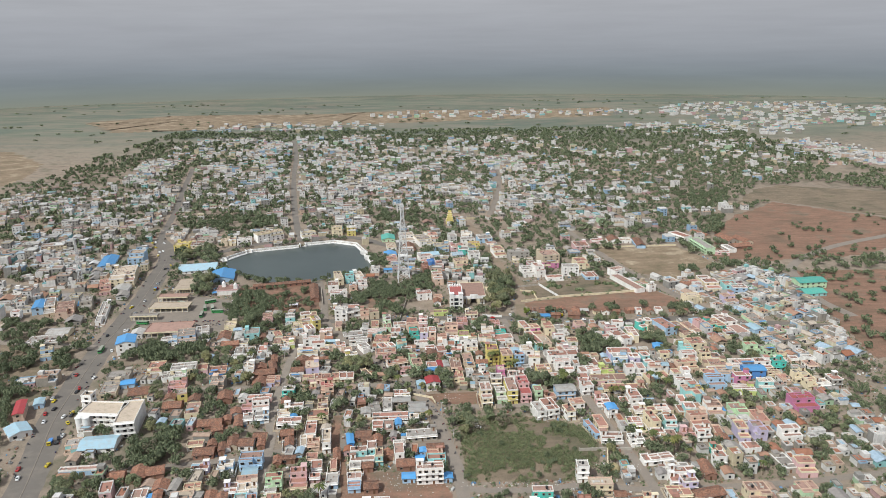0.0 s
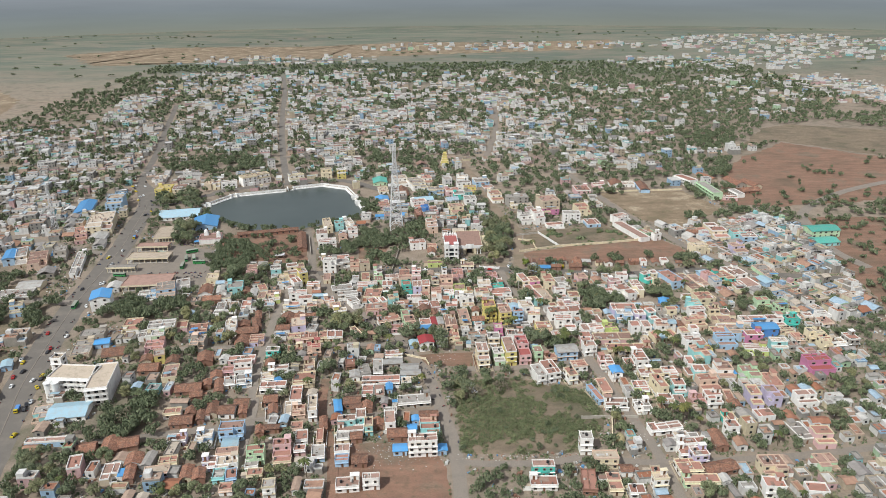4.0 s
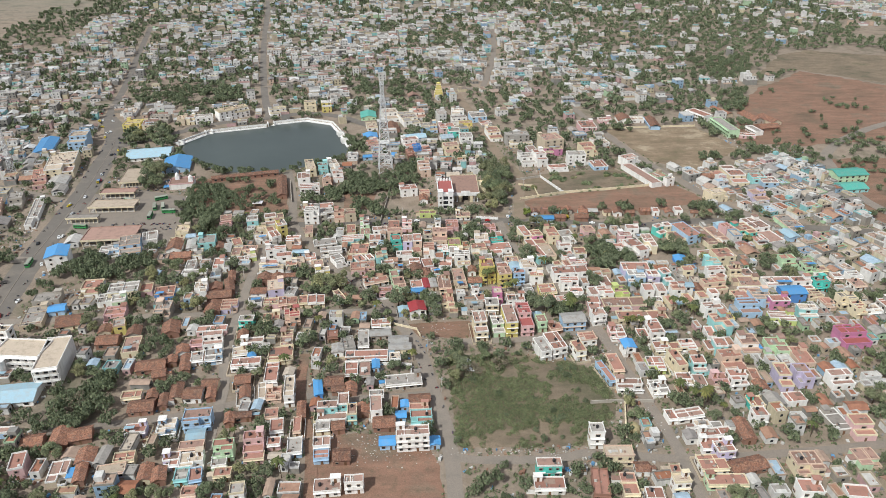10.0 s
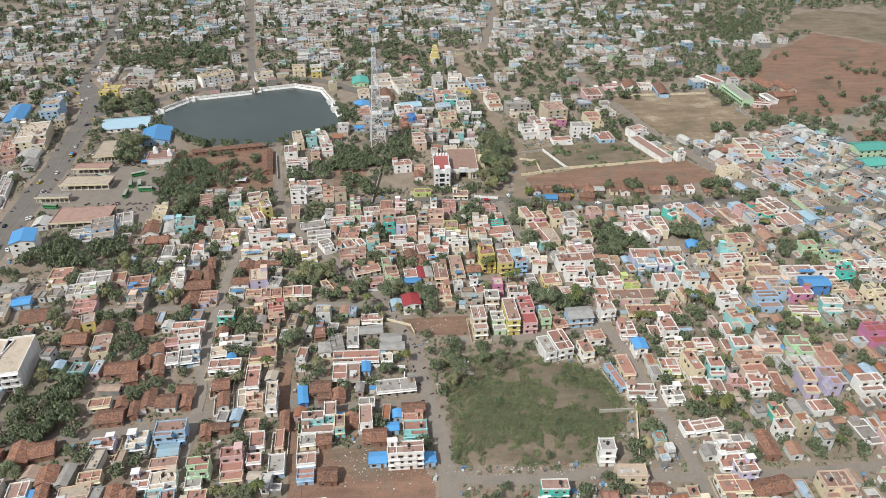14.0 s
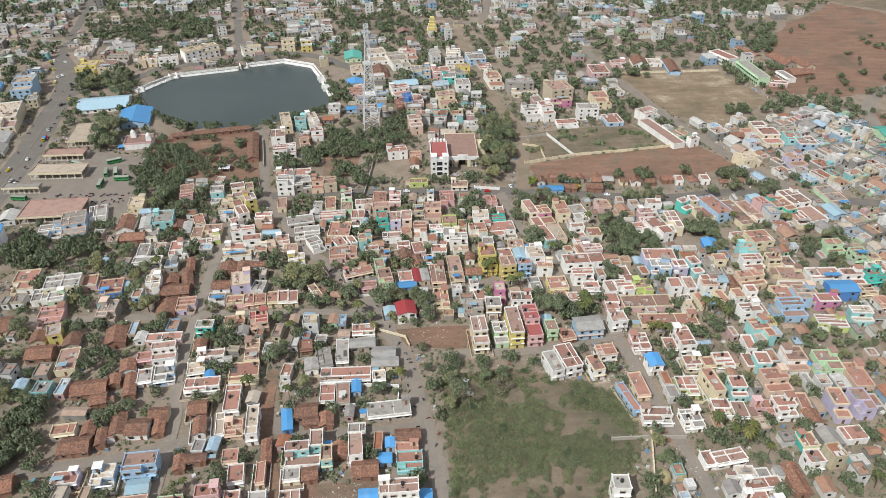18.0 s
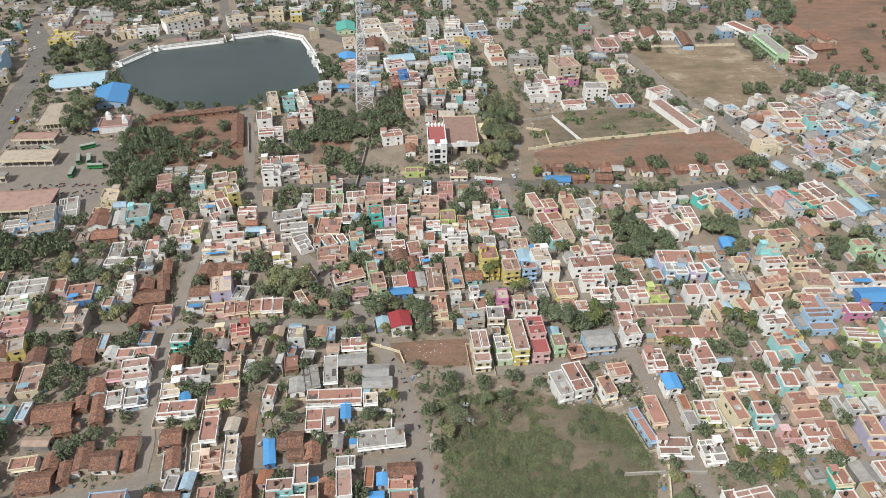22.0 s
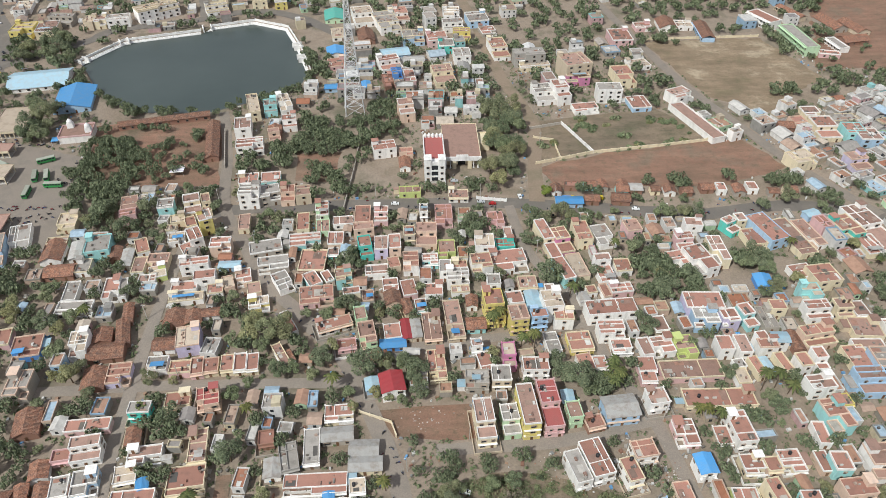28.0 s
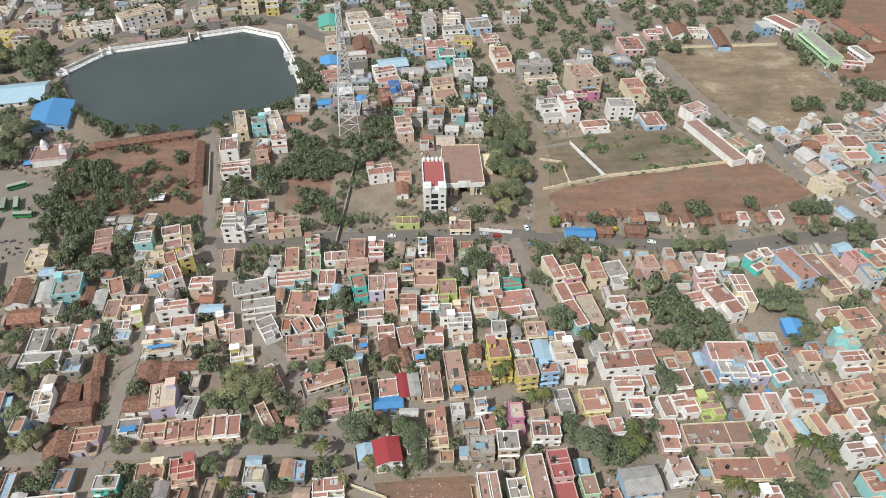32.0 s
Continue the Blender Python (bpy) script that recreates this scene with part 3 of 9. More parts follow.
GROVES = [
    [(-293, 747), (-259, 753), (-238, 719), (-255, 690), (-285, 700)], [(-230, 682), (-179, 622), (-119, 624), (-115, 616), (-175, 610), (-218, 634)],
    [(-181, 546), (-153, 552), (-141, 509), (-166, 507)], [(-83, 589), (-68, 617), (-29, 610), (-28, 582), (-51, 572), (-77, 570)],
    [(-81, 454), (-56, 446), (-40, 435), (-44, 427), (-74, 428)], [(58, 425), (83, 416), (82, 403), (60, 403)],
    [(101, 480), (134, 476), (128, 456), (99, 454)], [(151, 515), (152, 489), (190, 472), (184, 461), (152, 460), (129, 467), (146, 491)],
    [(-185, 328), (-172, 350), (-143, 351), (-135, 320), (-172, 316)], [(-235, 479), (-178, 477), (-172, 446), (-231, 448)],
    [(-357, 530), (-311, 520), (-271, 482), (-262, 437), (-307, 438)], [(70, 540), (205, 545), (205, 528), (75, 530)],
    [(-330, 330), (-240, 320), (-250, 400), (-330, 430)], [(-262, 425), (-250, 480), (-340, 440)],
    [(-190, 588), (-164, 587), (-147, 571), (-150, 539), (-142, 522), (-158, 522), (-175, 548)],
    [(-60, 557), (-46, 560), (-42, 534), (-54, 530)], [(-97, 566), (-86, 574), (-67, 567), (-68, 560), (-82, 553), (-95, 553)], [(-42, 562), (-36, 560), (-35, 532), (-40, 534)], [(-27, 622), (-14, 632), (-10, 587), (-22, 587)],
    [(165, 746), (204, 746), (191, 712), (161, 716)], [(231, 647), (259, 653), (305, 674), (290, 645), (260, 632), (228, 623)], [(286, 780), (299, 780), (290, 762), (280, 760)],
    [(259, 735), (266, 735), (268, 691), (260, 683)], [(303, 754), (315, 749), (309, 726), (300, 728)], [(212, 809), (235, 809), (226, 776), (201, 771)],
    [(-344, 875), (-284, 895), (-215, 893), (-200, 829), (-258, 812), (-322, 833)], [(-97, 901), (-73, 912), (-22, 922), (-9, 864), (-32, 844), (-94, 867)],
    [(-9, 843), (5, 843), (4, 805), (-5, 800)], [(62, 851), (87, 851), (76, 792), (62, 802)], [(85, 766), (122, 839), (145, 838), (126, 791), (90, 728)],
    [(348, 1035), (435, 1032), (389, 921), (309, 899)], [(316, 865), (360, 853), (315, 765), (300, 785)], [(266, 825), (289, 824), (267, 777), (248, 778)], [(413, 739), (428, 739), (386, 666), (380, 680)],
    [(-68, 708), (-56, 700), (-54, 664), (-66, 662)],
]
for poly in GROVES:
    mark_poly(poly)

# ---- houses ----
built = np.zeros_like(taken)       # ground under buildings


def window_mesh(w, h):
    """A frame with a sloping hood and a dark pane set back in it, in one piece."""
    t, X = 0.1, w / 2
    v = [(-X - t, 0.02, -t), (X + t, 0.02, -t), (X + t, 0.02, h + t), (-X - t, 0.02, h + t),
         (-X - t, -0.1, -t), (X + t, -0.1, -t), (X + t + 0.15, -0.45, h + t), (-X - t - 0.15, -0.45, h + t),
         (-X, -0.1, 0), (X, -0.1, 0), (X, -0.12, h), (-X, -0.12, h), (-X, -0.03, 0), (X, -0.03, 0), (X, -0.03, h), (-X, -0.03, h)]
    f = []
    for o in (0, 4, 8):
        f += [(o + i, o + (i + 1) % 4, o + 4 + (i + 1) % 4, o + 4 + i) for i in range(4)]
    s = Shape()
    s.v, s.f = v, f + [(12, 13, 14, 15)]
    me = s.mesh("window", FRAME, recalc=False)
    me.materials.append(DARK)
    me.polygons[len(f)].material_index = 1
    return me


WIN = [window_mesh(1.2, 1.3), window_mesh(0.9, 1.2), window_mesh(1.7, 1.3)]
DOOR = Shape().box(-0.5, -0.08, 0, 0.5, 0.03, 2.05).mesh("door", DOORWOOD)
TANKMESH = Shape().tube((0, 0, 0), (0, 0, 1.1), 0.62, 0.62, 12).tube((0, 0, 1.1), (0, 0, 1.35), 0.6, 0.25, 12).mesh("water_tank", TANK)
PIPE = Shape().tube((0, 0, 0), (0, 0, 1.4), 0.04, 0.04, 5).box(-0.4, -0.02, 1.25, 0.4, 0.02, 1.3).mesh("aerial", STEEL)

ROOFWORD = {"terra": "brown tiled terrace", "rust": "reddish tiled terrace", "grey": "grey cement terrace", "buff": "pale lime terrace", "crimson": "red oxide terrace", "clay": "clay tile roof",
            "bluesheet": "blue sheet roof", "palesheet": "pale blue sheet roof", "greysheet": "grey sheet roof", "redsheet": "red sheet roof", "greensheet": "green sheet roof"}
WALLWORD = {"white": "whitewashed", "hotpink": "bright pink", "palegreen": "pale green", "aqua": "turquoise", "sky": "sky blue", "grime": "weathered grey", "concrete": "bare cement", "brick": "brick", "lime": "lime green"}
PITCHED = ("clay", "bluesheet", "palesheet", "greysheet", "redsheet", "greensheet")
house_rnd = random.Random(11)


def put_windows(parent, w, d, n, sh, r, many, front_only=False, step=None, notch=None):
    """Windows on the storeys of the front and the two sides."""
    for k in range(n):
        z = k * sh + 0.95
        sides = [(0, w, d)] if front_only else [(0, w, d), (-90, d, w), (90, d, w)]
        for ang, run, depth in sides:
            count = max(1, int(run / (3.2 if many else 4.8)))
            for i in range(count):
                if ang and r.random() < (0.5 if many else 0.7):
                    continue
                u = (i + 0.5) / count * run - run / 2 + r.uniform(-0.25, 0.25)
                face = -depth / 2
                if step and k == n - 1:
                    if ang == 0:
                        face = step[1]
                    elif (-u if ang < 0 else u) < step[1] + 1.0:
                        continue
                if notch and k == n - 1:
                    side, nx, yc = notch
                    if ang == 0 and side * u > nx - 0.8:
                        if side * u < nx + 0.8:
                            continue
                        face = yc
                    elif ang == 90 * side and u * side < yc + 1.0:
                        continue
                if k == 0 and ang == 0 and i == count // 2:
                    part("door", DOOR, None, parent, at=pose(0, 0, 0, 0, 0, ang) @ pose(u, face, 0.02))
                    continue
                part("window", WIN[r.randrange(3) if run > 5 else 1], None, parent, at=pose(0, 0, 0, 0, 0, ang) @ pose(u, face, z))


roof_bits = Shape()


def clutter(x, y, rot, x0, y0, x1, y1, z, r):
    """Screed patches, stacked bricks, drums, pipes and boxes left on a terrace."""
    if x1 - x0 < 2 or y1 - y0 < 2:
        return
    m = pose(x, y, z, 0, 0, rot)
    k = len(roof_bits.v)
    for _ in range(int((x1 - x0) * (y1 - y0) / 60 + r.random())):
        a, b, cx, cy = r.uniform(0.6, 2.2), r.uniform(0.6, 2.2), r.uniform(x0, x1), r.uniform(y0, y1)
        roof_bits.box(max(x0, cx - a), max(y0, cy - b), -0.03, min(x1, cx + a), min(y1, cy + b), r.uniform(0.012, 0.05))
    for _ in range(int((x1 - x0) * (y1 - y0) / 13 + r.random() * 2)):
        a, b, cx, cy = r.uniform(0.12, 0.5), r.uniform(0.15, 0.9), r.uniform(x0, x1), r.uniform(y0, y1)
        if r.random() < 0.3:
            a, b = b, a
        roof_bits.box(cx - a, cy - b, 0, cx + a, cy + b, r.uniform(0.12, 0.9), 0.05)
    roof_bits.v[k:] = [tuple(m @ Vector(c)) for c in roof_bits.v[k:]]


def house(x, y, w, d, rot, n, wall, roof, tier=1, label="", tank=None, head=None, sh=2.95, trim=None, mark=True):
    """A town house. tier 1: close to the camera's way; 2: further off."""
    r = house_rnd
    sh += r.uniform(-0.12, 0.16)
    trim = trim or (wall if r.random() < 0.35 else r.choice(["white", "white", "white", "cream", "peach"]))
    words = WALLWORD.get(wall, wall)
    label = label or "%s %s house with a %s" % (words, {1: "single-storey", 2: "two-storey"}.get(n, "three-storey" if n == 3 else "tall"), ROOFWORD[roof])
    name = "tiled_cottage" if roof == "clay" else "sheet_roof_shed" if roof in PITCHED and n == 1 else "house" if n == 1 else "storeyed_house"
    t = thing(name, x, y, rot, 0, label.replace(" house with", " cottage with") if name == "tiled_cottage" else label, name.split("_")[-1], name.replace("_", " ") + "s of the town")
    walled = tier == 1 and r.random() < 0.4 and is_free(x, y - 0.8, w + 4, d + 4, rot, built, 0.0)
    if mark:
        mark_poly(rect(x, y, w, d, rot, 0.2))
        mark_poly(rect(x, y, w, d, rot), True, built)
    H = n * sh
    X, Y = w / 2, d / 2
    step = roof not in PITCHED and n > 1 and d > 7.5 and r.random() < 0.4
    low = H - sh if step else H
    notch = None
    if not step and roof not in PITCHED and w > 6.2 and d > 6.5 and r.random() < 0.62:
        notch = (r.choice([-1, 1]), X - w * r.uniform(0.3, 0.52), -Y + d * r.uniform(0.22, 0.42))
        nside, nx, yc = notch
        fx0, fx1 = (-X, nx) if nside > 0 else (-nx, X)
        px0, px1 = (nx, X) if nside > 0 else (-X, -nx)
        body = Shape().box(-X, yc, -0.3, X, Y, H).box(fx0, -Y, -0.3, fx1, yc, H)
    else:
        body = Shape().box(-X, -Y, -0.3, X, Y, low)
    part("wall", body, WALL[wall], t)
    y0 = -Y
    if step:
        y0 = -Y + d * r.uniform(0.28, 0.5)
        part("upper_wall", Shape().box(-X, y0, low, X, Y, H), WALL[wall], t)
        part("front_terrace", Shape().box(-X + 0.2, -Y + 0.2, low - 0.05, X - 0.2, y0 - 0.01, low + 0.12), ROOF[roof], t)
        part("front_parapet", Shape().ring(-X - 0.06, -Y - 0.06, X + 0.06, y0 - 0.02, low - 0.1, low + 0.85, 0.25), WALL[trim], t)
    if roof in PITCHED:
        along = d >= w
        rise = (w if along else d) * (0.25 if roof == "clay" else 0.14)
        part("roof", Shape().gable(-X - 0.45, -Y - 0.5, X + 0.45, Y + 0.5, H - 0.1, rise, 0.16, along), ROOF[roof], t)
        if along:
            for yy in (-Y, Y - 0.2):
                g, n0 = Shape(), 0
                g.v += [(-X, yy, H - 0.02), (X, yy, H - 0.02), (0, yy, H - 0.1 + rise), (-X, yy + 0.2, H - 0.02), (X, yy + 0.2, H - 0.02), (0, yy + 0.2, H - 0.1 + rise)]
                g.f += [(n0, n0 + 1, n0 + 2), (n0 + 5, n0 + 4, n0 + 3), (n0, n0 + 2, n0 + 5, n0 + 3), (n0 + 1, n0 + 4, n0 + 5, n0 + 2)]
                part("gable", g, WALL[wall], t)
        else:
            for xx in (-X, X - 0.2):
                g, n0 = Shape(), 0
                g.v += [(xx, -Y, H - 0.02), (xx, Y, H - 0.02), (xx, 0, H - 0.1 + rise), (xx + 0.2, -Y, H - 0.02), (xx + 0.2, Y, H - 0.02), (xx + 0.2, 0, H - 0.1 + rise)]
                g.f += [(n0, n0 + 1, n0 + 2), (n0 + 5, n0 + 4, n0 + 3), (n0, n0 + 2, n0 + 5, n0 + 3), (n0 + 1, n0 + 4, n0 + 5, n0 + 2)]
                part("gable", g, WALL[wall], t)
    else:
        ph = r.choice([0.55, 0.7, 0.85])
        if notch:
            part("roof", Shape().box(-X + 0.2, yc + 0.2, H - 0.05, X - 0.2, Y - 0.2, H + 0.12).box(fx0 + 0.2, -Y + 0.2, H - 0.06, fx1 - 0.2, yc - 0.2, H + 0.10), ROOF[roof], t)
            rim = Shape().ring(-X - 0.06, yc - 0.05, X + 0.06, Y + 0.06, H - 0.12, H + ph, 0.23).ring(fx0 - 0.05, -Y - 0.06, fx1 + 0.05, yc + 0.04, H - 0.11, H + ph - 0.06, 0.22)
            if n > 1:
                low = H - sh
                porch = part("porch", Shape().box(px0 + 0.02, -Y + 0.05, -0.3, px1 - 0.02, yc + 0.1, low), WALL[wall], t)
                part("terrace", Shape().box(px0 + 0.2, -Y + 0.25, low - 0.05, px1 - 0.2, yc - 0.01, low + 0.1), ROOF[r.choice([roof, "terra", "grey"])], porch)
                rim.ring(px0 - 0.02, -Y - 0.03, px1 + 0.02, yc - 0.02, low - 0.1, low + 0.8, 0.22)
            else:
                rim.ring(px0 + 0.05, -Y - 0.02, px1 + 0.04, yc - 0.04, -0.2, r.uniform(1.1, 1.6), 0.2)
        else:
            part("roof", Shape().box(-X + 0.2, y0 + 0.2, H - 0.05, X - 0.2, Y - 0.2, H + 0.12), ROOF[roof], t)
            rim = Shape().ring(-X - 0.06, y0 - 0.06, X + 0.06, Y + 0.06, H - 0.12, H + ph, 0.23)
        yr = yc if notch else y0
        for _ in range(r.choice([0, 0, 1, 1, 2]) if w > 6 else 0):
            if r.random() < 0.5:
                u = r.uniform(-X + 2.2, X - 2.2)
                rim.box(u - 0.12, yr + 0.25, H + 0.05, u + 0.12, Y - 0.25, H + ph * r.uniform(0.4, 0.93))
            elif Y - yr > 5:
                u = r.uniform(yr + 2, Y - 2)
                rim.box(-X + 0.24, u - 0.12, H + 0.05, X - 0.24, u + 0.12, H + ph * r.uniform(0.4, 0.93))
        if tier == 1 and r.random() < 0.5:
            for cx, cy in ((-X, Y), (X, Y), (-X, yr), (X, yr)):
                rim.box(cx - 0.22, cy - 0.22, H + ph - 0.05, cx + 0.22, cy + 0.22, H + ph + 0.32)
        part("parapet", rim, WALL[trim], t)
        clutter(x, y, rot, -X + 0.7, yr + 0.7, X - 0.7, Y - 0.7, H + 0.12, r)
        has_head = head if head is not None else (r.random() < 0.4 and w > 6)
        if has_head:
            hw, hd = min(w * 0.42, r.uniform(2.6, 3.8)), min(d * 0.35, r.uniform(2.8, 4.2))
            hx, hy = r.choice([-1, 1]) * (X - hw / 2 - 0.05), Y - hd / 2 - 0.05
            hd_ob = part("stair_head", Shape().box(hx - hw / 2, hy - hd / 2, H, hx + hw / 2, hy + hd / 2, H + 2.5), WALL[wall], t)
            part("slab", Shape().box(hx - hw / 2 - 0.25, hy - hd / 2 - 0.25, H + 2.5, hx + hw / 2 + 0.25, hy + hd / 2 + 0.25, H + 2.66), ROOF[roof] if r.random() < 0.5 else WALL[trim], hd_ob)
            if tier == 1:
                part("door", DOOR, None, hd_ob, at=pose(hx, hy - hd / 2, H + 0.15) if hy > 0 else pose(hx, hy + hd / 2, H + 0.15, 0, 0, 180))
        if tank if tank is not None else (tier == 1 and r.random() < 0.35):
            part("water_tank", TANKMESH, None, t, "black plastic water tank", at=pose(r.uniform(-X + 1.2, X - 1.2), r.uniform(0, Y - 1.2), H + 0.12))
        if tier == 1 and r.random() < 0.12:
            part("aerial", PIPE, None, t, at=pose(r.uniform(-X + 1, X - 1), r.uniform(0, Y - 1), H + 0.12, 0, 0, r.uniform(0, 90)))
        if r.random() < 0.06 and not step:
            aw, ad = w * r.uniform(0.35, 0.8), min(3.2, d * 0.4)
            ax = r.uniform(-X + aw / 2, X - aw / 2)
            sheet_roof = part("awning", Shape().box(-aw / 2, -ad / 2, 0, aw / 2, ad / 2, 0.07), ROOF[r.choice(["bluesheet", "bluesheet", "palesheet", "greysheet"])], t, "sheet awning on the terrace", at=pose(ax, -Y + ad / 2 + 0.3, H + 2.1, -9, 0, 0))
            for sx in (-1, 1):
                part("awning_post", Shape().box(ax + sx * (aw / 2 - 0.1) - 0.06, -Y + 0.5, H, ax + sx * (aw / 2 - 0.1) + 0.06, -Y + 0.62, H + 1.95), STEEL, t)
    if mark and not walled and r.random() < 0.5:
        sx, aw, ad, ah = r.choice([-1, 1]), r.uniform(2.2, 3.4), d * r.uniform(0.3, 0.6), r.uniform(2.4, 3.0)
        ay = r.uniform(-Y + ad / 2, Y - ad / 2)
        c, q = math.cos(radians(rot)), math.sin(radians(rot))
        lx = sx * (X + aw / 2 + 0.25)
        wx, wy = x + c * lx - q * ay, y + q * lx + c * ay
        if is_free(wx, wy, aw - 0.3, ad, rot):
            mark_built_rect = rect(wx, wy, aw, ad, rot)
            mark_poly(mark_built_rect)
            mark_poly(mark_built_rect, True, built)
            x0, x1 = sorted((sx * (X - 0.05), sx * (X + aw)))
            an = part("annex", Shape().box(x0, ay - ad / 2, -0.2, x1, ay + ad / 2, ah), WALL[r.choice([wall, wall, "grime", "beige", "white"])], t)
            part("annex_roof", Shape().box(x0 - 0.15, ay - ad / 2 - 0.15, ah, x1 + 0.15, ay + ad / 2 + 0.15, ah + 0.14), ROOF[r.choice(["terra", "grey", "clay", "greysheet", "palesheet", "bluesheet", "buff"])], an)
    if walled:
        X2, Y2 = X + r.uniform(1.2, 1.9), Y + r.uniform(1.0, 1.6)
        part("yard_wall", Shape().ring(-X2, -Y2 - 1.2, X2, Y2, -0.2, r.uniform(1.1, 1.5), 0.18), WALL[r.choice(["grime", "cream", "white", "beige"])], t)
    if tier == 1 and roof not in PITCHED and d > 9 and r.random() < 0.5:
        ym = r.uniform(y0 + 2.5, Y - 2.5) if Y - y0 > 6 else (y0 + Y) / 2
        part("roof_divider", Shape().box(-X + 0.25, ym - 0.1, H + 0.1, X - 0.25, ym + 0.1, H + 0.55), WALL[trim], t)
    if tier == 1:
        put_windows(t, w, d, n, sh, r, True, step=(d, y0) if step else None, notch=notch)
        for k in range(1, n - 1 if step else n):
            band = part("sunshade", Shape().box(-X - 0.1, -Y - 0.75, k * sh - 0.12, X + 0.1, -Y + 0.02, k * sh + 0.03), WALL[trim], t)
            if r.random() < 0.5:
                part("balcony_rail", Shape().ring(-X * r.uniform(0.3, 0.95), -Y - 0.75, X * r.uniform(0.3, 0.95), -Y + 0.0, k * sh + 0.03, k * sh + 0.9, 0.1), WALL[wall], t)
        if n == 1 and roof not in PITCHED:
            part("sunshade", Shape().box(-X - 0.1, -Y - 0.7, 2.5, X + 0.1, -Y + 0.02, 2.62), WALL[trim], t)
    elif tier == 2:
        put_windows(t, w, d, n, sh, r, False, front_only=True, step=(d, y0) if step else None, notch=notch)
    return t


# ---- trees ----
def blade_cloud(rnd, lobes, count, size, flat=0.6):
    """Leaf clumps scattered over the outer part of a crown's lobes: three-cornered and four-cornered bits, turned all ways."""
    v, f = [], []
    for _ in range(count):
        cx, cy, cz, rx, rz = rnd.choice(lobes)
        while True:
            p = Vector((rnd.uniform(-1, 1), rnd.uniform(-1, 1), rnd.uniform(-0.75, 1)))
            if 0.25 < p.length < 1:
                break
        p = p.normalized() * (p.length ** 0.45) * rnd.uniform(0.82, 1.1)
        c = Vector((cx + p.x * rx, cy + p.y * rx, cz + p.z * rz))
        nrm = (Vector((p.x, p.y, p.z + flat)) + Vector((rnd.uniform(-1, 1), rnd.uniform(-1, 1), rnd.uniform(-1, 1))) * 0.8).normalized()
        q = nrm.to_track_quat("Z", "Y")
        s, a = size * rnd.uniform(0.5, 1.25), rnd.uniform(0, 6.28)
        n = len(v)
        k = rnd.choice((3, 4, 5))
        for i in range(k):
            w = a + 6.283 * i / k
            rr = s * rnd.uniform(0.6, 1.2)
            v.append(tuple(c + q @ Vector((rr * math.cos(w), rr * math.sin(w), rnd.uniform(-0.15, 0.15) * s))))
        f.append(tuple(range(n, n + k)))
    return v, f


def make_tree(seed, height, spread, leaf, count, size, label, name="tree"):
    rnd = random.Random(seed)
    t = thing(name, 0, 0, 0, -50, label, "tree", "town trees")
    tr = Shape()
    fork = height * rnd.uniform(0.28, 0.38)
    tr.tube((0, 0, -0.3), (0.15, 0.1, fork), 0.05 * height * 0.6, 0.035 * height * 0.6, 7)
    lobes = [(0.1, 0, height * 0.66, spread * 0.62, height * 0.30)]
    for i in range(rnd.randint(5, 7)):
        a = 6.283 * i / 6 + rnd.uniform(-0.4, 0.4)
        R = spread * rnd.uniform(0.45, 0.75)
        e = (R * math.cos(a), R * math.sin(a), height * rnd.uniform(0.45, 0.8))
        tr.tube((0.15, 0.1, fork), e, 0.022 * height * 0.6, 0.008 * height, 5)
        lobes.append((*e, spread * rnd.uniform(0.28, 0.46), height * rnd.uniform(0.13, 0.22)))
    part("trunk", tr, BARK, t)
    v, f = blade_cloud(rnd, lobes, count, size)
    me = bpy.data.meshes.new("crown")
    me.from_pydata(v, [], f)
    me.materials.append(leaf)
    part("crown", me, None, t)
    return t


def make_palm(seed, height, label):
    rnd = random.Random(seed)
    t = thing("palm_tree", 0, 0, 0, -50, label, "palm", "coconut palms")
    tr = Shape()
    bend = rnd.uniform(-0.8, 0.8)
    pts = [(bend * (k / 4) ** 2, 0.3 * bend * (k / 4), height * k / 4 - 0.2) for k in range(5)]
    for a, b in zip(pts, pts[1:]):
        tr.tube(a, b, 0.2, 0.17, 6)
    part("trunk", tr, BARK, t)
    top = Vector(pts[-1])
    s = Shape()
    for i in range(20):
        a, up = 6.283 * i / 20 * 1.9 + rnd.uniform(-0.2, 0.2), rnd.uniform(0.1, 1.0)
        L = rnd.uniform(2.6, 3.6)
        dirv, side = Vector((math.cos(a), math.sin(a), 0)), Vector((-math.sin(a), math.cos(a), 0))
        prev = None
        for k in range(5):
            u = k / 4
            c = top + dirv * L * u + Vector((0, 0, up * u * 1.9 - 2.5 * u * u))
            wd = 0.5 * math.sin(math.pi * min(0.97, u * 0.85 + 0.12))
            cur = (c + side * wd - Vector((0, 0, wd * 0.6)), c, c - side * wd - Vector((0, 0, wd * 0.6)))
            if prev:
                s.quad(prev[0], prev[1], cur[1], cur[0])
                s.quad(prev[1], prev[2], cur[2], cur[1])
            prev = cur
    me = s.mesh("crown", PALM, recalc=False)
    part("crown", me, None, t)
    return t


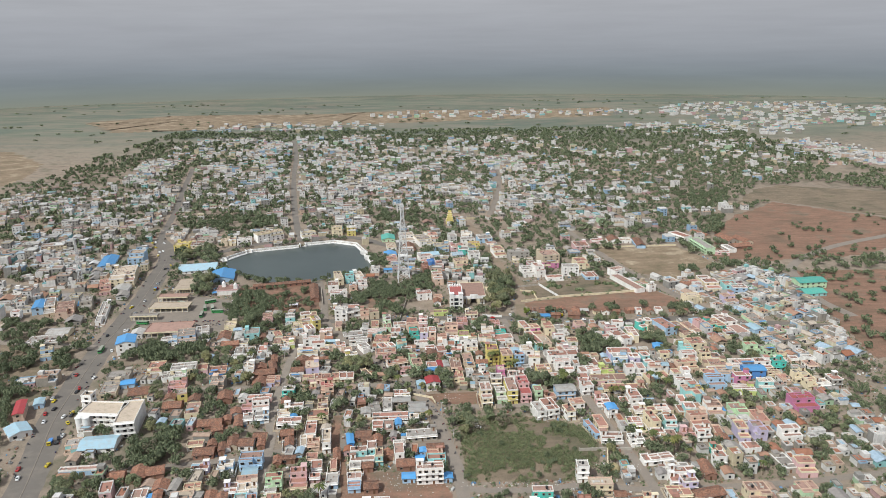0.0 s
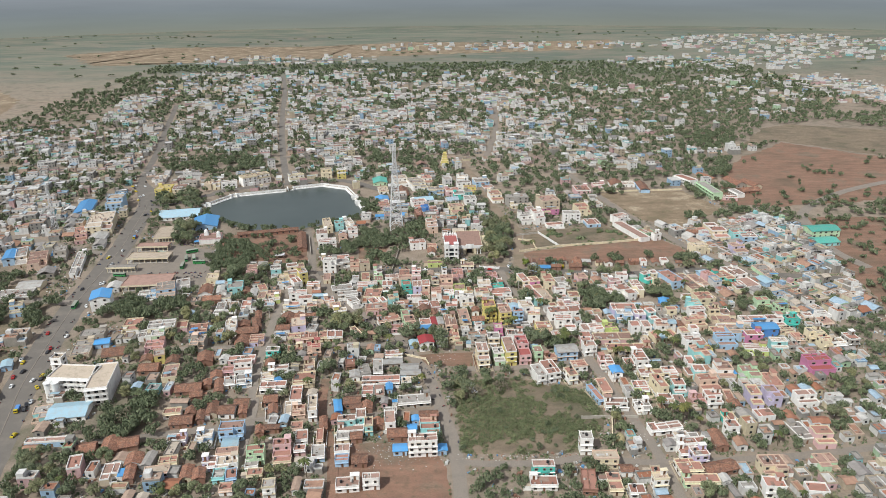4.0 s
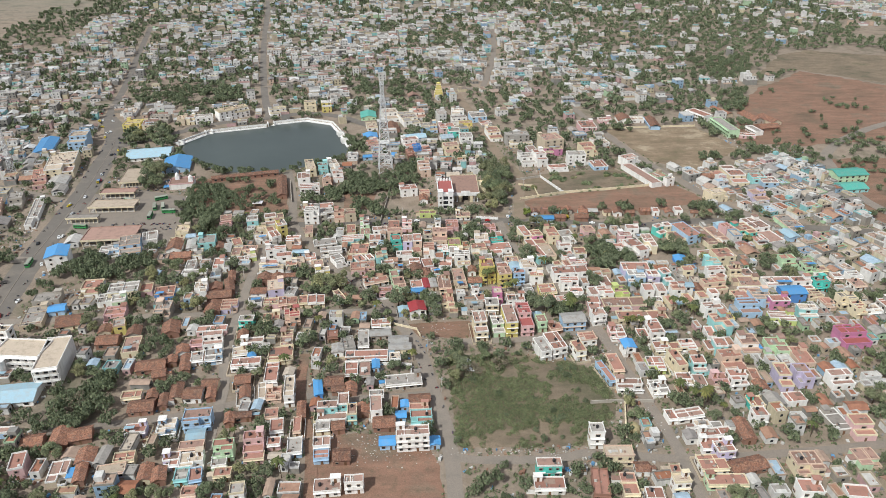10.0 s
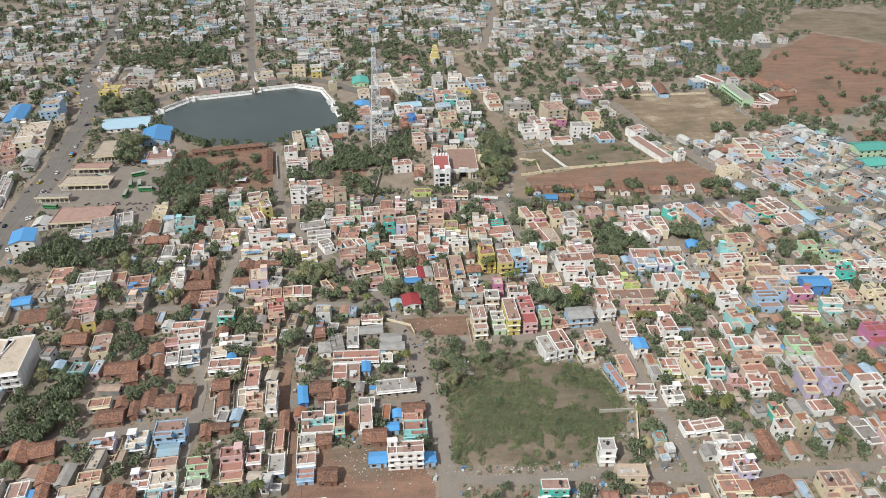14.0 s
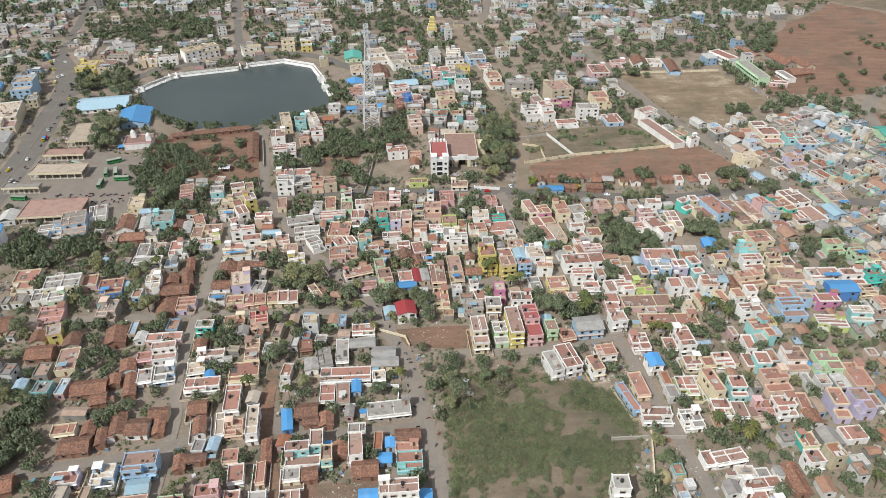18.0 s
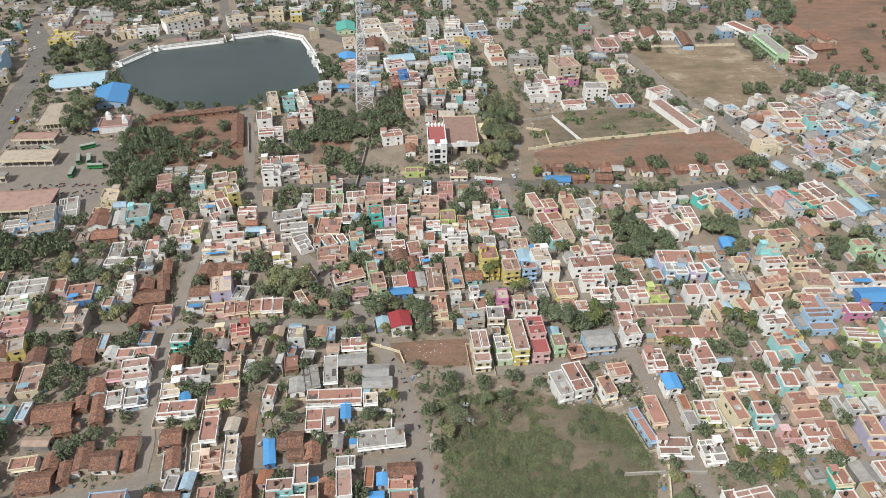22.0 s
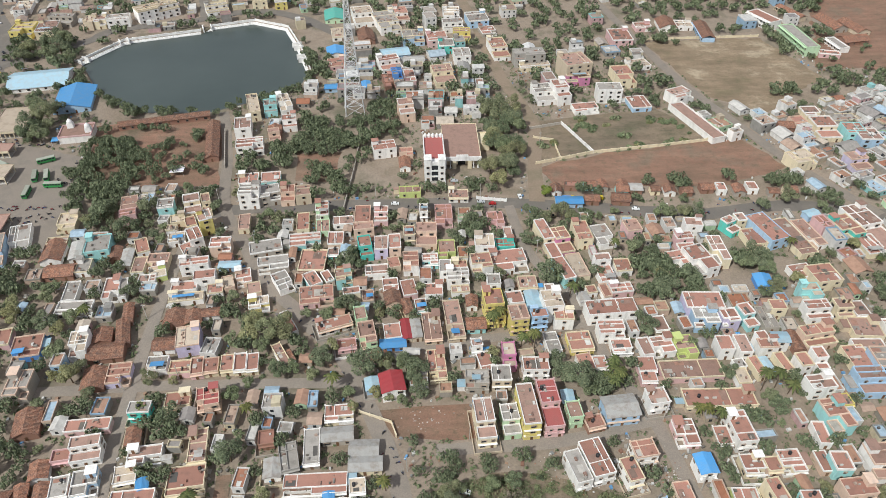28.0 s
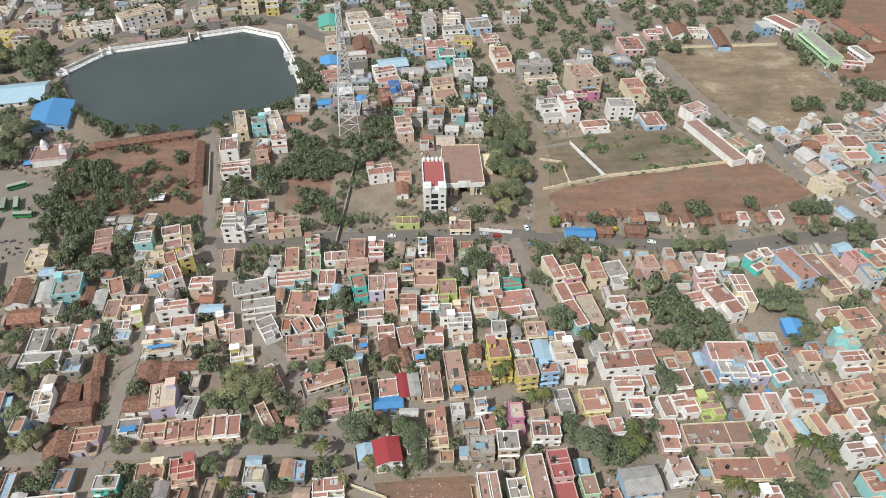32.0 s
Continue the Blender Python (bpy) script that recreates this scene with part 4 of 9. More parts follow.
TREES = [make_tree(1, 9, 4.6, LEAF, 3304, 0.26, "broad green shade tree among the houses"), make_tree(2, 8, 4.0, LEAFDARK, 2754, 0.24, "dark green neem tree with a rounded crown"),
         make_tree(3, 7, 3.6, LEAF, 2478, 0.22, "spreading green tree with an uneven crown"), make_tree(4, 11, 5.6, LEAFDARK, 4222, 0.26, "large old dark green tree"),
         make_tree(5, 6, 2.8, LEAF, 1652, 0.20, "small green yard tree"), make_tree(6, 7.5, 3.8, LEAFDARK, 2570, 0.22, "dusty dark green tree")]
LIME_TREE = make_tree(7, 8, 4.2, LEAFLIME, 2386, 0.28, "bright yellow-green young tree")
DRY_TREE = make_tree(8, 8, 5.0, LEAFDRY, 348, 0.39, "half-bare dry grey tree")
PALMS = [make_palm(21, 9, "tall coconut palm with drooping fronds"), make_palm(22, 7.5, "coconut palm leaning over a yard"), make_palm(23, 10, "slender coconut palm above the roofs")]
BUSHES = []
for sd, sp, lf in ((31, 1.9, SCRUB), (32, 1.4, SCRUB), (33, 2.3, LEAF)):
    rnd = random.Random(sd)
    b = thing("bush", 0, 0, 0, -50, "low thorny grey-green bush on dry ground", "bush", "bushes")
    v, f = blade_cloud(rnd, [(0, 0, 0.5, sp, 1.3), (sp * 0.6, 0.3, 0.5, sp * 0.6, 1.1), (-sp * 0.4, -sp * 0.5, 0.4, sp * 0.7, 1.0)], 260, 0.42)
    me = bpy.data.meshes.new("leaves")
    me.from_pydata(v, [], f)
    me.materials.append(lf)
    part("leaves", me, None, b)
    part("stem", Shape().tube((0, 0, -0.2), (0.1, 0.1, 0.7), 0.08, 0.05, 5), BARK, b)
    BUSHES.append(b)
tree_rnd = random.Random(5)
planted = []


def plant(kind, x, y, scale=1.0, mark=True):
    s = scale * tree_rnd.uniform(0.88, 1.12)
    planted.append((x, y))
    if mark:
        mark_poly(rect(x, y, 4.5 * s, 4.5 * s, 0))
    return copy_thing(kind, pose(x, y, 0, 0, 0, tree_rnd.uniform(0, 360)) @ Matrix.Diagonal((s, s, s * tree_rnd.uniform(0.9, 1.1), 1)))

# ---- landmarks ----
def mark_built(pts):
    mark_poly(pts)
    mark_poly(pts, True, built)


def place_box(parent, name, mat, *dims, label=""):
    return part(name, Shape().box(*dims), mat, parent, label)


def temple_hall(x, y, rot):
    """White hall on three floors with a red terrace, a stepped front and a row of small domes at the back."""
    t = thing("temple_hall", x, y, rot, 0, "white three-storey temple hall with a red terrace and domes", "temple")
    w, d, h = 11.0, 28.0, 11.0
    mark_built(rect(x, y, w, d + 12, rot, 1))
    place_box(t, "wall", WHITEWASH, -w / 2, -d / 2, -0.3, w / 2, d / 2, h)
    place_box(t, "roof", ROOF["crimson"], -w / 2 + 0.5, -d / 2 + 5, h - 0.05, w / 2 - 0.5, d / 2 - 0.5, h + 0.1)
    part("parapet", Shape().ring(-w / 2 - 0.1, -d / 2 - 0.1, w / 2 + 0.1, d / 2 + 0.1, h - 0.2, h + 1.1, 0.5), WHITEWASH, t)
    for sx in (-1, 1):
        tw = part("corner_tower", Shape().box(sx * w / 2 - sx * 3.6 if sx > 0 else -w / 2, -d / 2 - 0.6, 0, w / 2 if sx > 0 else -w / 2 + 3.6, -d / 2 + 4.5, h + 2.6), WHITEWASH, t)
        place_box(tw, "slab", WHITEWASH, (w / 2 - 3.8) if sx > 0 else -w / 2 - 0.2, -d / 2 - 0.8, h + 2.6, (w / 2 + 0.2) if sx > 0 else -w / 2 + 3.8, -d / 2 + 4.7, h + 2.85)
        for k in range(3):
            part("window", WIN[0], None, t, at=pose(sx * (w / 2 - 1.8), -d / 2 - 0.62, 1.0 + k * 3.6))
    for k in range(2):
        place_box(t, "balcony", DARK, -1.7, -d / 2 - 0.05, 3.4 + k * 3.6, 1.7, -d / 2 + 0.3, 6.2 + k * 3.6)
        part("balcony_rail", Shape().box(-1.9, -d / 2 - 0.9, 3.0 + k * 3.6, 1.9, -d / 2 + 0.1, 3.2 + k * 3.6).box(-1.9, -d / 2 - 0.9, 3.2 + k * 3.6, 1.9, -d / 2 - 0.8, 4.1 + k * 3.6), WHITEWASH, t)
    place_box(t, "doorway", DARK, -1.6, -d / 2 - 0.06, 0, 1.6, -d / 2 + 0.3, 2.9)
    for i in range(5):
        cx = -w / 2 + 1.2 + i * (w - 2.4) / 4
        s = Shape().tube((cx, d / 2 - 1, h), (cx, d / 2 - 1, h + 1.4), 0.9, 0.9, 10).tube((cx, d / 2 - 1, h + 1.4), (cx, d / 2 - 1, h + 2.2), 0.95, 0.55, 10).tube((cx, d / 2 - 1, h + 2.2), (cx, d / 2 - 1, h + 2.7), 0.5, 0.08, 10)
        part("dome", s, WHITEWASH, t)
    for i in range(4):
        for sx in (-1, 1):
            for k in range(3):
                part("window", WIN[0], None, t, at=pose(0, 0, 0, 0, 0, sx * 90) @ pose(sx * (-d / 2 + 8 + i * 5), -w / 2, 1.0 + k * 3.5))
    place_box(t, "forecourt_wall", WHITEWASH, -w / 2, -d / 2 - 10, 0, -w / 2 + 0.3, -d / 2 - 0.6, 1.6)
    place_box(t, "forecourt_wall", WHITEWASH, w / 2 - 0.3, -d / 2 - 10, 0, w / 2, -d / 2 - 0.6, 1.6)
    for k in range(4):
        place_box(t, "step", CEMENT, -2.2, -d / 2 - 2.2 + k * 0.4, 0, 2.2, -d / 2 - 0.7, 0.17 * (k + 1))
    return t


temple_hall(10.4, 561, 1.5)


def pillared_hall(x, y, rot):
    t = thing("pillared_hall", x, y, rot, 0, "large old hall with a brown tiled terrace and columned porch", "hall")
    w, d, h = 19.5, 36.0, 6.6
    mark_built(rect(x, y, w + 8, d + 10, rot, 1))
    place_box(t, "wall", WALL["cream"], -w / 2, -d / 2 + 4, -0.3, w / 2, d / 2, h)
    place_box(t, "roof", ROOF["terra"], -w / 2 - 0.5, -d / 2, h, w / 2 + 0.5, d / 2 + 0.3, h + 0.35)
    part("parapet", Shape().ring(-w / 2 - 0.6, -d / 2 - 0.1, w / 2 + 0.6, d / 2 + 0.4, h - 0.3, h + 0.75, 0.35), WALL["cream"], t)
    for i in range(6):
        cx = -w / 2 + 0.9 + (i + (2 if i > 2 else 0)) * (w - 1.8) / 7
        part("column", Shape().box(cx - 0.5, -d / 2 + 0.1, 0, cx + 0.5, -d / 2 + 1.1, 0.5).tube((cx, -d / 2 + 0.6, 0.5), (cx, -d / 2 + 0.6, h - 0.4), 0.36, 0.3, 10).box(cx - 0.5, -d / 2 + 0.1, h - 0.4, cx + 0.5, -d / 2 + 1.1, h), WHITEWASH, t)
    place_box(t, "doorway", DARK, -2, -d / 2 + 3.9, 0, 2, -d / 2 + 4.1, 3.2)
    part("gate_lintel", Shape().box(-w / 2 - 0.7, -d / 2 - 0.5, h - 1.5, w / 2 + 0.7, -d / 2 + 0.08, h + 1.0).box(-3.4, -d / 2 - 0.65, h + 1.0, 3.4, -d / 2 + 0.05, h + 2.4, 0.2), WHITEWASH, t, "white ornamented gate parapet")
    for sx in (-1, 1):
        part("pylon", Shape().box(sx * 4.2 - 1.1, -d / 2 - 0.45, -0.2, sx * 4.2 + 1.1, -d / 2 + 0.95, h - 1.5), WALL["cream"], t)
    an = part("annex", Shape().box(w / 2, d / 2 - 18, -0.2, w / 2 + 7, d / 2 - 6, 4.4), WALL["cream"], t)
    part("parapet", Shape().ring(w / 2 + 0.1, d / 2 - 18.1, w / 2 + 7.1, d / 2 - 5.9, 4.3, 5.2, 0.3), WALL["cream"], an)
    for i in range(5):
        part("window", WIN[2], None, t, at=pose(0, 0, 0, 0, 0, 90) @ pose(-d / 2 + 8 + i * 5.5, -w / 2, 2.0))
    return t


pillared_hall(25.5, 577, 1)
house(22.5, 530.5, 10, 7, 0, 1, "white", "terra", 1, label="whitewashed flat-roofed shop by the temple gate")


def lattice_tower(x, y, base, top, height, label):
    """Four legs, ring beams and crossed braces panel by panel, platforms and dishes."""
    t = thing("lattice_tower", x, y, 8, 0, label, "tower")
    mark_built(rect(x, y, base + 2, base + 2, 0))
    n = 14
    zs = [height * (1 - (1 - k / n) ** 1.25) for k in range(n + 1)]
    half = lambda z: (base + (top - base) * min(1, z / (height * 0.86))) / 2
    cor = [(-1, -1), (1, -1), (1, 1), (-1, 1)]
    r = 0.16 if base > 5 else 0.09
    for sx, sy in cor:
        s, k = Shape(), 5
        for z in zs:
            s.v += [(sx * half(z) + 2 * r * math.cos(6.283 * i / k), sy * half(z) + 2 * r * math.sin(6.283 * i / k), z) for i in range(k)]
        s.f = [(j * k + i, j * k + (i + 1) % k, (j + 1) * k + (i + 1) % k, (j + 1) * k + i) for j in range(n) for i in range(k)]
        part("leg", s, STEEL, t)
        place_box(t, "footing", CEMENT, sx * half(0) - 0.7, sy * half(0) - 0.7, -0.3, sx * half(0) + 0.7, sy * half(0) + 0.7, 0.5)
    for k, (a, b) in enumerate(zip(zs, zs[1:])):
        s = Shape()
        for i in range(4):
            (ax, ay), (bx, by) = cor[i], cor[(i + 1) % 4]
            ha, hb = half(a), half(b)
            s.tube((ax * ha, ay * ha, a), (bx * hb, by * hb, b), r, r, 4, False).tube((bx * ha, by * ha, a), (ax * hb, ay * hb, b), r, r, 4, False).tube((ax * hb, ay * hb, b), (bx * hb, by * hb, b), r, r, 4, False)
        tagged(part("bracing", s, STEEL, t), kind="stuff")
    for z in (height * 0.34, height * 0.97):
        h = half(z) + 0.5
        part("platform", Shape().box(-h, -h, z, h, h, z + 0.15).ring(-h, -h, h, h, z + 0.9, z + 1.0, 0.1), WHITEWASH if z < height / 2 else STEEL, t)
    for i in range(6):
        a, z = i * 1.05, height * (0.80 + 0.03 * i)
        hh = half(z) + 0.4
        part("antenna", Shape().box(-0.2, -0.12, -1.1, 0.2, 0.12, 1.1), WHITEWASH, t, at=pose(hh * math.cos(a), hh * math.sin(a), z, 0, 0, math.degrees(a)))
    part("spike", Shape().tube((0, 0, height), (0, 0, height + 4), 0.06, 0.03, 5), STEEL, t)
    return t


lattice_tower(-37.4, 624, 11.5, 2.6, 74, "tall grey steel lattice telecom tower")
lattice_tower(-342, 622, 4.5, 1.4, 46, "slim grey steel lattice mast behind houses")


def bar_building(name, x0, y0, x1, y1, depth, n, wall, roof, label, sh=3.2):
    """A long block from one end of its front to the other."""
    w = math.hypot(x1 - x0, y1 - y0)
    rot = math.degrees(math.atan2(y1 - y0, x1 - x0))
    nx, ny = -math.sin(radians(rot)), math.cos(radians(rot))
    x, y = (x0 + x1) / 2 + nx * depth / 2, (y0 + y1) / 2 + ny * depth / 2
    t = thing(name, x, y, rot, 0, label, "building")
    mark_built(rect(x, y, w, depth, rot, 1))
    H, X, Y = n * sh, w / 2, depth / 2
    place_box(t, "wall", WALL[wall], -X, -Y, -0.3, X, Y, H)
    if roof in PITCHED:
        part("roof", Shape().gable(-X - 0.5, -Y - 0.6, X + 0.5, Y + 0.6, H, depth * 0.22, 0.15, False), ROOF[roof], t)
    else:
        place_box(t, "roof", ROOF[roof], -X + 0.2, -Y + 0.2, H - 0.05, X - 0.2, Y - 0.2, H + 0.12)
        part("parapet", Shape().ring(-X - 0.08, -Y - 0.08, X + 0.08, Y + 0.08, H - 0.1, H + 0.9, 0.3), WALL[wall], t)
    bays = max(2, int(w / 3.4))
    for k in range(n):
        place_box(t, "gallery_slab", WALL[wall], -X, -Y - 1.5, (k + 1) * sh - 0.2, X, -Y + 0.02, (k + 1) * sh)
        if k:
            place_box(t, "gallery_rail", WALL[wall], -X, -Y - 1.5, k * sh, X, -Y - 1.38, k * sh + 0.95)
        for i in range(bays):
            u = -X + (i + 0.5) * w / bays
            part("window", WIN[i % 2 * 2], None, t, at=pose(u, -Y, k * sh + 0.9))
    for i in range(bays + 1):
        u = -X + 0.15 + i * (w - 0.3) / bays
        place_box(t, "pillar", WALL[wall], u - 0.15, -Y - 1.5, -0.2, u + 0.15, -Y - 1.2, H - 0.2)
    return t


bar_building("gallery_block", 180, 584, 166, 626, 9, 1, "white", "terra", "long whitewashed single-storey block with a worn terrace")
house(167, 634, 14, 12, 25, 2, "white", "terra", 2, label="whitewashed two-storey house joined to a long block")
house(186, 587, 7, 5, 20, 2, "white", "buff", 2, label="white end house of a long block")
bar_building("school_block", 258, 766, 268, 743, 11, 2, "white", "rust", "two-storey whitewashed school block with galleries")
bar_building("school_block", 290, 786, 299, 761, 7, 1, "beige", "clay", "long low school shed with a tiled roof")
bar_building("tiled_hall", 213, 754, 211, 724, 9, 1, "sky", "clay", "long tile-roofed hall with blue walls")
house(319, 752, 12, 26, 12, 1, "grime", "clay", 2)
house(334, 745, 11, 24, 12, 1, "beige", "clay", 2)
house(322, 722, 20, 11, 12, 1, "brick", "clay", 2)
bar_building("school_block", 273, 739, 276, 698, 10, 2, "palegreen", "grey", "pale green two-storey school block with galleries")
bar_building("school_block", 301, 722, 304, 703, 7, 1, "white", "grey", "low pale school wing with a grey terrace")
house(293, 697.5, 14, 6, -12, 1, "pink", "rust", 2)
bar_building("corner_office", -213, 361, -189.5, 359, 14, 3, "white", "buff", "white three-storey office with rows of galleries")
bar_building("corner_office", -187, 349, -176, 351, 26, 3, "white", "buff", "white three-storey office wing with galleries")
house(-216, 380, 6, 6, 0, 4, "white", "buff", 1, label="white stair tower of the corner office")
for cx in (-211, -207):
    t = thing("round_silo", cx, 357.5, 0, 0, "white cylindrical stair drum on the office corner", "tower")
    part("drum", Shape().tube((0, 0, -0.3), (0, 0, 9), 2.0, 2.0, 16), WHITEWASH, t)
    part("cap", Shape().tube((0, 0, 9), (0, 0, 9.4), 2.2, 2.2, 16), WHITEWASH, t)


def bus_shed(x, y, w, d, rot, roof):
    t = thing("bus_shelter", x, y, rot, 0, "long open bus stand shelter with a flat %s roof on pillars" % {"buff": "pale", "terra": "brown", "grey": "grey"}[roof], "shelter", "bus stand shelters")
    mark_built(rect(x, y, w, d, rot, 1))
    part("roof", Shape().box(-w / 2, -d / 2, 4.0, w / 2, d / 2, 4.3).ring(-w / 2, -d / 2, w / 2, d / 2, 4.3, 4.75, 0.25), ROOF[roof], t)
    place_box(t, "fascia", WALL["cream"], -w / 2 - 0.1, -d / 2 - 0.1, 3.5, w / 2 + 0.1, -d / 2 + 0.05, 4.75)
    place_box(t, "back_wall", WALL["grime"], -w / 2 + 1, d / 2 - 2.2, -0.1, w / 2 - 1, d / 2 - 1.9, 4.0)
    place_box(t, "platform", CEMENT, -w / 2 + 0.5, -d / 2 + 0.5, -0.1, w / 2 - 0.5, d / 2 - 0.5, 0.35)
    for i in range(8):
        u = -w / 2 + 0.6 + i * (w - 1.2) / 7
        for v in (-d / 2 + 0.6, d / 2 - 0.8):
            place_box(t, "pillar", WALL["cream"], u - 0.2, v - 0.2, 0, u + 0.2, v + 0.2, 4.0)
    return t


bus_shed(-232, 554, 33, 13, 2, "buff")
bus_shed(-238, 578, 26, 9, 2, "terra")
bus_shed(-214, 505, 34, 20, 5, "terra")
bus_shed(-238, 610, 18, 30, 8, "buff")
bus_shed(-245, 532, 22, 6, 2, "grey")

# ---- kerbed strip along the middle of the main road ----
mid = smooth([(-205, 270), (-211, 298), (-223, 337), (-234, 372), (-244, 421), (-254, 475), (-262, 540), (-269, 590), (-279, 640), (-288, 685), (-294, 708)])
lm, rm = strip(mid, 0.45)
s = Shape()
for i in range(len(mid) - 1):
    s.quad((*rm[i], 0.22), (*rm[i + 1], 0.22), (*lm[i + 1], 0.22), (*lm[i], 0.22))
    s.quad((*rm[i], 0), (*rm[i + 1], 0), (*rm[i + 1], 0.22), (*rm[i], 0.22))
    s.quad((*lm[i + 1], 0), (*lm[i], 0), (*lm[i], 0.22), (*lm[i + 1], 0.22))
tagged(new("road_median", s.mesh("road_median", LANE)), "low pale cement divider along the main road", "kerb", kind="structure")

# ---- vehicles ----
GLASS = surface("vehicle_glass", (0.03, 0.035, 0.04), 0.15, 0.05, (0.05, 0.05, 0.05), 0.2, per_object=0)
TYRE = surface("tyre", (0.02, 0.02, 0.02), 0.9, per_object=0)
BUSGREEN = surface("bus_green", (0.05, 0.30, 0.09), 0.5, 0.05, (0.2, 0.2, 0.14), 0.25, per_object=0.15)
BUSROOF = surface("bus_roof", (0.32, 0.34, 0.28), 0.6)
CARS = {k: surface("car_" + k, c, 0.35, 0.03, (0.3, 0.26, 0.2), 0.12, per_object=0.05) for k, c in (("white", (0.75, 0.75, 0.74)), ("silver", (0.45, 0.46, 0.47)), ("red", (0.38, 0.03, 0.03)), ("yellow", (0.55, 0.42, 0.03)), ("black", (0.03, 0.03, 0.035)))}
WHEEL = Shape().tube((-0.11, 0, 0), (0.11, 0, 0), 0.32, 0.32, 12).mesh("wheel", TYRE)


def make_car(colour):
    t = thing("car", 0, 0, 0, -50, "small %s hatchback car parked on the ground" % colour, "car", "cars")
    s = Shape()
    prof = [(-1.9, 0.3), (-1.9, 0.85), (-1.15, 0.98), (-0.55, 1.48), (0.95, 1.5), (1.6, 1.02), (1.9, 0.9), (1.9, 0.3)]
    n = len(prof)
    s.v = [(sx * (0.8 if z < 1.1 else 0.66), yy, z) for sx in (-1, 1) for yy, z in prof]
    s.f = [tuple(range(n)), tuple(reversed(range(n, 2 * n)))] + [(i, n + i, n + (i + 1) % n, (i + 1) % n) for i in range(n)]
    part("body", s, CARS[colour], t)
    part("windscreen", Shape().quad((-0.62, -1.1, 1.03), (0.62, -1.1, 1.03), (0.56, -0.62, 1.45), (-0.56, -0.62, 1.45)), GLASS, t)
    part("rear_window", Shape().quad((0.62, 1.55, 1.08), (-0.62, 1.55, 1.08), (-0.56, 1.02, 1.47), (0.56, 1.02, 1.47)), GLASS, t)
    for sx in (-0.72, 0.72):
        for yy in (-1.2, 1.2):
            part("wheel", WHEEL, None, t, at=pose(sx, yy, 0.32))
    return t


def make_bus():
    t = thing("bus", 0, 0, 0, -50, "green and cream town bus with a pale roof", "bus", "buses")
    place_box(t, "body", BUSGREEN, -1.2, -4.6, 0.5, 1.2, 4.6, 2.8)
    part("roof", Shape().box(-1.2, -4.6, 2.8, 1.2, 4.6, 3.0, 0.12), BUSROOF, t)
    for sx in (-1, 1):
        for i in range(6):
            place_box(t, "window", GLASS, min(sx * 1.19, sx * 1.23), -4.1 + i * 1.4, 1.7, max(sx * 1.19, sx * 1.23), -2.95 + i * 1.4, 2.5)
        for yy in (-2.9, 2.9):
            part("wheel", WHEEL, None, t, at=pose(sx * 1.1, yy, 0.45) @ Matrix.Diagonal((1.3, 1.4, 1.4, 1)))
    place_box(t, "windscreen", GLASS, -1.05, -4.64, 1.5, 1.05, -4.58, 2.6)
    return t


def make_lorry():
    t = thing("lorry", 0, 0, 0, -50, "small goods lorry with a blue cargo bed", "lorry", "lorries")
    place_box(t, "cab", CARS["yellow"], -0.95, -3.0, 0.5, 0.95, -1.5, 2.2)
    place_box(t, "bed", WALL["blue"], -1.05, -1.4, 0.8, 1.05, 3.0, 1.9)
    place_box(t, "windscreen", GLASS, -0.8, -3.04, 1.3, 0.8, -2.98, 2.0)
    for sx in (-0.85, 0.85):
        for yy in (-2.2, 2.0):
            part("wheel", WHEEL, None, t, at=pose(sx, yy, 0.36) @ Matrix.Diagonal((1.2, 1.15, 1.15, 1)))
    return t


CARKIND = {k: make_car(k) for k in CARS}
BUS, LORRY = make_bus(), make_lorry()
for x, y, a in ((-190, 545.7, 92), (-201, 539, 8), (-203, 554, 18), (-203.5, 570, 118), (-197, 554.5, 20), (-243, 522, 84), (-226, 566, 60), (-252, 470, 10)):
    copy_thing(BUS, pose(x, y, 0.05, 0, 0, a))
    mark_built(rect(x, y, 5, 9, a))
for x, y, a in ((79, 528.5, 85), (94, 528, 95), (-266, 606, 12), (-222, 345, 14)):
    copy_thing(LORRY, pose(x, y, 0.1, 0, 0, a))
car_rnd = random.Random(9)
for x, y, a in ((17.3, 363.5, 75), (17.0, 359.6, 85), (19, 356, 70), (39.7, 525.2, 88), (21, 546, 85), (34, 526.7, 92), (54.4, 531, 10), (-10, 526, 90), (112, 519, 80), (-30, 348, 80), (-93, 421, 4), (-250, 430, 12)):
    copy_thing(CARKIND["white" if y < 366 else car_rnd.choice(["white", "white", "silver", "red"])], pose(x, y, 0.18, 0, 0, a))
hw = smooth([(-211, 298), (-223, 337), (-234, 372), (-244, 421), (-254, 475), (-262, 540), (-269, 590), (-279, 640), (-288, 685), (-298, 720), (-316, 757), (-331, 780), (-342, 828), (-369, 937)], 10)
for i in range(48):
    k = car_rnd.randrange(len(hw) - 1)
    (ax, ay), (bx, by) = hw[k], hw[k + 1]
    u, side = car_rnd.random(), car_rnd.choice([-9, -7, -5, -3.5, 3.5, 5, 7, 9])
    ln = math.hypot(bx - ax, by - ay)
    x, y = ax + (bx - ax) * u - (by - ay) / ln * side, ay + (by - ay) * u + (bx - ax) / ln * side
    copy_thing(CARKIND[car_rnd.choice(["white", "white", "silver", "red", "yellow", "black", "black"])], pose(x, y, 0.12, 0, 0, math.degrees(math.atan2(by - ay, bx - ax)) - 90 + car_rnd.uniform(-25, 25)))
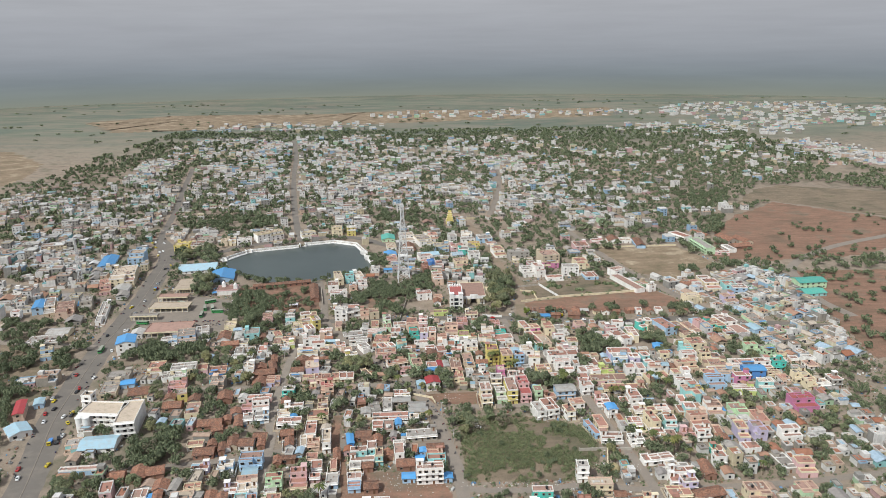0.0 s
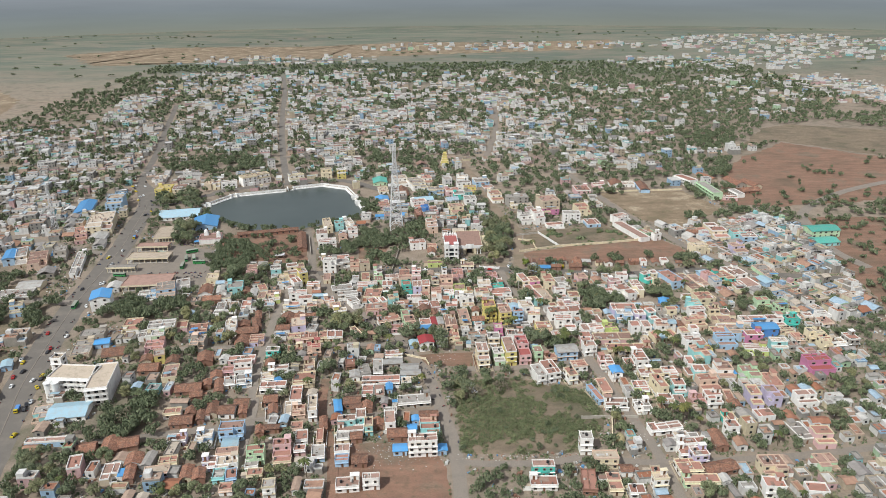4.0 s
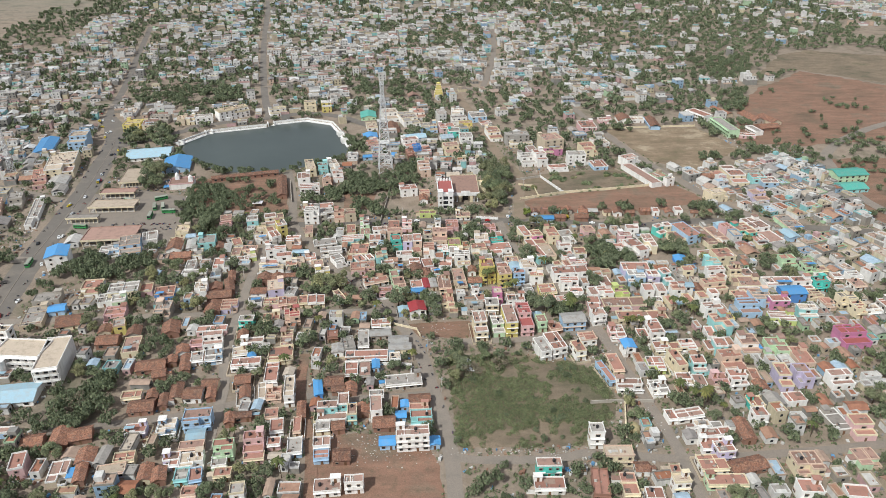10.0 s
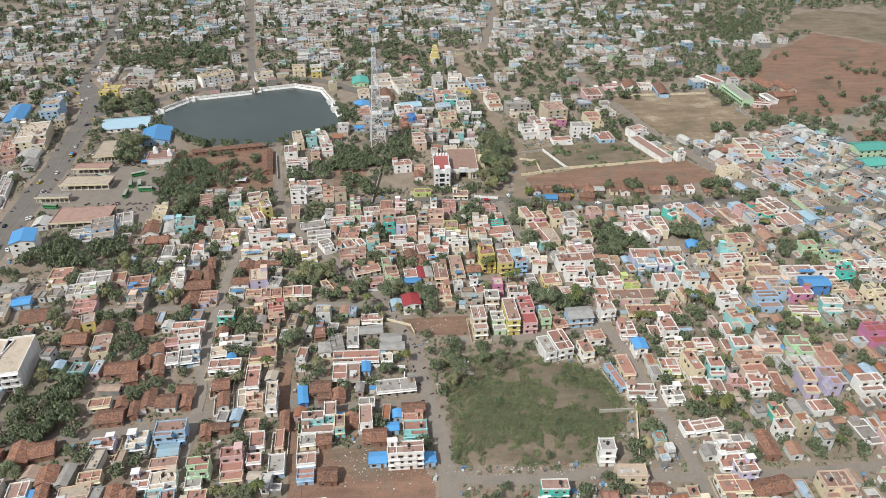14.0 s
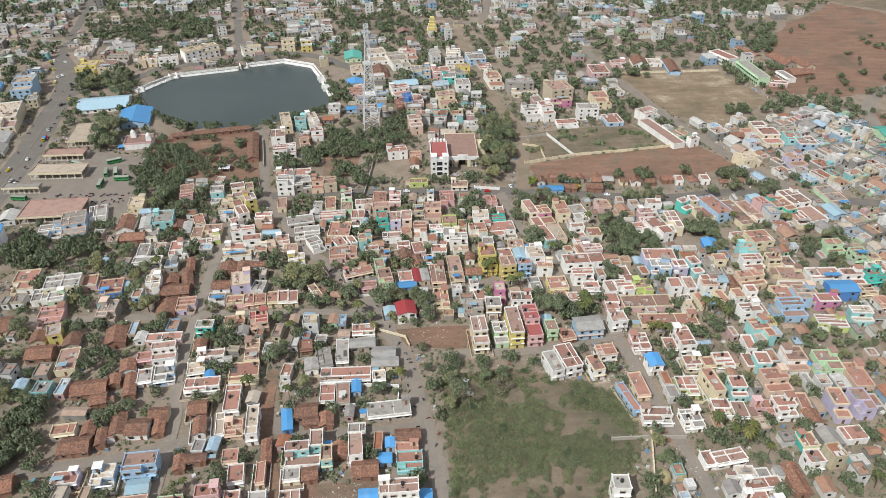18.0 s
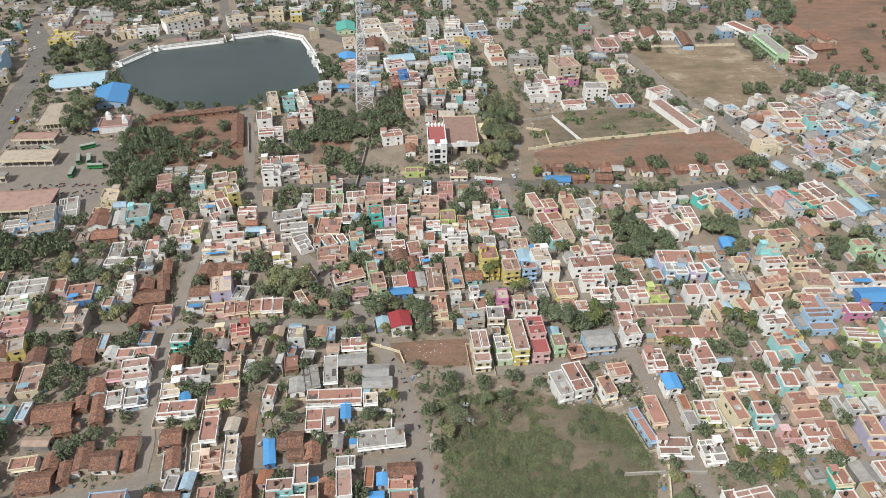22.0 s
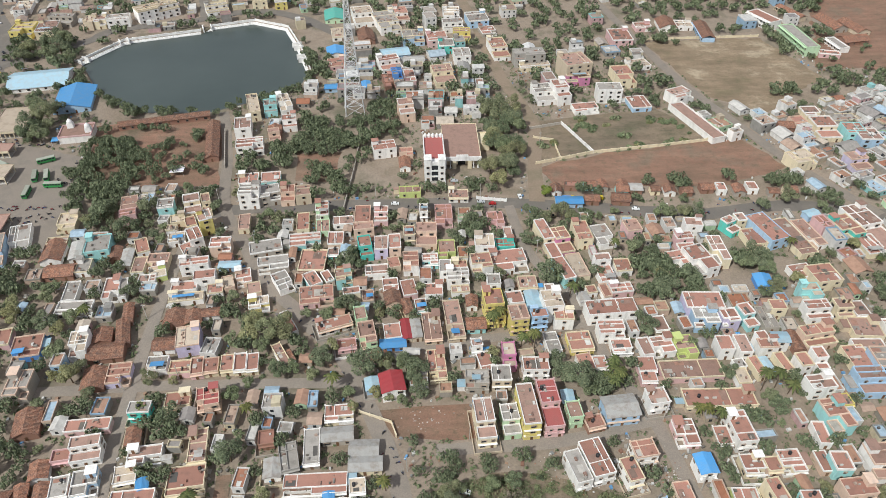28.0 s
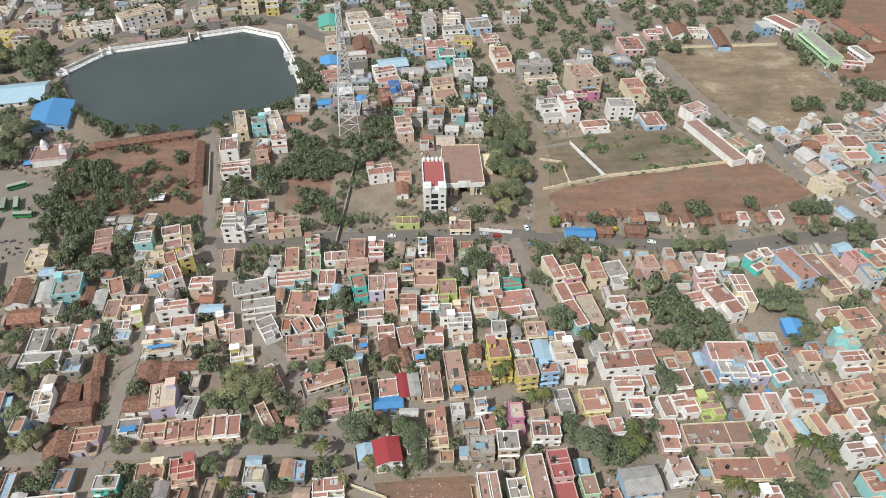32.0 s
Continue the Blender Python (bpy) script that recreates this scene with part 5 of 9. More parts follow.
for o in [*CARKIND.values(), BUS, LORRY]:
    for c in (*o.children_recursive, o):
        bpy.data.objects.remove(c)

# ---- pond wall, compound walls, poles ----
def wall_run(name, pts, h, t, mat, label, posts=0.0, group="", kind=""):
    """A boundary wall along a line; posts: their spacing."""
    top = thing(name, pts[0][0], pts[0][1], 0, 0, label, "wall", group)
    ox, oy = pts[0]
    for (x0, y0), (x1, y1) in zip(pts, pts[1:]):
        L = math.hypot(x1 - x0, y1 - y0)
        a = math.degrees(math.atan2(y1 - y0, x1 - x0))
        m = pose(x0 - ox, y0 - oy, 0, 0, 0, a)
        part("panel", Shape().box(0, -t / 2, -0.4, L, t / 2, h), mat, top, at=m)
        part("coping", Shape().box(-0.05, -t / 2 - 0.08, h, L + 0.05, t / 2 + 0.08, h + 0.12), mat, top, at=m)
        if posts:
            n = max(1, int(L / posts))
            for i in range(n + 1):
                part("post", Shape().box(-0.3, -t / 2 - 0.15, -0.4, 0.3, t / 2 + 0.15, h + 0.45, 0.05), mat, top, at=m @ pose(i * L / n, 0, 0))
    return top


out = lambda k: [(x + (x + 150) * k, y + (y - 690) * k) for x, y in LAKE]
edge = out(0.012)
wall_run("pond_wall", edge[0:4], 1.5, 0.5, WHITEWASH, "whitewashed pond wall with square posts", 6)
wall_run("pond_wall", edge[4:9], 1.5, 0.5, WHITEWASH, "whitewashed pond wall with square posts", 6)
inner = out(-0.012)
for a, b in ((0, 1), (1, 2), (2, 3), (4, 5), (5, 6), (6, 7), (7, 8)):
    t = thing("pond_steps", 0, 0, 0, 0, "whitewashed stone steps down to the pond", "steps", "pond steps")
    for k in range(3):
        o0, o1, lo = out(0.008 - k * 0.012), out(-0.006 - k * 0.012), -0.2 - k * 0.45
        s = Shape()
        s.quad((*o0[a], lo), (*o0[b], lo), (*o1[b], lo), (*o1[a], lo)).quad((*o1[a], lo), (*o1[b], lo), (*o1[b], lo - 0.47), (*o1[a], lo - 0.47))
        part("step", s, WHITEWASH, t)
for x, y, a in ((-159, 757, 20), (-233, 700, 60), (-214, 733, 30), (-84, 722, -70), (-78, 702, -72)):
    t = thing("ghat_flight", x, y, a, 0, "whitewashed flight of bathing steps into the pond", "steps", "bathing steps")
    for sx in (-3, 3):
        place_box(t, "cheek_wall", WHITEWASH, sx - 0.4, -5, -2, sx + 0.4, 2, 1.9)
    for k in range(6):
        place_box(t, "tread", WHITEWASH, -2.6, -5 + k * 1.1, -2.2, 2.6, -3.9 + k * 1.1, -1.6 + k * 0.32)
wall_run("boundary_wall", [(88, 606), (101, 573)], 1.8, 0.3, WHITEWASH, "whitewashed boundary wall across a dry plot", 4)
wall_run("boundary_wall", [(68, 600), (88, 606)], 1.6, 0.3, WALL["grime"], "weathered grey boundary wall of a plot", 4)
wall_run("boundary_wall", [(67, 562), (101, 573), (138.6, 579), (175, 586)], 1.7, 0.3, WALL["cream"], "cream painted boundary wall of a field", 5)
wall_run("boundary_wall", [(69, 590), (80, 587), (81.5, 566)], 1.4, 0.25, WALL["cream"], "low cream boundary wall", 4)
wall_run("boundary_wall", [(88.7, 335), (82.4, 306)], 1.7, 0.3, WALL["cream"], "weathered cream boundary wall of a yard", 5)
wall_run("boundary_wall", [(72.5, 331), (87, 331.5), (101, 331)], 1.6, 0.3, WALL["grime"], "weathered boundary wall behind the scrub field", 5)
wall_run("boundary_wall", [(-104, 562), (-112, 601)], 1.8, 0.3, WALL["grime"], "grey boundary wall along a lane", 5)
wall_run("boundary_wall", [(-36, 520), (-33, 560), (-32, 585)], 1.8, 0.3, WALL["grime"], "grey boundary wall of a planted yard", 5)
wall_run("boundary_wall", [(32, 530), (47, 527.5)], 1.6, 0.3, WHITEWASH, "white gate wall of the hall's forecourt", 3)
wall_run("boundary_wall", [(256, 733), (166, 728)], 1.6, 0.3, WALL["cream"], "pale boundary wall of the playing ground", 6)
wall_run("boundary_wall", [(-20, 397), (-8, 392), (-6, 386)], 1.2, 0.25, WALL["cream"], "low cream yard wall round a red-roofed house", 4)
wall_run("boundary_wall", [(-40, 363), (-10, 361), (-10, 352), (-38, 350)], 1.5, 0.25, WALL["white"], "white yard wall round a long house", 4)
for x, y, w, d in ((-150, 612, 52, 6), (-116, 588, 7, 40)):
    house(x, y, w, d, 14 if w > 20 else 11, 1, "brick", "clay", 2, label="long low building with a red clay tile roof")


def pole(x, y, rot, h=8.5):
    t = thing("power_pole", x, y, rot, 0, "grey concrete power pole with a cross arm", "pole", "power poles")
    part("shaft", Shape().box(-0.16, -0.12, -0.4, 0.16, 0.12, h, 0.04), CEMENT, t)
    part("cross_arm", Shape().box(-1.0, -0.06, h - 0.7, 1.0, 0.06, h - 0.55), STEEL, t)


for line, side in (([(-79, 493), (-52, 453), (-28, 423), (-6, 372), (7, 310)], 4.0), ([(54, 486), (74, 433), (88, 391), (98, 334)], 3.2), ([(-100, 530), (-20, 531), (34, 532), (110, 524)], 0), ([(-112, 497), (-112, 447), (-107, 371)], 0), ([(62, 660), (67, 620), (64, 545)], 6), ([(-90, 414), (-50, 414)], 0), ([(20, 384.5), (50, 386)], 0)):
    for (x0, y0), (x1, y1) in zip(line, line[1:]):
        n = max(1, int(math.hypot(x1 - x0, y1 - y0) / 28))
        for i in range(n):
            pole(x0 + (x1 - x0) * i / n + side, y0 + (y1 - y0) * i / n, math.degrees(math.atan2(y1 - y0, x1 - x0)) + 90)


def gopuram(x, y):
    t = thing("temple_tower", x, y, 0, 0, "yellow stepped temple gateway tower", "temple")
    mark_built(rect(x, y, 12, 10, 0))
    for k in range(5):
        w, d, z = 5 - k * 0.65, 3.5 - k * 0.4, 3 + k * 2.6
        place_box(t, "tier", WALL["yellow"], -w, -d, -0.3 if k == 0 else z - 2.6, w, d, z + 0.2 if k else 3.2)
        place_box(t, "cornice", WALL["cream"], -w - 0.3, -d - 0.3, z - 0.3 + 0.5, w + 0.3, d + 0.3, z + 0.4)
    part("crest", Shape().tube((-2, 0, 15), (2, 0, 15), 1.1, 1.1, 10), WALL["yellow"], t)


gopuram(9, 850)


def small_shrine(x, y):
    t = thing("shrine", x, y, 10, 0, "small white and pink shrine with two domed towers", "temple")
    mark_built(rect(x, y, 24, 20, 10))
    place_box(t, "wall", WALL["white"], -9, -7, -0.3, 9, 7, 4)
    place_box(t, "roof", ROOF["terra"], -8.7, -6.7, 4, 8.7, 6.7, 4.2)
    part("parapet", Shape().ring(-9.1, -7.1, 9.1, 7.1, 3.9, 4.9, 0.3), WALL["pink"], t)
    for dx, dy in ((-4, 5), (7, -2)):
        s = Shape().box(dx - 1.8, dy - 1.8, 4, dx + 1.8, dy + 1.8, 7, 0.2).tube((dx, dy, 7), (dx, dy, 8.2), 1.7, 1.5, 10).tube((dx, dy, 8.2), (dx, dy, 9.6), 1.5, 0.3, 10)
        part("tower", s, WHITEWASH, t)
    place_box(t, "lean_to", ROOF["bluesheet"], -13, -8, 2.8, -9, -3, 3.0)
    place_box(t, "lean_to_post", STEEL, -12.9, -7.9, -0.1, -12.7, -7.7, 2.8)
    place_box(t, "lean_to_post", STEEL, -12.9, -3.4, -0.1, -12.7, -3.2, 2.8)


small_shrine(-196, 597)
HAY = surface("dry_straw", (0.36, 0.30, 0.17), 0.98, 0.2, (0.25, 0.2, 0.12), 0.6, 3, 0.5)
for x, y in ((87.6, 313.5), (93.4, 314)):
    t = thing("straw_stack", x, y, 4, 0, "domed stack of dry brown straw", "haystack", "straw stacks")
    s, n = Shape(), 8
    for k, (r, z) in enumerate(((1.0, -0.1), (0.98, 1.2), (0.86, 2.2), (0.6, 2.9), (0.2, 3.3))):
        s.v += [(2.6 * r * math.cos(6.283 * i / n), 3.6 * r * math.sin(6.283 * i / n), z) for i in range(n)]
    for k in range(4):
        s.f += [(k * n + i, k * n + (i + 1) % n, (k + 1) * n + (i + 1) % n, (k + 1) * n + i) for i in range(n)]
    s.f.append(tuple(range(4 * n, 5 * n)))
    part("straw", s, HAY, t)
t = thing("awning", -128, 557, 4, 0, "striped white and purple canvas awning on poles", "awning")
for i in range(7):
    place_box(t, "stripe", WALL["white"] if i % 2 == 0 else WALL["lavender"], -3.6, -3.2 + i * 0.9, 2.9, 3.6, -2.3 + i * 0.9, 3.0)
for sx in (-3.4, 3.4):
    for sy in (-3, 3):
        part("post", Shape().tube((sx, sy, -0.1), (sx, sy, 2.9), 0.06, 0.06, 6), STEEL, t)

# ---- huts along the cross street ----
hut_rnd = random.Random(41)
for i in range(15):
    x = 74 + i * 8.6 + hut_rnd.uniform(-1.5, 1.5)
    house(x, 535 + hut_rnd.uniform(-1, 4) - max(0, x - 110) * 0.06, hut_rnd.uniform(4.5, 7), hut_rnd.uniform(4.5, 7), hut_rnd.uniform(-6, 6), 1, hut_rnd.choice(["brick", "grime", "white", "cream", "aqua"]), hut_rnd.choice(["clay", "clay", "greysheet", "rust", "clay"]), 2)

# ---- houses that stand out, street by street ----
def street_of(*rows):
    """x, y, width, depth, turn, storeys, wall, roof of each house along a street."""
    for x, y, w, d, rot, n, wall, roof in rows:
        near = math.hypot(x - 5, y - 300) < 150
        if is_free(x, y, w, d, rot, built, 0.22):
            house(x, y, w, d, rot, n, wall, roof, 1 if near else 2)


street_of(
    (-166.5, 294.9, 5.6, 9.4, 16, 2, "pink", "rust"),
    (-149.4, 291.7, 7.0, 11.1, 11, 1, "beige", "terra"),
    (-140.6, 291.4, 4.0, 10.7, 13, 1, "brick", "clay"),
    (-128.9, 292.6, 11.0, 5.4, 12, 1, "lavender", "buff"),
    (-125.9, 299.0, 8.2, 5.2, 11, 1, "cream", "rust"),
    (-114.5, 290.6, 5.1, 8.7, 9, 1, "cream", "clay"),
    (-108.6, 289.3, 5.1, 7.3, 14, 1, "brick", "clay"),
    (-106.5, 297.4, 6.4, 7.5, 8, 1, "lavender", "rust"),
    (-99.5, 288.9, 5.3, 6.3, 7, 1, "aqua", "grey"),
    (-98.0, 297.1, 9.3, 7.9, 10, 1, "white", "buff"),
    (-94.0, 288.9, 4.8, 6.9, 12, 1, "sky", "rust"),
    (-93.9, 280.2, 5.7, 4.6, 6, 1, "white", "rust"),
    (-86.5, 295.7, 5.9, 4.6, 9, 1, "palegreen", "grey"),
    (-83.6, 289.9, 6.9, 4.6, 5, 1, "cream", "rust"),
    (-74.5, 278.3, 5.5, 5.6, 8, 2, "white", "grey"),
)
street_of(
    (-73.1, 298.7, 8.2, 4.3, 6, 1, "pink", "rust"),
    (-45.5, 298.7, 6.2, 5.2, 5, 1, "sky", "rust"),
    (-40.9, 282.1, 10.3, 6.4, 4, 1, "white", "terra"),
    (-37.2, 298.5, 6.7, 6.4, 4, 1, "brick", "clay"),
    (-30.4, 282.3, 7.4, 3.9, 3, 2, "white", "terra"),
    (45.7, 281.1, 11.9, 6.0, -1, 1, "white", "rust"),
    (46.6, 289.3, 9.9, 4.4, 0, 2, "teal", "terra"),
    (65.8, 281.4, 6.4, 13.4, -6, 1, "brick", "rust"),
    (75.9, 294.9, 11.3, 5.7, -1, 2, "cream", "buff"),
    (76.6, 277.5, 6.0, 5.6, 0, 1, "beige", "rust"),
    (76.9, 283.5, 6.0, 4.5, -2, 1, "cream", "rust"),
    (84.1, 289.0, 5.3, 4.6, 0, 1, "white", "clay"),
    (85.3, 275.3, 6.7, 5.6, -2, 1, "white", "rust"),
    (96.5, 279.6, 6.5, 4.4, 4, 2, "white", "buff"),
    (96.9, 287.4, 4.1, 4.3, -1, 1, "beige", "rust"),
)
street_of(
    (113.0, 290.7, 11.1, 7.9, 2, 1, "white", "rust"),
    (115.2, 281.3, 15.8, 5.5, -1, 1, "palegreen", "rust"),
    (119.5, 296.4, 7.4, 6.1, 6, 2, "lavender", "rust"),
    (126.6, 289.3, 14.9, 6.7, 14, 1, "brick", "clay"),
    (144.2, 274.7, 8.5, 6.5, -5, 2, "white", "rust"),
    (149.6, 288.1, 10.2, 9.8, 1, 2, "cream", "terra"),
    (163.0, 274.3, 8.8, 6.1, -7, 1, "white", "rust"),
    (176.6, 292.6, 9.0, 8.9, 3, 1, "palegreen", "terra"),
    (-168.5, 309.6, 8.1, 7.4, 11, 1, "brick", "clay"),
    (-157.9, 311.2, 7.6, 10.6, 10, 1, "brick", "clay"),
    (-150.2, 313.6, 8.7, 7.7, 16, 1, "brick", "clay"),
    (-142.0, 300.1, 7.3, 7.8, 12, 1, "white", "clay"),
    (-127.7, 316.0, 8.8, 5.6, 7, 1, "lavender", "rust"),
    (-114.5, 316.9, 7.3, 8.6, 8, 1, "sky", "buff"),
    (-102.0, 320.3, 11.7, 8.1, 6, 2, "sky", "terra"),
)
street_of(
    (-100.7, 311.9, 7.3, 5.7, 8, 1, "white", "palesheet"),
    (-100.6, 305.6, 10.1, 4.5, 7, 1, "peach", "terra"),
    (-89.0, 321.9, 3.8, 6.4, 10, 1, "brick", "clay"),
    (-86.0, 301.7, 8.3, 6.9, 7, 2, "palegreen", "rust"),
    (-83.5, 323.8, 7.1, 3.3, 6, 1, "brick", "clay"),
    (-74.3, 304.8, 8.2, 9.6, 7, 2, "pink", "rust"),
    (-71.0, 324.5, 5.8, 5.9, 7, 1, "white", "rust"),
    (-67.2, 316.5, 5.6, 7.9, 9, 1, "white", "rust"),
    (-66.5, 306.8, 5.4, 4.5, 6, 1, "pink", "rust"),
    (-66.2, 325.2, 4.7, 8.6, 9, 2, "white", "terra"),
    (-58.4, 316.7, 3.2, 9.0, 6, 1, "beige", "rust"),
    (-58.2, 326.6, 3.3, 10.1, 8, 1, "brick", "clay"),
    (-57.3, 304.1, 6.0, 8.8, 7, 1, "sky", "grey"),
    (-47.1, 315.8, 6.0, 5.1, 6, 1, "cream", "grey"),
    (-46.3, 325.9, 8.8, 4.3, 4, 2, "aqua", "terra"),
)
street_of(
    (-46.3, 305.9, 7.1, 5.5, 6, 1, "white", "terra"),
    (-43.9, 321.4, 12.6, 4.2, 3, 1, "white", "terra"),
    (-40.6, 316.0, 5.3, 5.2, 8, 1, "brick", "clay"),
    (-39.6, 329.7, 4.7, 7.4, 6, 2, "aqua", "terra"),
    (-35.1, 322.6, 4.0, 6.8, 5, 2, "aqua", "terra"),
    (-31.4, 319.5, 9.4, 5.0, 0, 1, "palegreen", "rust"),
    (-30.8, 326.8, 5.1, 6.3, 4, 1, "brick", "clay"),
    (-24.8, 326.2, 5.1, 10.6, 6, 2, "white", "terra"),
    (-20.8, 317.8, 9.2, 6.8, 2, 1, "brick", "clay"),
    (-18.8, 306.2, 6.4, 5.1, 3, 1, "sky", "bluesheet"),
    (-13.7, 322.5, 4.3, 4.0, 3, 1, "sky", "bluesheet"),
    (-12.2, 329.6, 3.2, 4.2, 3, 1, "sky", "bluesheet"),
    (-8.0, 305.5, 13.6, 5.8, 3, 3, "white", "terra"),
    (-5.8, 327.0, 8.4, 3.9, 0, 1, "peach", "rust"),
    (-4.7, 320.9, 9.4, 7.8, 3, 1, "aqua", "rust"),
)
street_of(
    (1.1, 305.8, 4.2, 4.5, 4, 1, "sky", "bluesheet"),
    (68.9, 305.1, 5.8, 5.8, -1, 3, "white", "grey"),
    (105.1, 319.3, 4.1, 6.2, 6, 1, "white", "rust"),
    (113.0, 320.0, 12.7, 5.4, 11, 1, "white", "terra"),
    (116.1, 301.3, 8.7, 6.3, 2, 1, "white", "rust"),
    (116.4, 313.2, 6.7, 4.0, 1, 1, "white", "buff"),
    (117.4, 312.5, 8.8, 5.0, 2, 1, "white", "buff"),
    (120.5, 307.9, 13.9, 4.5, 6, 1, "white", "rust"),
    (122.6, 312.4, 4.6, 4.0, 2, 1, "white", "grey"),
    (133.7, 309.6, 5.4, 12.5, 1, 1, "brick", "clay"),
    (134.9, 313.3, 7.4, 7.4, 2, 1, "brick", "clay"),
    (142.5, 316.5, 6.0, 5.7, 5, 2, "white", "rust"),
    (144.6, 312.9, 6.1, 4.4, 7, 1, "white", "terra"),
    (145.5, 326.8, 6.2, 6.6, 3, 1, "teal", "rust"),
    (164.6, 329.9, 9.2, 6.5, 5, 1, "white", "rust"),
)
street_of(
    (175.6, 314.8, 7.1, 13.0, 7, 1, "grime", "grey"),
    (183.5, 309.1, 8.7, 10.0, 0, 2, "pink", "rust"),
    (-205.6, 339.2, 8.1, 11.2, 16, 1, "aqua", "grey"),
    (-137.8, 338.4, 8.8, 5.0, 9, 1, "white", "rust"),
    (-130.8, 354.5, 5.9, 5.6, 14, 1, "brick", "clay"),
    (-130.6, 331.0, 10.6, 7.5, 7, 1, "brick", "clay"),
    (-128.6, 339.0, 4.8, 5.7, 10, 1, "brick", "clay"),
    (-122.2, 334.7, 3.4, 7.9, 12, 1, "brick", "clay"),
    (-118.1, 341.0, 5.1, 10.7, 11, 1, "beige", "clay"),
    (-109.7, 339.2, 8.0, 7.7, 2, 1, "white", "clay"),
    (-104.0, 346.3, 7.2, 5.4, 1, 1, "cream", "clay"),
    (-101.9, 339.4, 3.9, 7.1, 10, 1, "brick", "clay"),
    (-89.4, 348.9, 6.8, 6.7, 9, 1, "brick", "clay"),
    (-86.3, 339.4, 4.4, 8.0, 11, 1, "white", "clay"),
    (-78.5, 340.0, 3.2, 11.0, 10, 1, "white", "buff"),
)
street_of(
    (-76.8, 353.6, 6.1, 14.1, 6, 1, "white", "rust"),
    (-72.7, 338.1, 6.4, 7.5, 7, 1, "peach", "rust"),
    (-65.4, 338.9, 4.5, 14.5, 7, 2, "white", "buff"),
    (-53.0, 342.0, 3.5, 10.8, 11, 1, "blue", "bluesheet"),
    (-46.0, 346.3, 8.6, 6.8, 4, 1, "brick", "clay"),
    (-43.5, 340.9, 5.6, 3.9, 4, 1, "brick", "clay"),
    (-38.7, 355.5, 6.0, 9.5, 4, 1, "brick", "rust"),
    (-37.7, 341.5, 5.2, 6.6, 6, 1, "brick", "clay"),
    (-32.4, 355.2, 5.4, 10.9, 5, 1, "grime", "terra"),
    (-27.3, 359.6, 3.2, 6.8, 5, 1, "sky", "bluesheet"),
    (-25.3, 336.7, 6.6, 4.3, 3, 1, "grime", "grey"),
    (-13.4, 346.5, 17.2, 7.4, 7, 1, "grime", "grey"),
    (-5.6, 333.2, 9.2, 5.0, 3, 1, "brick", "clay"),
    (83.4, 350.6, 3.2, 15.6, 15, 1, "sky", "rust"),
    (89.4, 357.4, 5.5, 13.0, 6, 1, "cream", "rust"),
)
street_of(
    (92.2, 340.7, 12.0, 7.2, -2, 1, "white", "terra"),
    (105.3, 338.5, 7.7, 9.1, 4, 1, "white", "grey"),
    (109.0, 356.3, 8.0, 9.7, -1, 1, "lime", "rust"),
    (119.0, 356.0, 4.9, 13.4, 9, 2, "cream", "rust"),
    (119.0, 344.1, 7.0, 7.7, -2, 1, "peach", "rust"),
    (125.7, 342.6, 5.5, 8.1, -2, 1, "cream", "terra"),
    (128.8, 353.7, 6.4, 8.7, -1, 2, "aqua", "rust"),
    (134.1, 357.1, 5.4, 12.9, 6, 2, "lavender", "rust"),
    (136.1, 343.8, 8.0, 7.4, 1, 1, "pink", "rust"),
    (143.3, 342.5, 8.4, 8.1, 2, 2, "white", "rust"),
    (145.4, 337.2, 6.4, 6.5, 3, 1, "white", "clay"),
    (145.8, 356.8, 10.5, 10.6, 5, 2, "peach", "rust"),
    (153.0, 346.4, 4.2, 8.4, -4, 1, "beige", "rust"),
    (153.0, 338.2, 5.6, 6.8, 2, 1, "white", "clay"),
    (165.4, 343.7, 5.8, 13.2, -2, 2, "lavender", "rust"),
)
street_of(
    (174.6, 344.1, 6.6, 10.9, 1, 2, "lavender", "terra"),
    (-252.2, 389.0, 5.4, 8.2, 22, 1, "sky", "palesheet"),
    (-166.7, 382.8, 10.6, 8.3, 5, 1, "brick", "clay"),
    (-152.8, 377.9, 8.2, 13.9, 11, 1, "cream", "terra"),
    (-137.0, 361.2, 13.4, 8.0, 9, 1, "brick", "clay"),
    (-128.2, 365.2, 4.2, 5.5, 12, 1, "brick", "clay"),
    (-125.5, 373.4, 5.8, 6.6, 15, 1, "white", "clay"),
    (-120.8, 362.2, 4.5, 12.8, 13, 1, "brick", "clay"),
    (-120.2, 378.9, 6.0, 4.7, 9, 1, "pink", "rust"),
    (-116.4, 367.2, 5.7, 7.8, 12, 1, "white", "grey"),
    (-112.3, 380.8, 10.0, 8.2, 10, 2, "white", "terra"),
    (-108.6, 368.5, 8.0, 9.2, 11, 1, "sky", "grey"),
    (-98.2, 386.4, 4.8, 6.9, 9, 1, "beige", "clay"),
    (-96.1, 371.3, 7.2, 6.4, 11, 1, "cream", "buff"),
    (-91.8, 378.7, 11.2, 6.9, 7, 1, "white", "terra"),
)
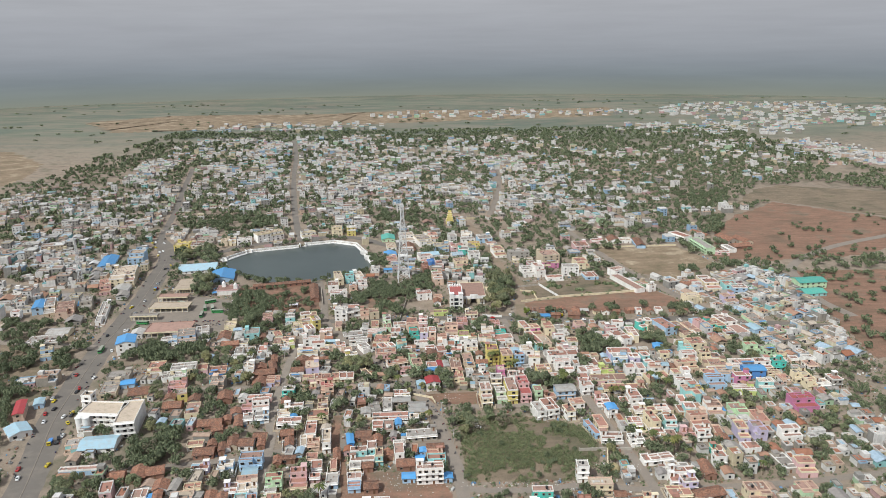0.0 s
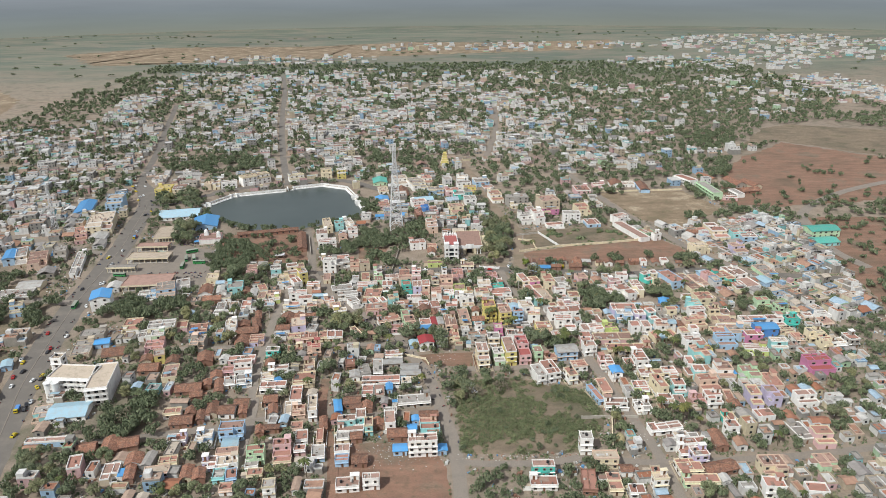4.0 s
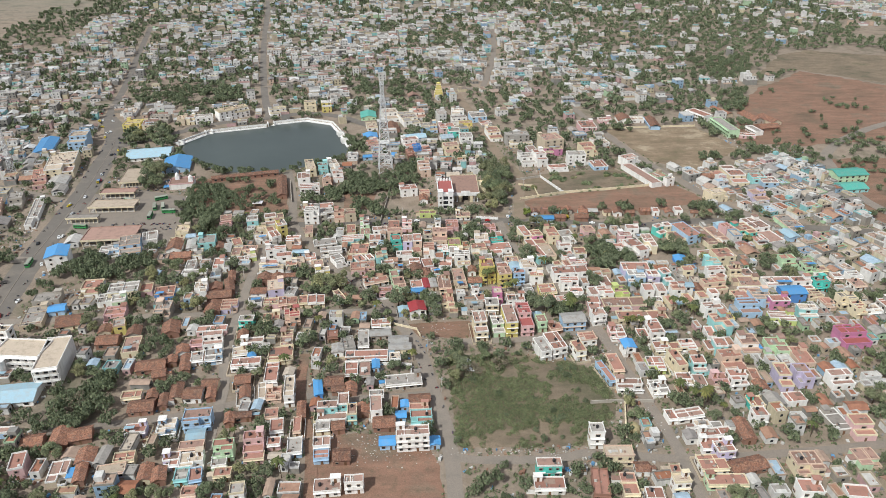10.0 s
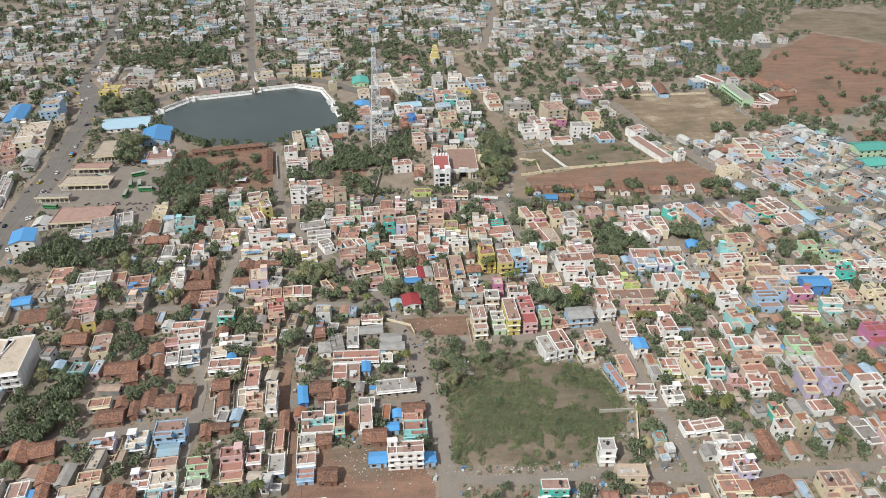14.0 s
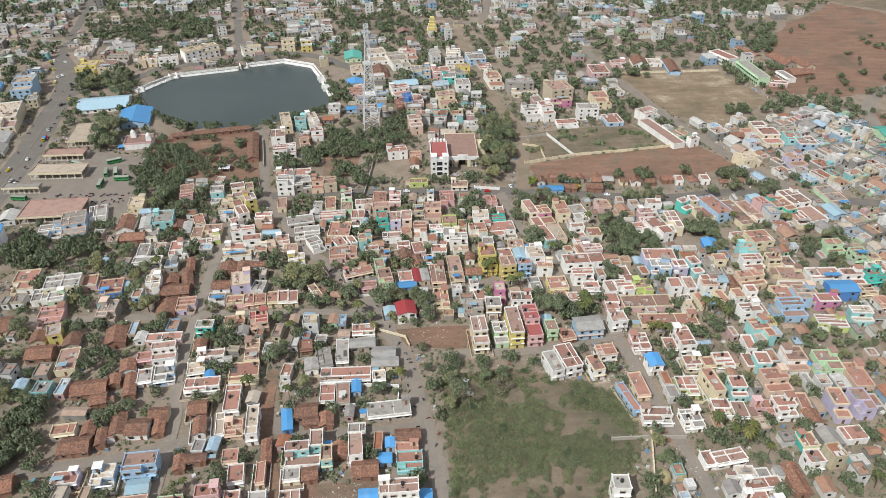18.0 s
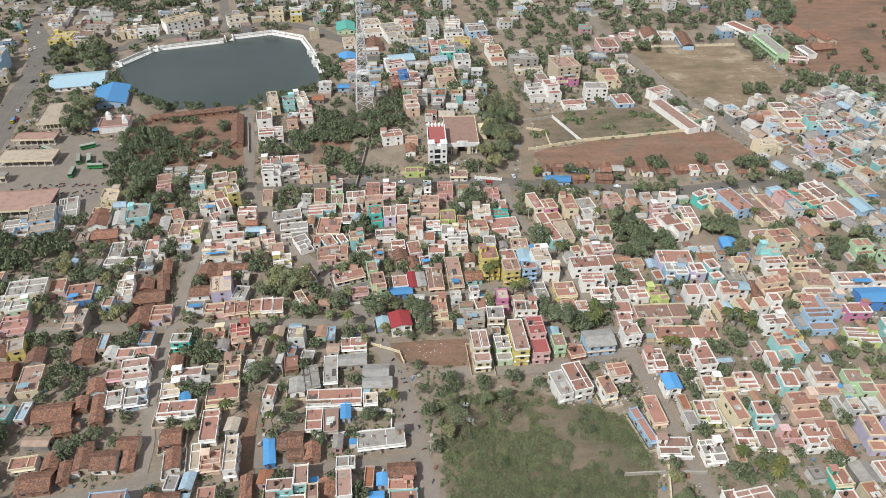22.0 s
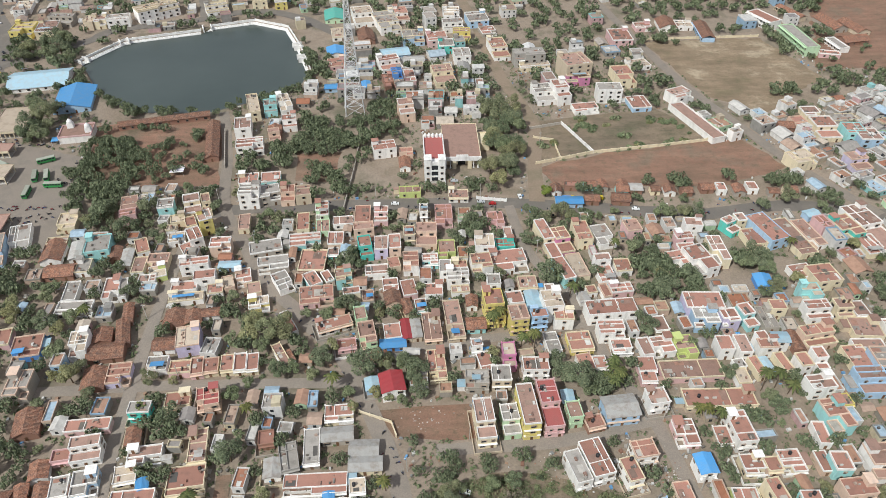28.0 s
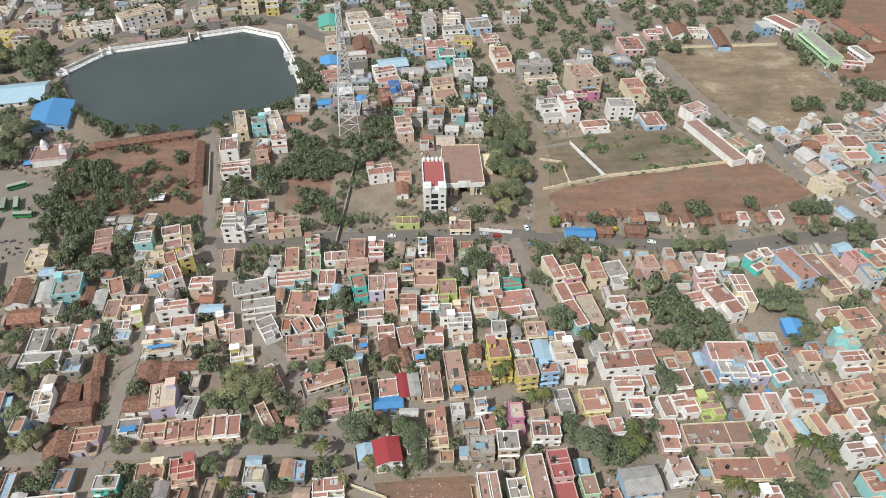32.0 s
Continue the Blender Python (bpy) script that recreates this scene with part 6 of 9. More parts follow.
street_of(
    (-91.0, 361.6, 13.9, 7.1, 5, 1, "white", "rust"),
    (-89.5, 367.5, 3.5, 4.1, 14, 1, "sky", "bluesheet"),
    (-75.3, 368.6, 12.1, 10.6, 7, 1, "cream", "rust"),
    (-74.7, 382.2, 6.1, 13.5, 8, 1, "cream", "terra"),
    (-51.4, 384.5, 5.4, 5.8, 8, 1, "brick", "rust"),
    (-47.4, 372.6, 5.6, 7.0, 5, 1, "white", "greysheet"),
    (-42.5, 376.8, 6.1, 10.9, 14, 1, "concrete", "grey"),
    (-35.1, 380.7, 5.5, 14.3, 5, 1, "grime", "grey"),
    (-32.3, 366.3, 21.0, 7.6, 2, 1, "brick", "rust"),
    (-26.7, 385.6, 10.7, 5.5, 4, 1, "grime", "greysheet"),
    (-18.3, 365.2, 5.4, 5.5, 5, 1, "white", "buff"),
    (-17.0, 379.8, 9.8, 6.0, 0, 1, "white", "greysheet"),
    (-16.1, 373.4, 11.0, 5.1, 2, 1, "cream", "greysheet"),
    (55.4, 368.9, 5.5, 12.3, 14, 2, "white", "grey"),
    (62.3, 372.1, 7.6, 14.1, 14, 2, "white", "rust"),
)
street_of(
    (73.2, 367.5, 5.2, 8.9, 13, 2, "white", "rust"),
    (79.1, 374.9, 8.1, 6.6, 9, 2, "white", "rust"),
    (96.6, 383.5, 7.5, 10.2, 2, 1, "pink", "rust"),
    (98.6, 369.0, 5.8, 7.2, 5, 2, "white", "bluesheet"),
    (109.3, 381.8, 5.2, 7.4, 1, 1, "beige", "rust"),
    (115.7, 383.2, 7.0, 12.9, 4, 2, "white", "rust"),
    (115.7, 370.0, 7.3, 7.3, 1, 1, "cream", "rust"),
    (122.5, 369.8, 5.1, 5.4, 3, 1, "peach", "rust"),
    (129.3, 370.9, 7.7, 8.6, 3, 1, "cream", "rust"),
    (140.5, 370.7, 4.2, 8.0, 2, 1, "peach", "rust"),
    (144.7, 381.9, 4.3, 9.3, -3, 1, "white", "rust"),
    (144.7, 368.7, 6.0, 7.0, -2, 2, "aqua", "rust"),
    (152.4, 388.3, 7.9, 12.3, 8, 2, "aqua", "rust"),
    (159.4, 369.4, 8.7, 12.0, 1, 2, "white", "terra"),
    (174.6, 370.1, 9.5, 11.8, -1, 1, "palegreen", "terra"),
)
street_of(
    (182.7, 361.0, 8.0, 13.6, 0, 1, "peach", "rust"),
    (-216.2, 406.5, 10.5, 19.4, 14, 1, "beige", "grey"),
    (-207.8, 414.3, 8.3, 7.2, 15, 1, "sky", "bluesheet"),
    (-195.0, 401.4, 11.9, 11.0, 13, 1, "cream", "clay"),
    (-174.6, 418.8, 7.1, 7.3, 14, 2, "palegreen", "grey"),
    (-173.3, 408.4, 11.0, 11.9, 10, 1, "pink", "rust"),
    (-172.2, 392.6, 6.1, 6.6, 12, 1, "beige", "clay"),
    (-164.8, 393.9, 5.9, 6.9, 20, 2, "yellow", "grey"),
    (-156.3, 390.6, 6.8, 7.8, 10, 1, "grime", "clay"),
    (-137.8, 392.9, 8.6, 11.1, 13, 1, "brick", "clay"),
    (-121.2, 412.9, 8.2, 9.6, 8, 1, "brick", "clay"),
    (-115.8, 391.6, 15.5, 5.0, 5, 1, "pink", "rust"),
    (-112.6, 415.2, 8.5, 9.7, 7, 1, "lavender", "rust"),
    (-99.3, 419.7, 7.8, 7.1, 5, 1, "white", "grey"),
    (-89.9, 417.6, 8.0, 6.1, 5, 1, "pink", "rust"),
)
street_of(
    (-86.8, 402.3, 9.0, 6.4, 7, 1, "cream", "rust"),
    (-83.6, 418.0, 4.7, 8.3, 10, 1, "pink", "rust"),
    (-78.4, 418.5, 5.7, 7.1, 8, 1, "cream", "rust"),
    (-75.0, 401.0, 8.0, 8.2, 11, 2, "peach", "crimson"),
    (-72.3, 419.3, 4.8, 8.1, 7, 1, "cream", "rust"),
    (-67.3, 419.6, 4.6, 8.6, 7, 1, "cream", "rust"),
    (-62.5, 419.7, 4.4, 8.4, 7, 1, "cream", "rust"),
    (-26.9, 394.9, 10.2, 6.8, 4, 1, "cream", "rust"),
    (9.1, 416.8, 6.8, 14.6, 5, 1, "cream", "rust"),
    (28.1, 417.5, 5.4, 9.6, 12, 1, "peach", "rust"),
    (37.4, 419.6, 5.0, 10.0, 2, 2, "hotpink", "buff"),
    (47.0, 413.7, 9.8, 6.4, 0, 2, "white", "rust"),
    (67.2, 416.5, 5.8, 8.1, 10, 1, "white", "rust"),
    (72.7, 416.2, 5.1, 6.1, 5, 1, "pink", "rust"),
    (89.5, 397.0, 7.4, 6.9, 8, 2, "white", "terra"),
)
street_of(
    (89.9, 408.6, 6.0, 4.7, -1, 1, "pink", "rust"),
    (90.6, 415.1, 7.1, 7.0, 0, 1, "pink", "rust"),
    (107.2, 412.1, 23.6, 8.7, 2, 1, "pink", "terra"),
    (113.5, 398.1, 26.5, 8.0, 0, 1, "beige", "rust"),
    (125.8, 408.2, 5.0, 7.2, 2, 1, "white", "buff"),
    (127.0, 414.5, 4.5, 4.2, 9, 1, "white", "grey"),
    (133.6, 412.9, 3.8, 10.0, 8, 1, "cream", "rust"),
    (137.7, 413.1, 3.2, 8.2, 10, 1, "palegreen", "palesheet"),
    (144.5, 414.7, 4.0, 9.4, 10, 1, "cream", "rust"),
    (151.0, 413.2, 4.8, 6.5, 7, 2, "white", "rust"),
    (152.6, 402.2, 9.8, 6.5, 6, 2, "white", "terra"),
    (153.7, 409.7, 5.7, 3.2, -2, 1, "sky", "bluesheet"),
    (158.5, 414.8, 4.8, 8.7, 4, 2, "white", "rust"),
    (173.7, 403.9, 11.3, 10.7, 2, 2, "sky", "terra"),
    (175.0, 416.8, 8.9, 11.3, 4, 1, "cream", "rust"),
)
street_of(
    (183.9, 413.8, 10.2, 10.2, -1, 2, "sky", "grey"),
    (188.4, 395.2, 13.1, 8.3, -5, 1, "lime", "terra"),
    (192.8, 409.5, 10.2, 6.0, 0, 2, "hotpink", "rust"),
    (203.6, 398.6, 9.5, 7.7, -5, 2, "aqua", "buff"),
    (203.9, 417.9, 13.3, 9.0, 2, 2, "blue", "bluesheet"),
    (-218.4, 425.7, 14.3, 9.5, 9, 1, "grime", "grey"),
    (-198.2, 436.3, 11.0, 16.4, 9, 1, "white", "rust"),
    (-184.9, 423.6, 7.5, 9.6, 13, 1, "white", "grey"),
    (-176.6, 430.6, 16.3, 10.2, 12, 2, "cream", "grey"),
    (-165.5, 434.5, 7.0, 9.1, 12, 1, "pink", "rust"),
    (-153.5, 429.8, 11.2, 11.5, 11, 1, "blue", "rust"),
    (-132.2, 429.2, 7.0, 11.3, 10, 2, "white", "buff"),
    (-125.6, 434.9, 6.9, 7.4, 12, 1, "brick", "clay"),
    (-121.4, 426.9, 13.5, 8.2, 7, 1, "brick", "clay"),
    (-119.6, 448.1, 3.6, 10.8, 13, 1, "brick", "clay"),
)
street_of(
    (-118.2, 437.1, 4.8, 13.9, 17, 1, "brick", "clay"),
    (-99.5, 430.2, 8.3, 6.5, 5, 1, "white", "clay"),
    (-99.1, 444.5, 8.2, 8.2, 3, 1, "brick", "clay"),
    (-91.7, 444.6, 6.8, 7.5, 7, 1, "brick", "clay"),
    (-89.8, 431.1, 9.1, 10.9, 11, 2, "lavender", "buff"),
    (-85.0, 447.6, 6.7, 4.2, 7, 1, "white", "clay"),
    (-57.7, 421.2, 5.3, 3.6, 6, 1, "aqua", "palesheet"),
    (-52.2, 423.4, 3.6, 11.7, 30, 1, "white", "terra"),
    (-51.6, 440.9, 3.2, 13.1, 29, 1, "white", "rust"),
    (-32.8, 439.7, 14.4, 5.5, 20, 1, "white", "rust"),
    (-26.7, 428.1, 7.5, 4.8, 9, 1, "pink", "rust"),
    (-22.0, 442.4, 4.7, 7.4, 12, 2, "palegreen", "terra"),
    (-18.6, 431.5, 6.5, 11.2, 12, 2, "palegreen", "terra"),
    (-8.7, 434.9, 6.8, 7.9, 8, 1, "white", "rust"),
    (-8.3, 428.4, 10.0, 4.3, 4, 1, "blue", "bluesheet"),
)
street_of(
    (-3.0, 436.1, 3.6, 10.6, 8, 1, "beige", "redsheet"),
    (-2.9, 449.2, 3.7, 8.2, 17, 1, "cream", "clay"),
    (0.9, 436.4, 3.8, 10.2, 8, 1, "beige", "greysheet"),
    (3.0, 449.6, 4.9, 7.1, 9, 1, "aqua", "rust"),
    (7.5, 437.2, 7.3, 15.2, 5, 1, "beige", "terra"),
    (16.6, 441.3, 6.9, 21.3, 6, 1, "beige", "terra"),
    (25.0, 424.9, 4.2, 3.9, 7, 2, "white", "terra"),
    (25.6, 438.4, 7.7, 6.1, 3, 1, "aqua", "clay"),
    (33.4, 445.2, 8.0, 13.5, 5, 3, "yellow", "rust"),
    (42.8, 438.0, 7.5, 8.0, 7, 3, "yellow", "terra"),
    (50.4, 449.1, 5.6, 9.9, 4, 2, "sky", "palesheet"),
    (51.2, 438.1, 6.9, 4.5, 6, 3, "sky", "rust"),
    (55.6, 427.3, 5.6, 10.2, 7, 1, "white", "grey"),
    (57.7, 445.9, 8.1, 9.9, 7, 3, "white", "buff"),
    (62.0, 439.4, 7.9, 5.5, -3, 2, "white", "rust"),
)
street_of(
    (66.9, 427.7, 9.5, 9.6, 5, 1, "yellow", "rust"),
    (80.2, 432.3, 10.7, 7.2, 1, 2, "white", "rust"),
    (82.5, 443.7, 20.9, 8.3, 5, 2, "white", "rust"),
    (83.0, 424.6, 8.0, 6.7, 1, 1, "white", "rust"),
    (92.6, 424.0, 4.8, 9.0, 7, 1, "white", "terra"),
    (99.6, 424.8, 8.3, 8.7, 7, 1, "white", "rust"),
    (108.5, 424.4, 7.8, 10.1, 7, 1, "lime", "terra"),
    (120.6, 437.8, 9.8, 8.6, -1, 2, "sky", "grey"),
    (122.3, 446.7, 15.9, 9.4, -2, 2, "lavender", "rust"),
    (123.4, 422.7, 6.0, 7.4, 0, 2, "white", "rust"),
    (130.3, 422.0, 5.1, 9.3, 1, 2, "white", "terra"),
    (130.4, 437.6, 6.8, 7.0, 5, 2, "lavender", "rust"),
    (139.1, 439.2, 5.3, 10.7, 13, 2, "aqua", "rust"),
    (139.7, 426.3, 4.4, 4.4, 10, 2, "white", "rust"),
    (140.2, 421.8, 7.6, 4.6, 1, 2, "white", "rust"),
)
street_of(
    (146.8, 425.3, 6.1, 5.1, -3, 2, "white", "palesheet"),
    (147.5, 439.2, 6.1, 12.3, 1, 1, "grime", "grey"),
    (152.4, 434.9, 7.4, 5.2, 6, 2, "cream", "terra"),
    (152.9, 443.5, 6.4, 5.6, 0, 2, "cream", "rust"),
    (153.8, 425.9, 4.4, 10.0, 2, 1, "brick", "clay"),
    (163.2, 427.3, 13.4, 8.7, 10, 2, "peach", "rust"),
    (169.4, 441.6, 10.6, 8.2, 4, 2, "white", "rust"),
    (182.5, 423.6, 12.5, 4.7, -1, 1, "white", "terra"),
    (186.0, 432.7, 12.0, 10.5, -5, 1, "cream", "terra"),
    (202.6, 431.9, 16.5, 9.7, 1, 1, "white", "terra"),
    (214.5, 427.5, 10.8, 9.5, 2, 2, "white", "rust"),
    (-286.0, 460.0, 8.0, 11.2, 21, 2, "sky", "grey"),
    (-232.7, 470.2, 12.7, 15.5, 18, 3, "white", "bluesheet"),
    (-158.3, 475.3, 12.3, 7.8, 6, 1, "brick", "clay"),
    (-149.0, 478.3, 6.2, 8.9, 7, 1, "white", "grey"),
)
street_of(
    (-148.1, 461.5, 5.7, 11.8, 8, 1, "white", "grey"),
    (-143.3, 461.4, 4.6, 10.9, 13, 1, "white", "rust"),
    (-143.0, 451.5, 14.6, 7.1, 4, 1, "grime", "grey"),
    (-131.4, 463.1, 6.3, 13.1, 8, 1, "white", "rust"),
    (-126.5, 463.3, 3.2, 12.3, 12, 1, "white", "grey"),
    (-124.3, 478.6, 5.6, 10.5, 5, 1, "white", "terra"),
    (-117.8, 469.0, 7.3, 4.7, 6, 1, "white", "terra"),
    (-114.6, 473.6, 7.2, 7.7, 18, 1, "lime", "buff"),
    (-100.1, 463.6, 10.9, 5.8, 6, 1, "white", "rust"),
    (-98.5, 476.6, 12.5, 5.2, 10, 2, "white", "rust"),
    (-97.8, 457.0, 14.3, 4.7, 8, 1, "white", "buff"),
    (-91.8, 467.7, 9.2, 5.8, 9, 2, "white", "rust"),
    (-86.4, 461.8, 6.7, 5.8, 8, 1, "white", "rust"),
    (-83.6, 478.0, 9.2, 3.9, 3, 1, "sky", "palesheet"),
    (-81.5, 465.6, 4.6, 7.9, 20, 1, "peach", "buff"),
)
street_of(
    (-75.8, 469.9, 6.6, 9.1, 14, 1, "peach", "rust"),
    (-69.7, 461.9, 5.7, 7.2, 14, 1, "peach", "terra"),
    (-66.0, 452.7, 8.5, 7.0, 11, 1, "yellow", "buff"),
    (-64.0, 478.6, 13.7, 8.8, 10, 1, "grime", "grey"),
    (-57.9, 466.3, 6.9, 12.0, 29, 1, "white", "grey"),
    (-46.1, 479.6, 11.8, 14.3, -2, 1, "brick", "rust"),
    (-45.0, 467.2, 6.0, 9.1, 30, 1, "aqua", "rust"),
    (-42.1, 457.2, 14.5, 10.7, 7, 1, "pink", "rust"),
    (-38.5, 468.6, 3.7, 7.5, 28, 1, "peach", "rust"),
    (-31.0, 466.7, 7.1, 6.9, 12, 2, "aqua", "terra"),
    (-26.7, 456.0, 7.2, 3.9, 11, 2, "cream", "rust"),
    (-19.7, 455.9, 4.8, 6.5, 7, 1, "grime", "terra"),
    (-16.8, 472.3, 10.3, 6.5, 5, 1, "white", "terra"),
    (-16.5, 468.7, 10.2, 5.7, 4, 1, "white", "terra"),
    (-10.3, 462.7, 6.7, 7.7, 6, 1, "white", "rust"),
)
street_of(
    (-9.3, 477.6, 5.2, 7.2, 13, 1, "beige", "rust"),
    (-9.2, 454.6, 6.7, 7.4, 11, 1, "peach", "clay"),
    (-2.3, 460.7, 6.2, 9.7, 12, 1, "pink", "rust"),
    (-1.5, 476.3, 6.9, 9.9, 2, 2, "white", "rust"),
    (8.6, 459.1, 7.8, 7.2, 1, 1, "white", "rust"),
    (13.9, 471.2, 5.0, 8.0, 0, 2, "white", "grey"),
    (19.3, 465.8, 9.8, 7.7, 3, 2, "white", "grey"),
    (20.2, 459.1, 7.9, 4.2, 4, 1, "white", "terra"),
    (20.6, 474.1, 6.8, 7.8, 3, 1, "cream", "rust"),
    (24.7, 451.6, 4.4, 6.3, 0, 1, "white", "clay"),
    (30.3, 474.4, 9.1, 9.5, 7, 2, "white", "rust"),
    (42.7, 450.3, 7.0, 7.2, 8, 2, "palegreen", "rust"),
    (43.2, 478.3, 16.3, 13.8, 8, 1, "white", "rust"),
    (66.8, 469.1, 5.4, 14.7, 16, 2, "aqua", "rust"),
    (73.1, 453.1, 4.4, 5.3, 11, 1, "white", "greysheet"),
)
street_of(
    (74.1, 473.9, 6.7, 15.5, 10, 1, "cream", "buff"),
    (77.3, 457.7, 4.3, 4.6, 10, 1, "white", "rust"),
    (83.2, 456.7, 3.6, 8.1, 10, 1, "white", "rust"),
    (85.2, 475.4, 7.2, 4.6, 5, 2, "white", "terra"),
    (85.6, 468.3, 7.4, 11.6, 8, 1, "white", "rust"),
    (90.4, 458.2, 9.9, 5.5, 7, 1, "pink", "rust"),
    (94.4, 473.2, 7.3, 8.1, 3, 1, "white", "rust"),
    (121.1, 477.7, 8.5, 9.6, 13, 1, "white", "rust"),
    (130.3, 475.1, 9.8, 16.7, 15, 2, "white", "rust"),
    (154.9, 462.0, 7.0, 7.8, -3, 1, "blue", "bluesheet"),
    (170.8, 452.2, 8.2, 7.9, 1, 2, "aqua", "buff"),
    (174.5, 467.7, 9.9, 8.6, 10, 1, "white", "rust"),
    (181.5, 462.9, 11.9, 11.3, 8, 2, "cream", "rust"),
    (218.5, 454.9, 9.1, 8.7, 5, 2, "palegreen", "rust"),
    (-302.1, 486.2, 22.9, 15.3, 10, 1, "grime", "grey"),
)
street_of(
    (-299.6, 503.4, 16.3, 12.6, 6, 1, "cream", "greysheet"),
    (-223.3, 506.9, 26.0, 26.6, 11, 1, "pink", "rust"),
    (-207.0, 483.3, 11.4, 11.1, 13, 1, "sky", "grey"),
    (-195.0, 487.7, 12.5, 20.1, 18, 2, "sky", "grey"),
    (-186.8, 499.3, 9.4, 19.9, 18, 1, "white", "grey"),
    (-167.7, 496.6, 9.3, 4.8, 9, 1, "palegreen", "terra"),
    (-166.7, 488.8, 9.1, 14.0, 8, 1, "white", "clay"),
    (-156.6, 489.6, 4.9, 12.4, 12, 1, "white", "greysheet"),
    (-145.9, 490.4, 10.7, 12.1, 11, 2, "aqua", "grey"),
    (-139.7, 494.6, 6.5, 7.5, 12, 1, "peach", "rust"),
    (-137.8, 486.9, 5.6, 7.9, 14, 1, "brick", "clay"),
    (-131.4, 483.7, 4.5, 11.8, 7, 1, "grime", "greysheet"),
    (-127.2, 492.2, 5.7, 10.5, 24, 1, "white", "rust"),
    (-116.6, 481.2, 9.4, 9.8, 4, 1, "cream", "terra"),
    (-112.7, 498.0, 7.5, 7.4, 12, 1, "white", "buff"),
)
street_of(
    (-109.1, 509.9, 4.9, 7.9, 24, 1, "peach", "rust"),
    (-105.6, 490.1, 5.8, 7.2, 31, 1, "grime", "rust"),
    (-103.3, 496.4, 6.1, 9.9, 28, 2, "white", "rust"),
    (-100.6, 506.8, 6.2, 7.8, 25, 3, "yellow", "terra"),
    (-89.7, 489.9, 9.2, 6.9, 3, 2, "peach", "rust"),
    (-89.1, 482.5, 12.0, 7.4, 6, 2, "peach", "terra"),
    (-82.9, 509.5, 5.2, 11.8, 7, 1, "cream", "terra"),
    (-69.4, 490.4, 14.8, 8.5, 14, 1, "grime", "grey"),
    (-54.3, 508.9, 5.9, 13.3, 6, 1, "cream", "rust"),
    (-51.7, 495.0, 14.6, 8.8, 7, 1, "aqua", "rust"),
    (-44.3, 505.2, 6.4, 9.6, 6, 1, "palegreen", "terra"),
    (-40.3, 482.5, 6.2, 9.7, 15, 2, "white", "rust"),
    (-37.2, 495.4, 7.3, 9.0, 2, 1, "peach", "rust"),
    (-34.9, 509.5, 9.8, 6.2, 5, 1, "white", "terra"),
    (-24.3, 501.0, 9.6, 5.6, 9, 2, "peach", "terra"),
)
street_of(
    (-22.7, 487.5, 5.9, 11.1, 12, 2, "teal", "rust"),
    (-15.4, 488.0, 6.2, 9.4, 3, 2, "lavender", "terra"),
    (-9.1, 489.1, 5.5, 9.9, 4, 2, "peach", "rust"),
    (5.7, 495.9, 9.7, 13.4, 0, 2, "peach", "terra"),
    (15.1, 486.6, 7.9, 12.2, 2, 1, "lime", "terra"),
    (32.7, 488.4, 8.9, 9.1, 0, 2, "white", "buff"),
    (39.9, 509.6, 7.6, 9.7, 4, 1, "pink", "rust"),
    (42.6, 490.3, 8.7, 6.3, 3, 1, "teal", "rust"),
    (62.9, 491.2, 5.2, 25.9, 13, 2, "cream", "rust"),
    (69.7, 490.3, 7.1, 15.3, 13, 2, "hotpink", "rust"),
    (79.7, 495.3, 7.3, 14.1, 6, 2, "cream", "rust"),
    (90.1, 495.6, 8.7, 14.8, 12, 1, "white", "grey"),
    (104.5, 498.9, 7.3, 8.4, 9, 2, "pink", "terra"),
    (127.2, 488.3, 8.3, 9.8, 5, 2, "pink", "rust"),
    (134.5, 500.5, 8.3, 6.1, -4, 2, "white", "terra"),
)
street_of(
    (140.4, 481.5, 6.6, 17.0, 1, 2, "cream", "terra"),
    (153.2, 500.2, 6.1, 8.6, 28, 2, "teal", "rust"),
    (158.9, 504.3, 4.7, 5.7, 8, 2, "cream", "terra"),
    (161.9, 490.3, 8.8, 15.8, 6, 1, "cream", "rust"),
    (169.3, 496.6, 10.2, 20.6, 17, 2, "sky", "rust"),
    (180.9, 492.6, 9.0, 26.9, 11, 1, "cream", "terra"),
    (189.7, 495.2, 7.1, 19.5, 11, 1, "white", "terra"),
    (197.7, 499.6, 6.2, 8.7, 13, 2, "pink", "rust"),
    (200.3, 494.6, 6.4, 7.2, 6, 1, "sky", "palesheet"),
    (208.3, 497.2, 10.5, 14.8, 15, 2, "teal", "rust"),
    (215.0, 485.7, 9.2, 13.8, 6, 1, "cream", "rust"),
    (220.8, 497.2, 12.3, 31.4, 14, 2, "white", "terra"),
    (238.5, 493.8, 8.5, 11.7, 11, 1, "sky", "palesheet"),
    (-168.8, 511.7, 9.0, 12.5, 8, 1, "cream", "buff"),
    (-141.6, 522.2, 7.7, 10.9, 16, 2, "pink", "terra"),
)
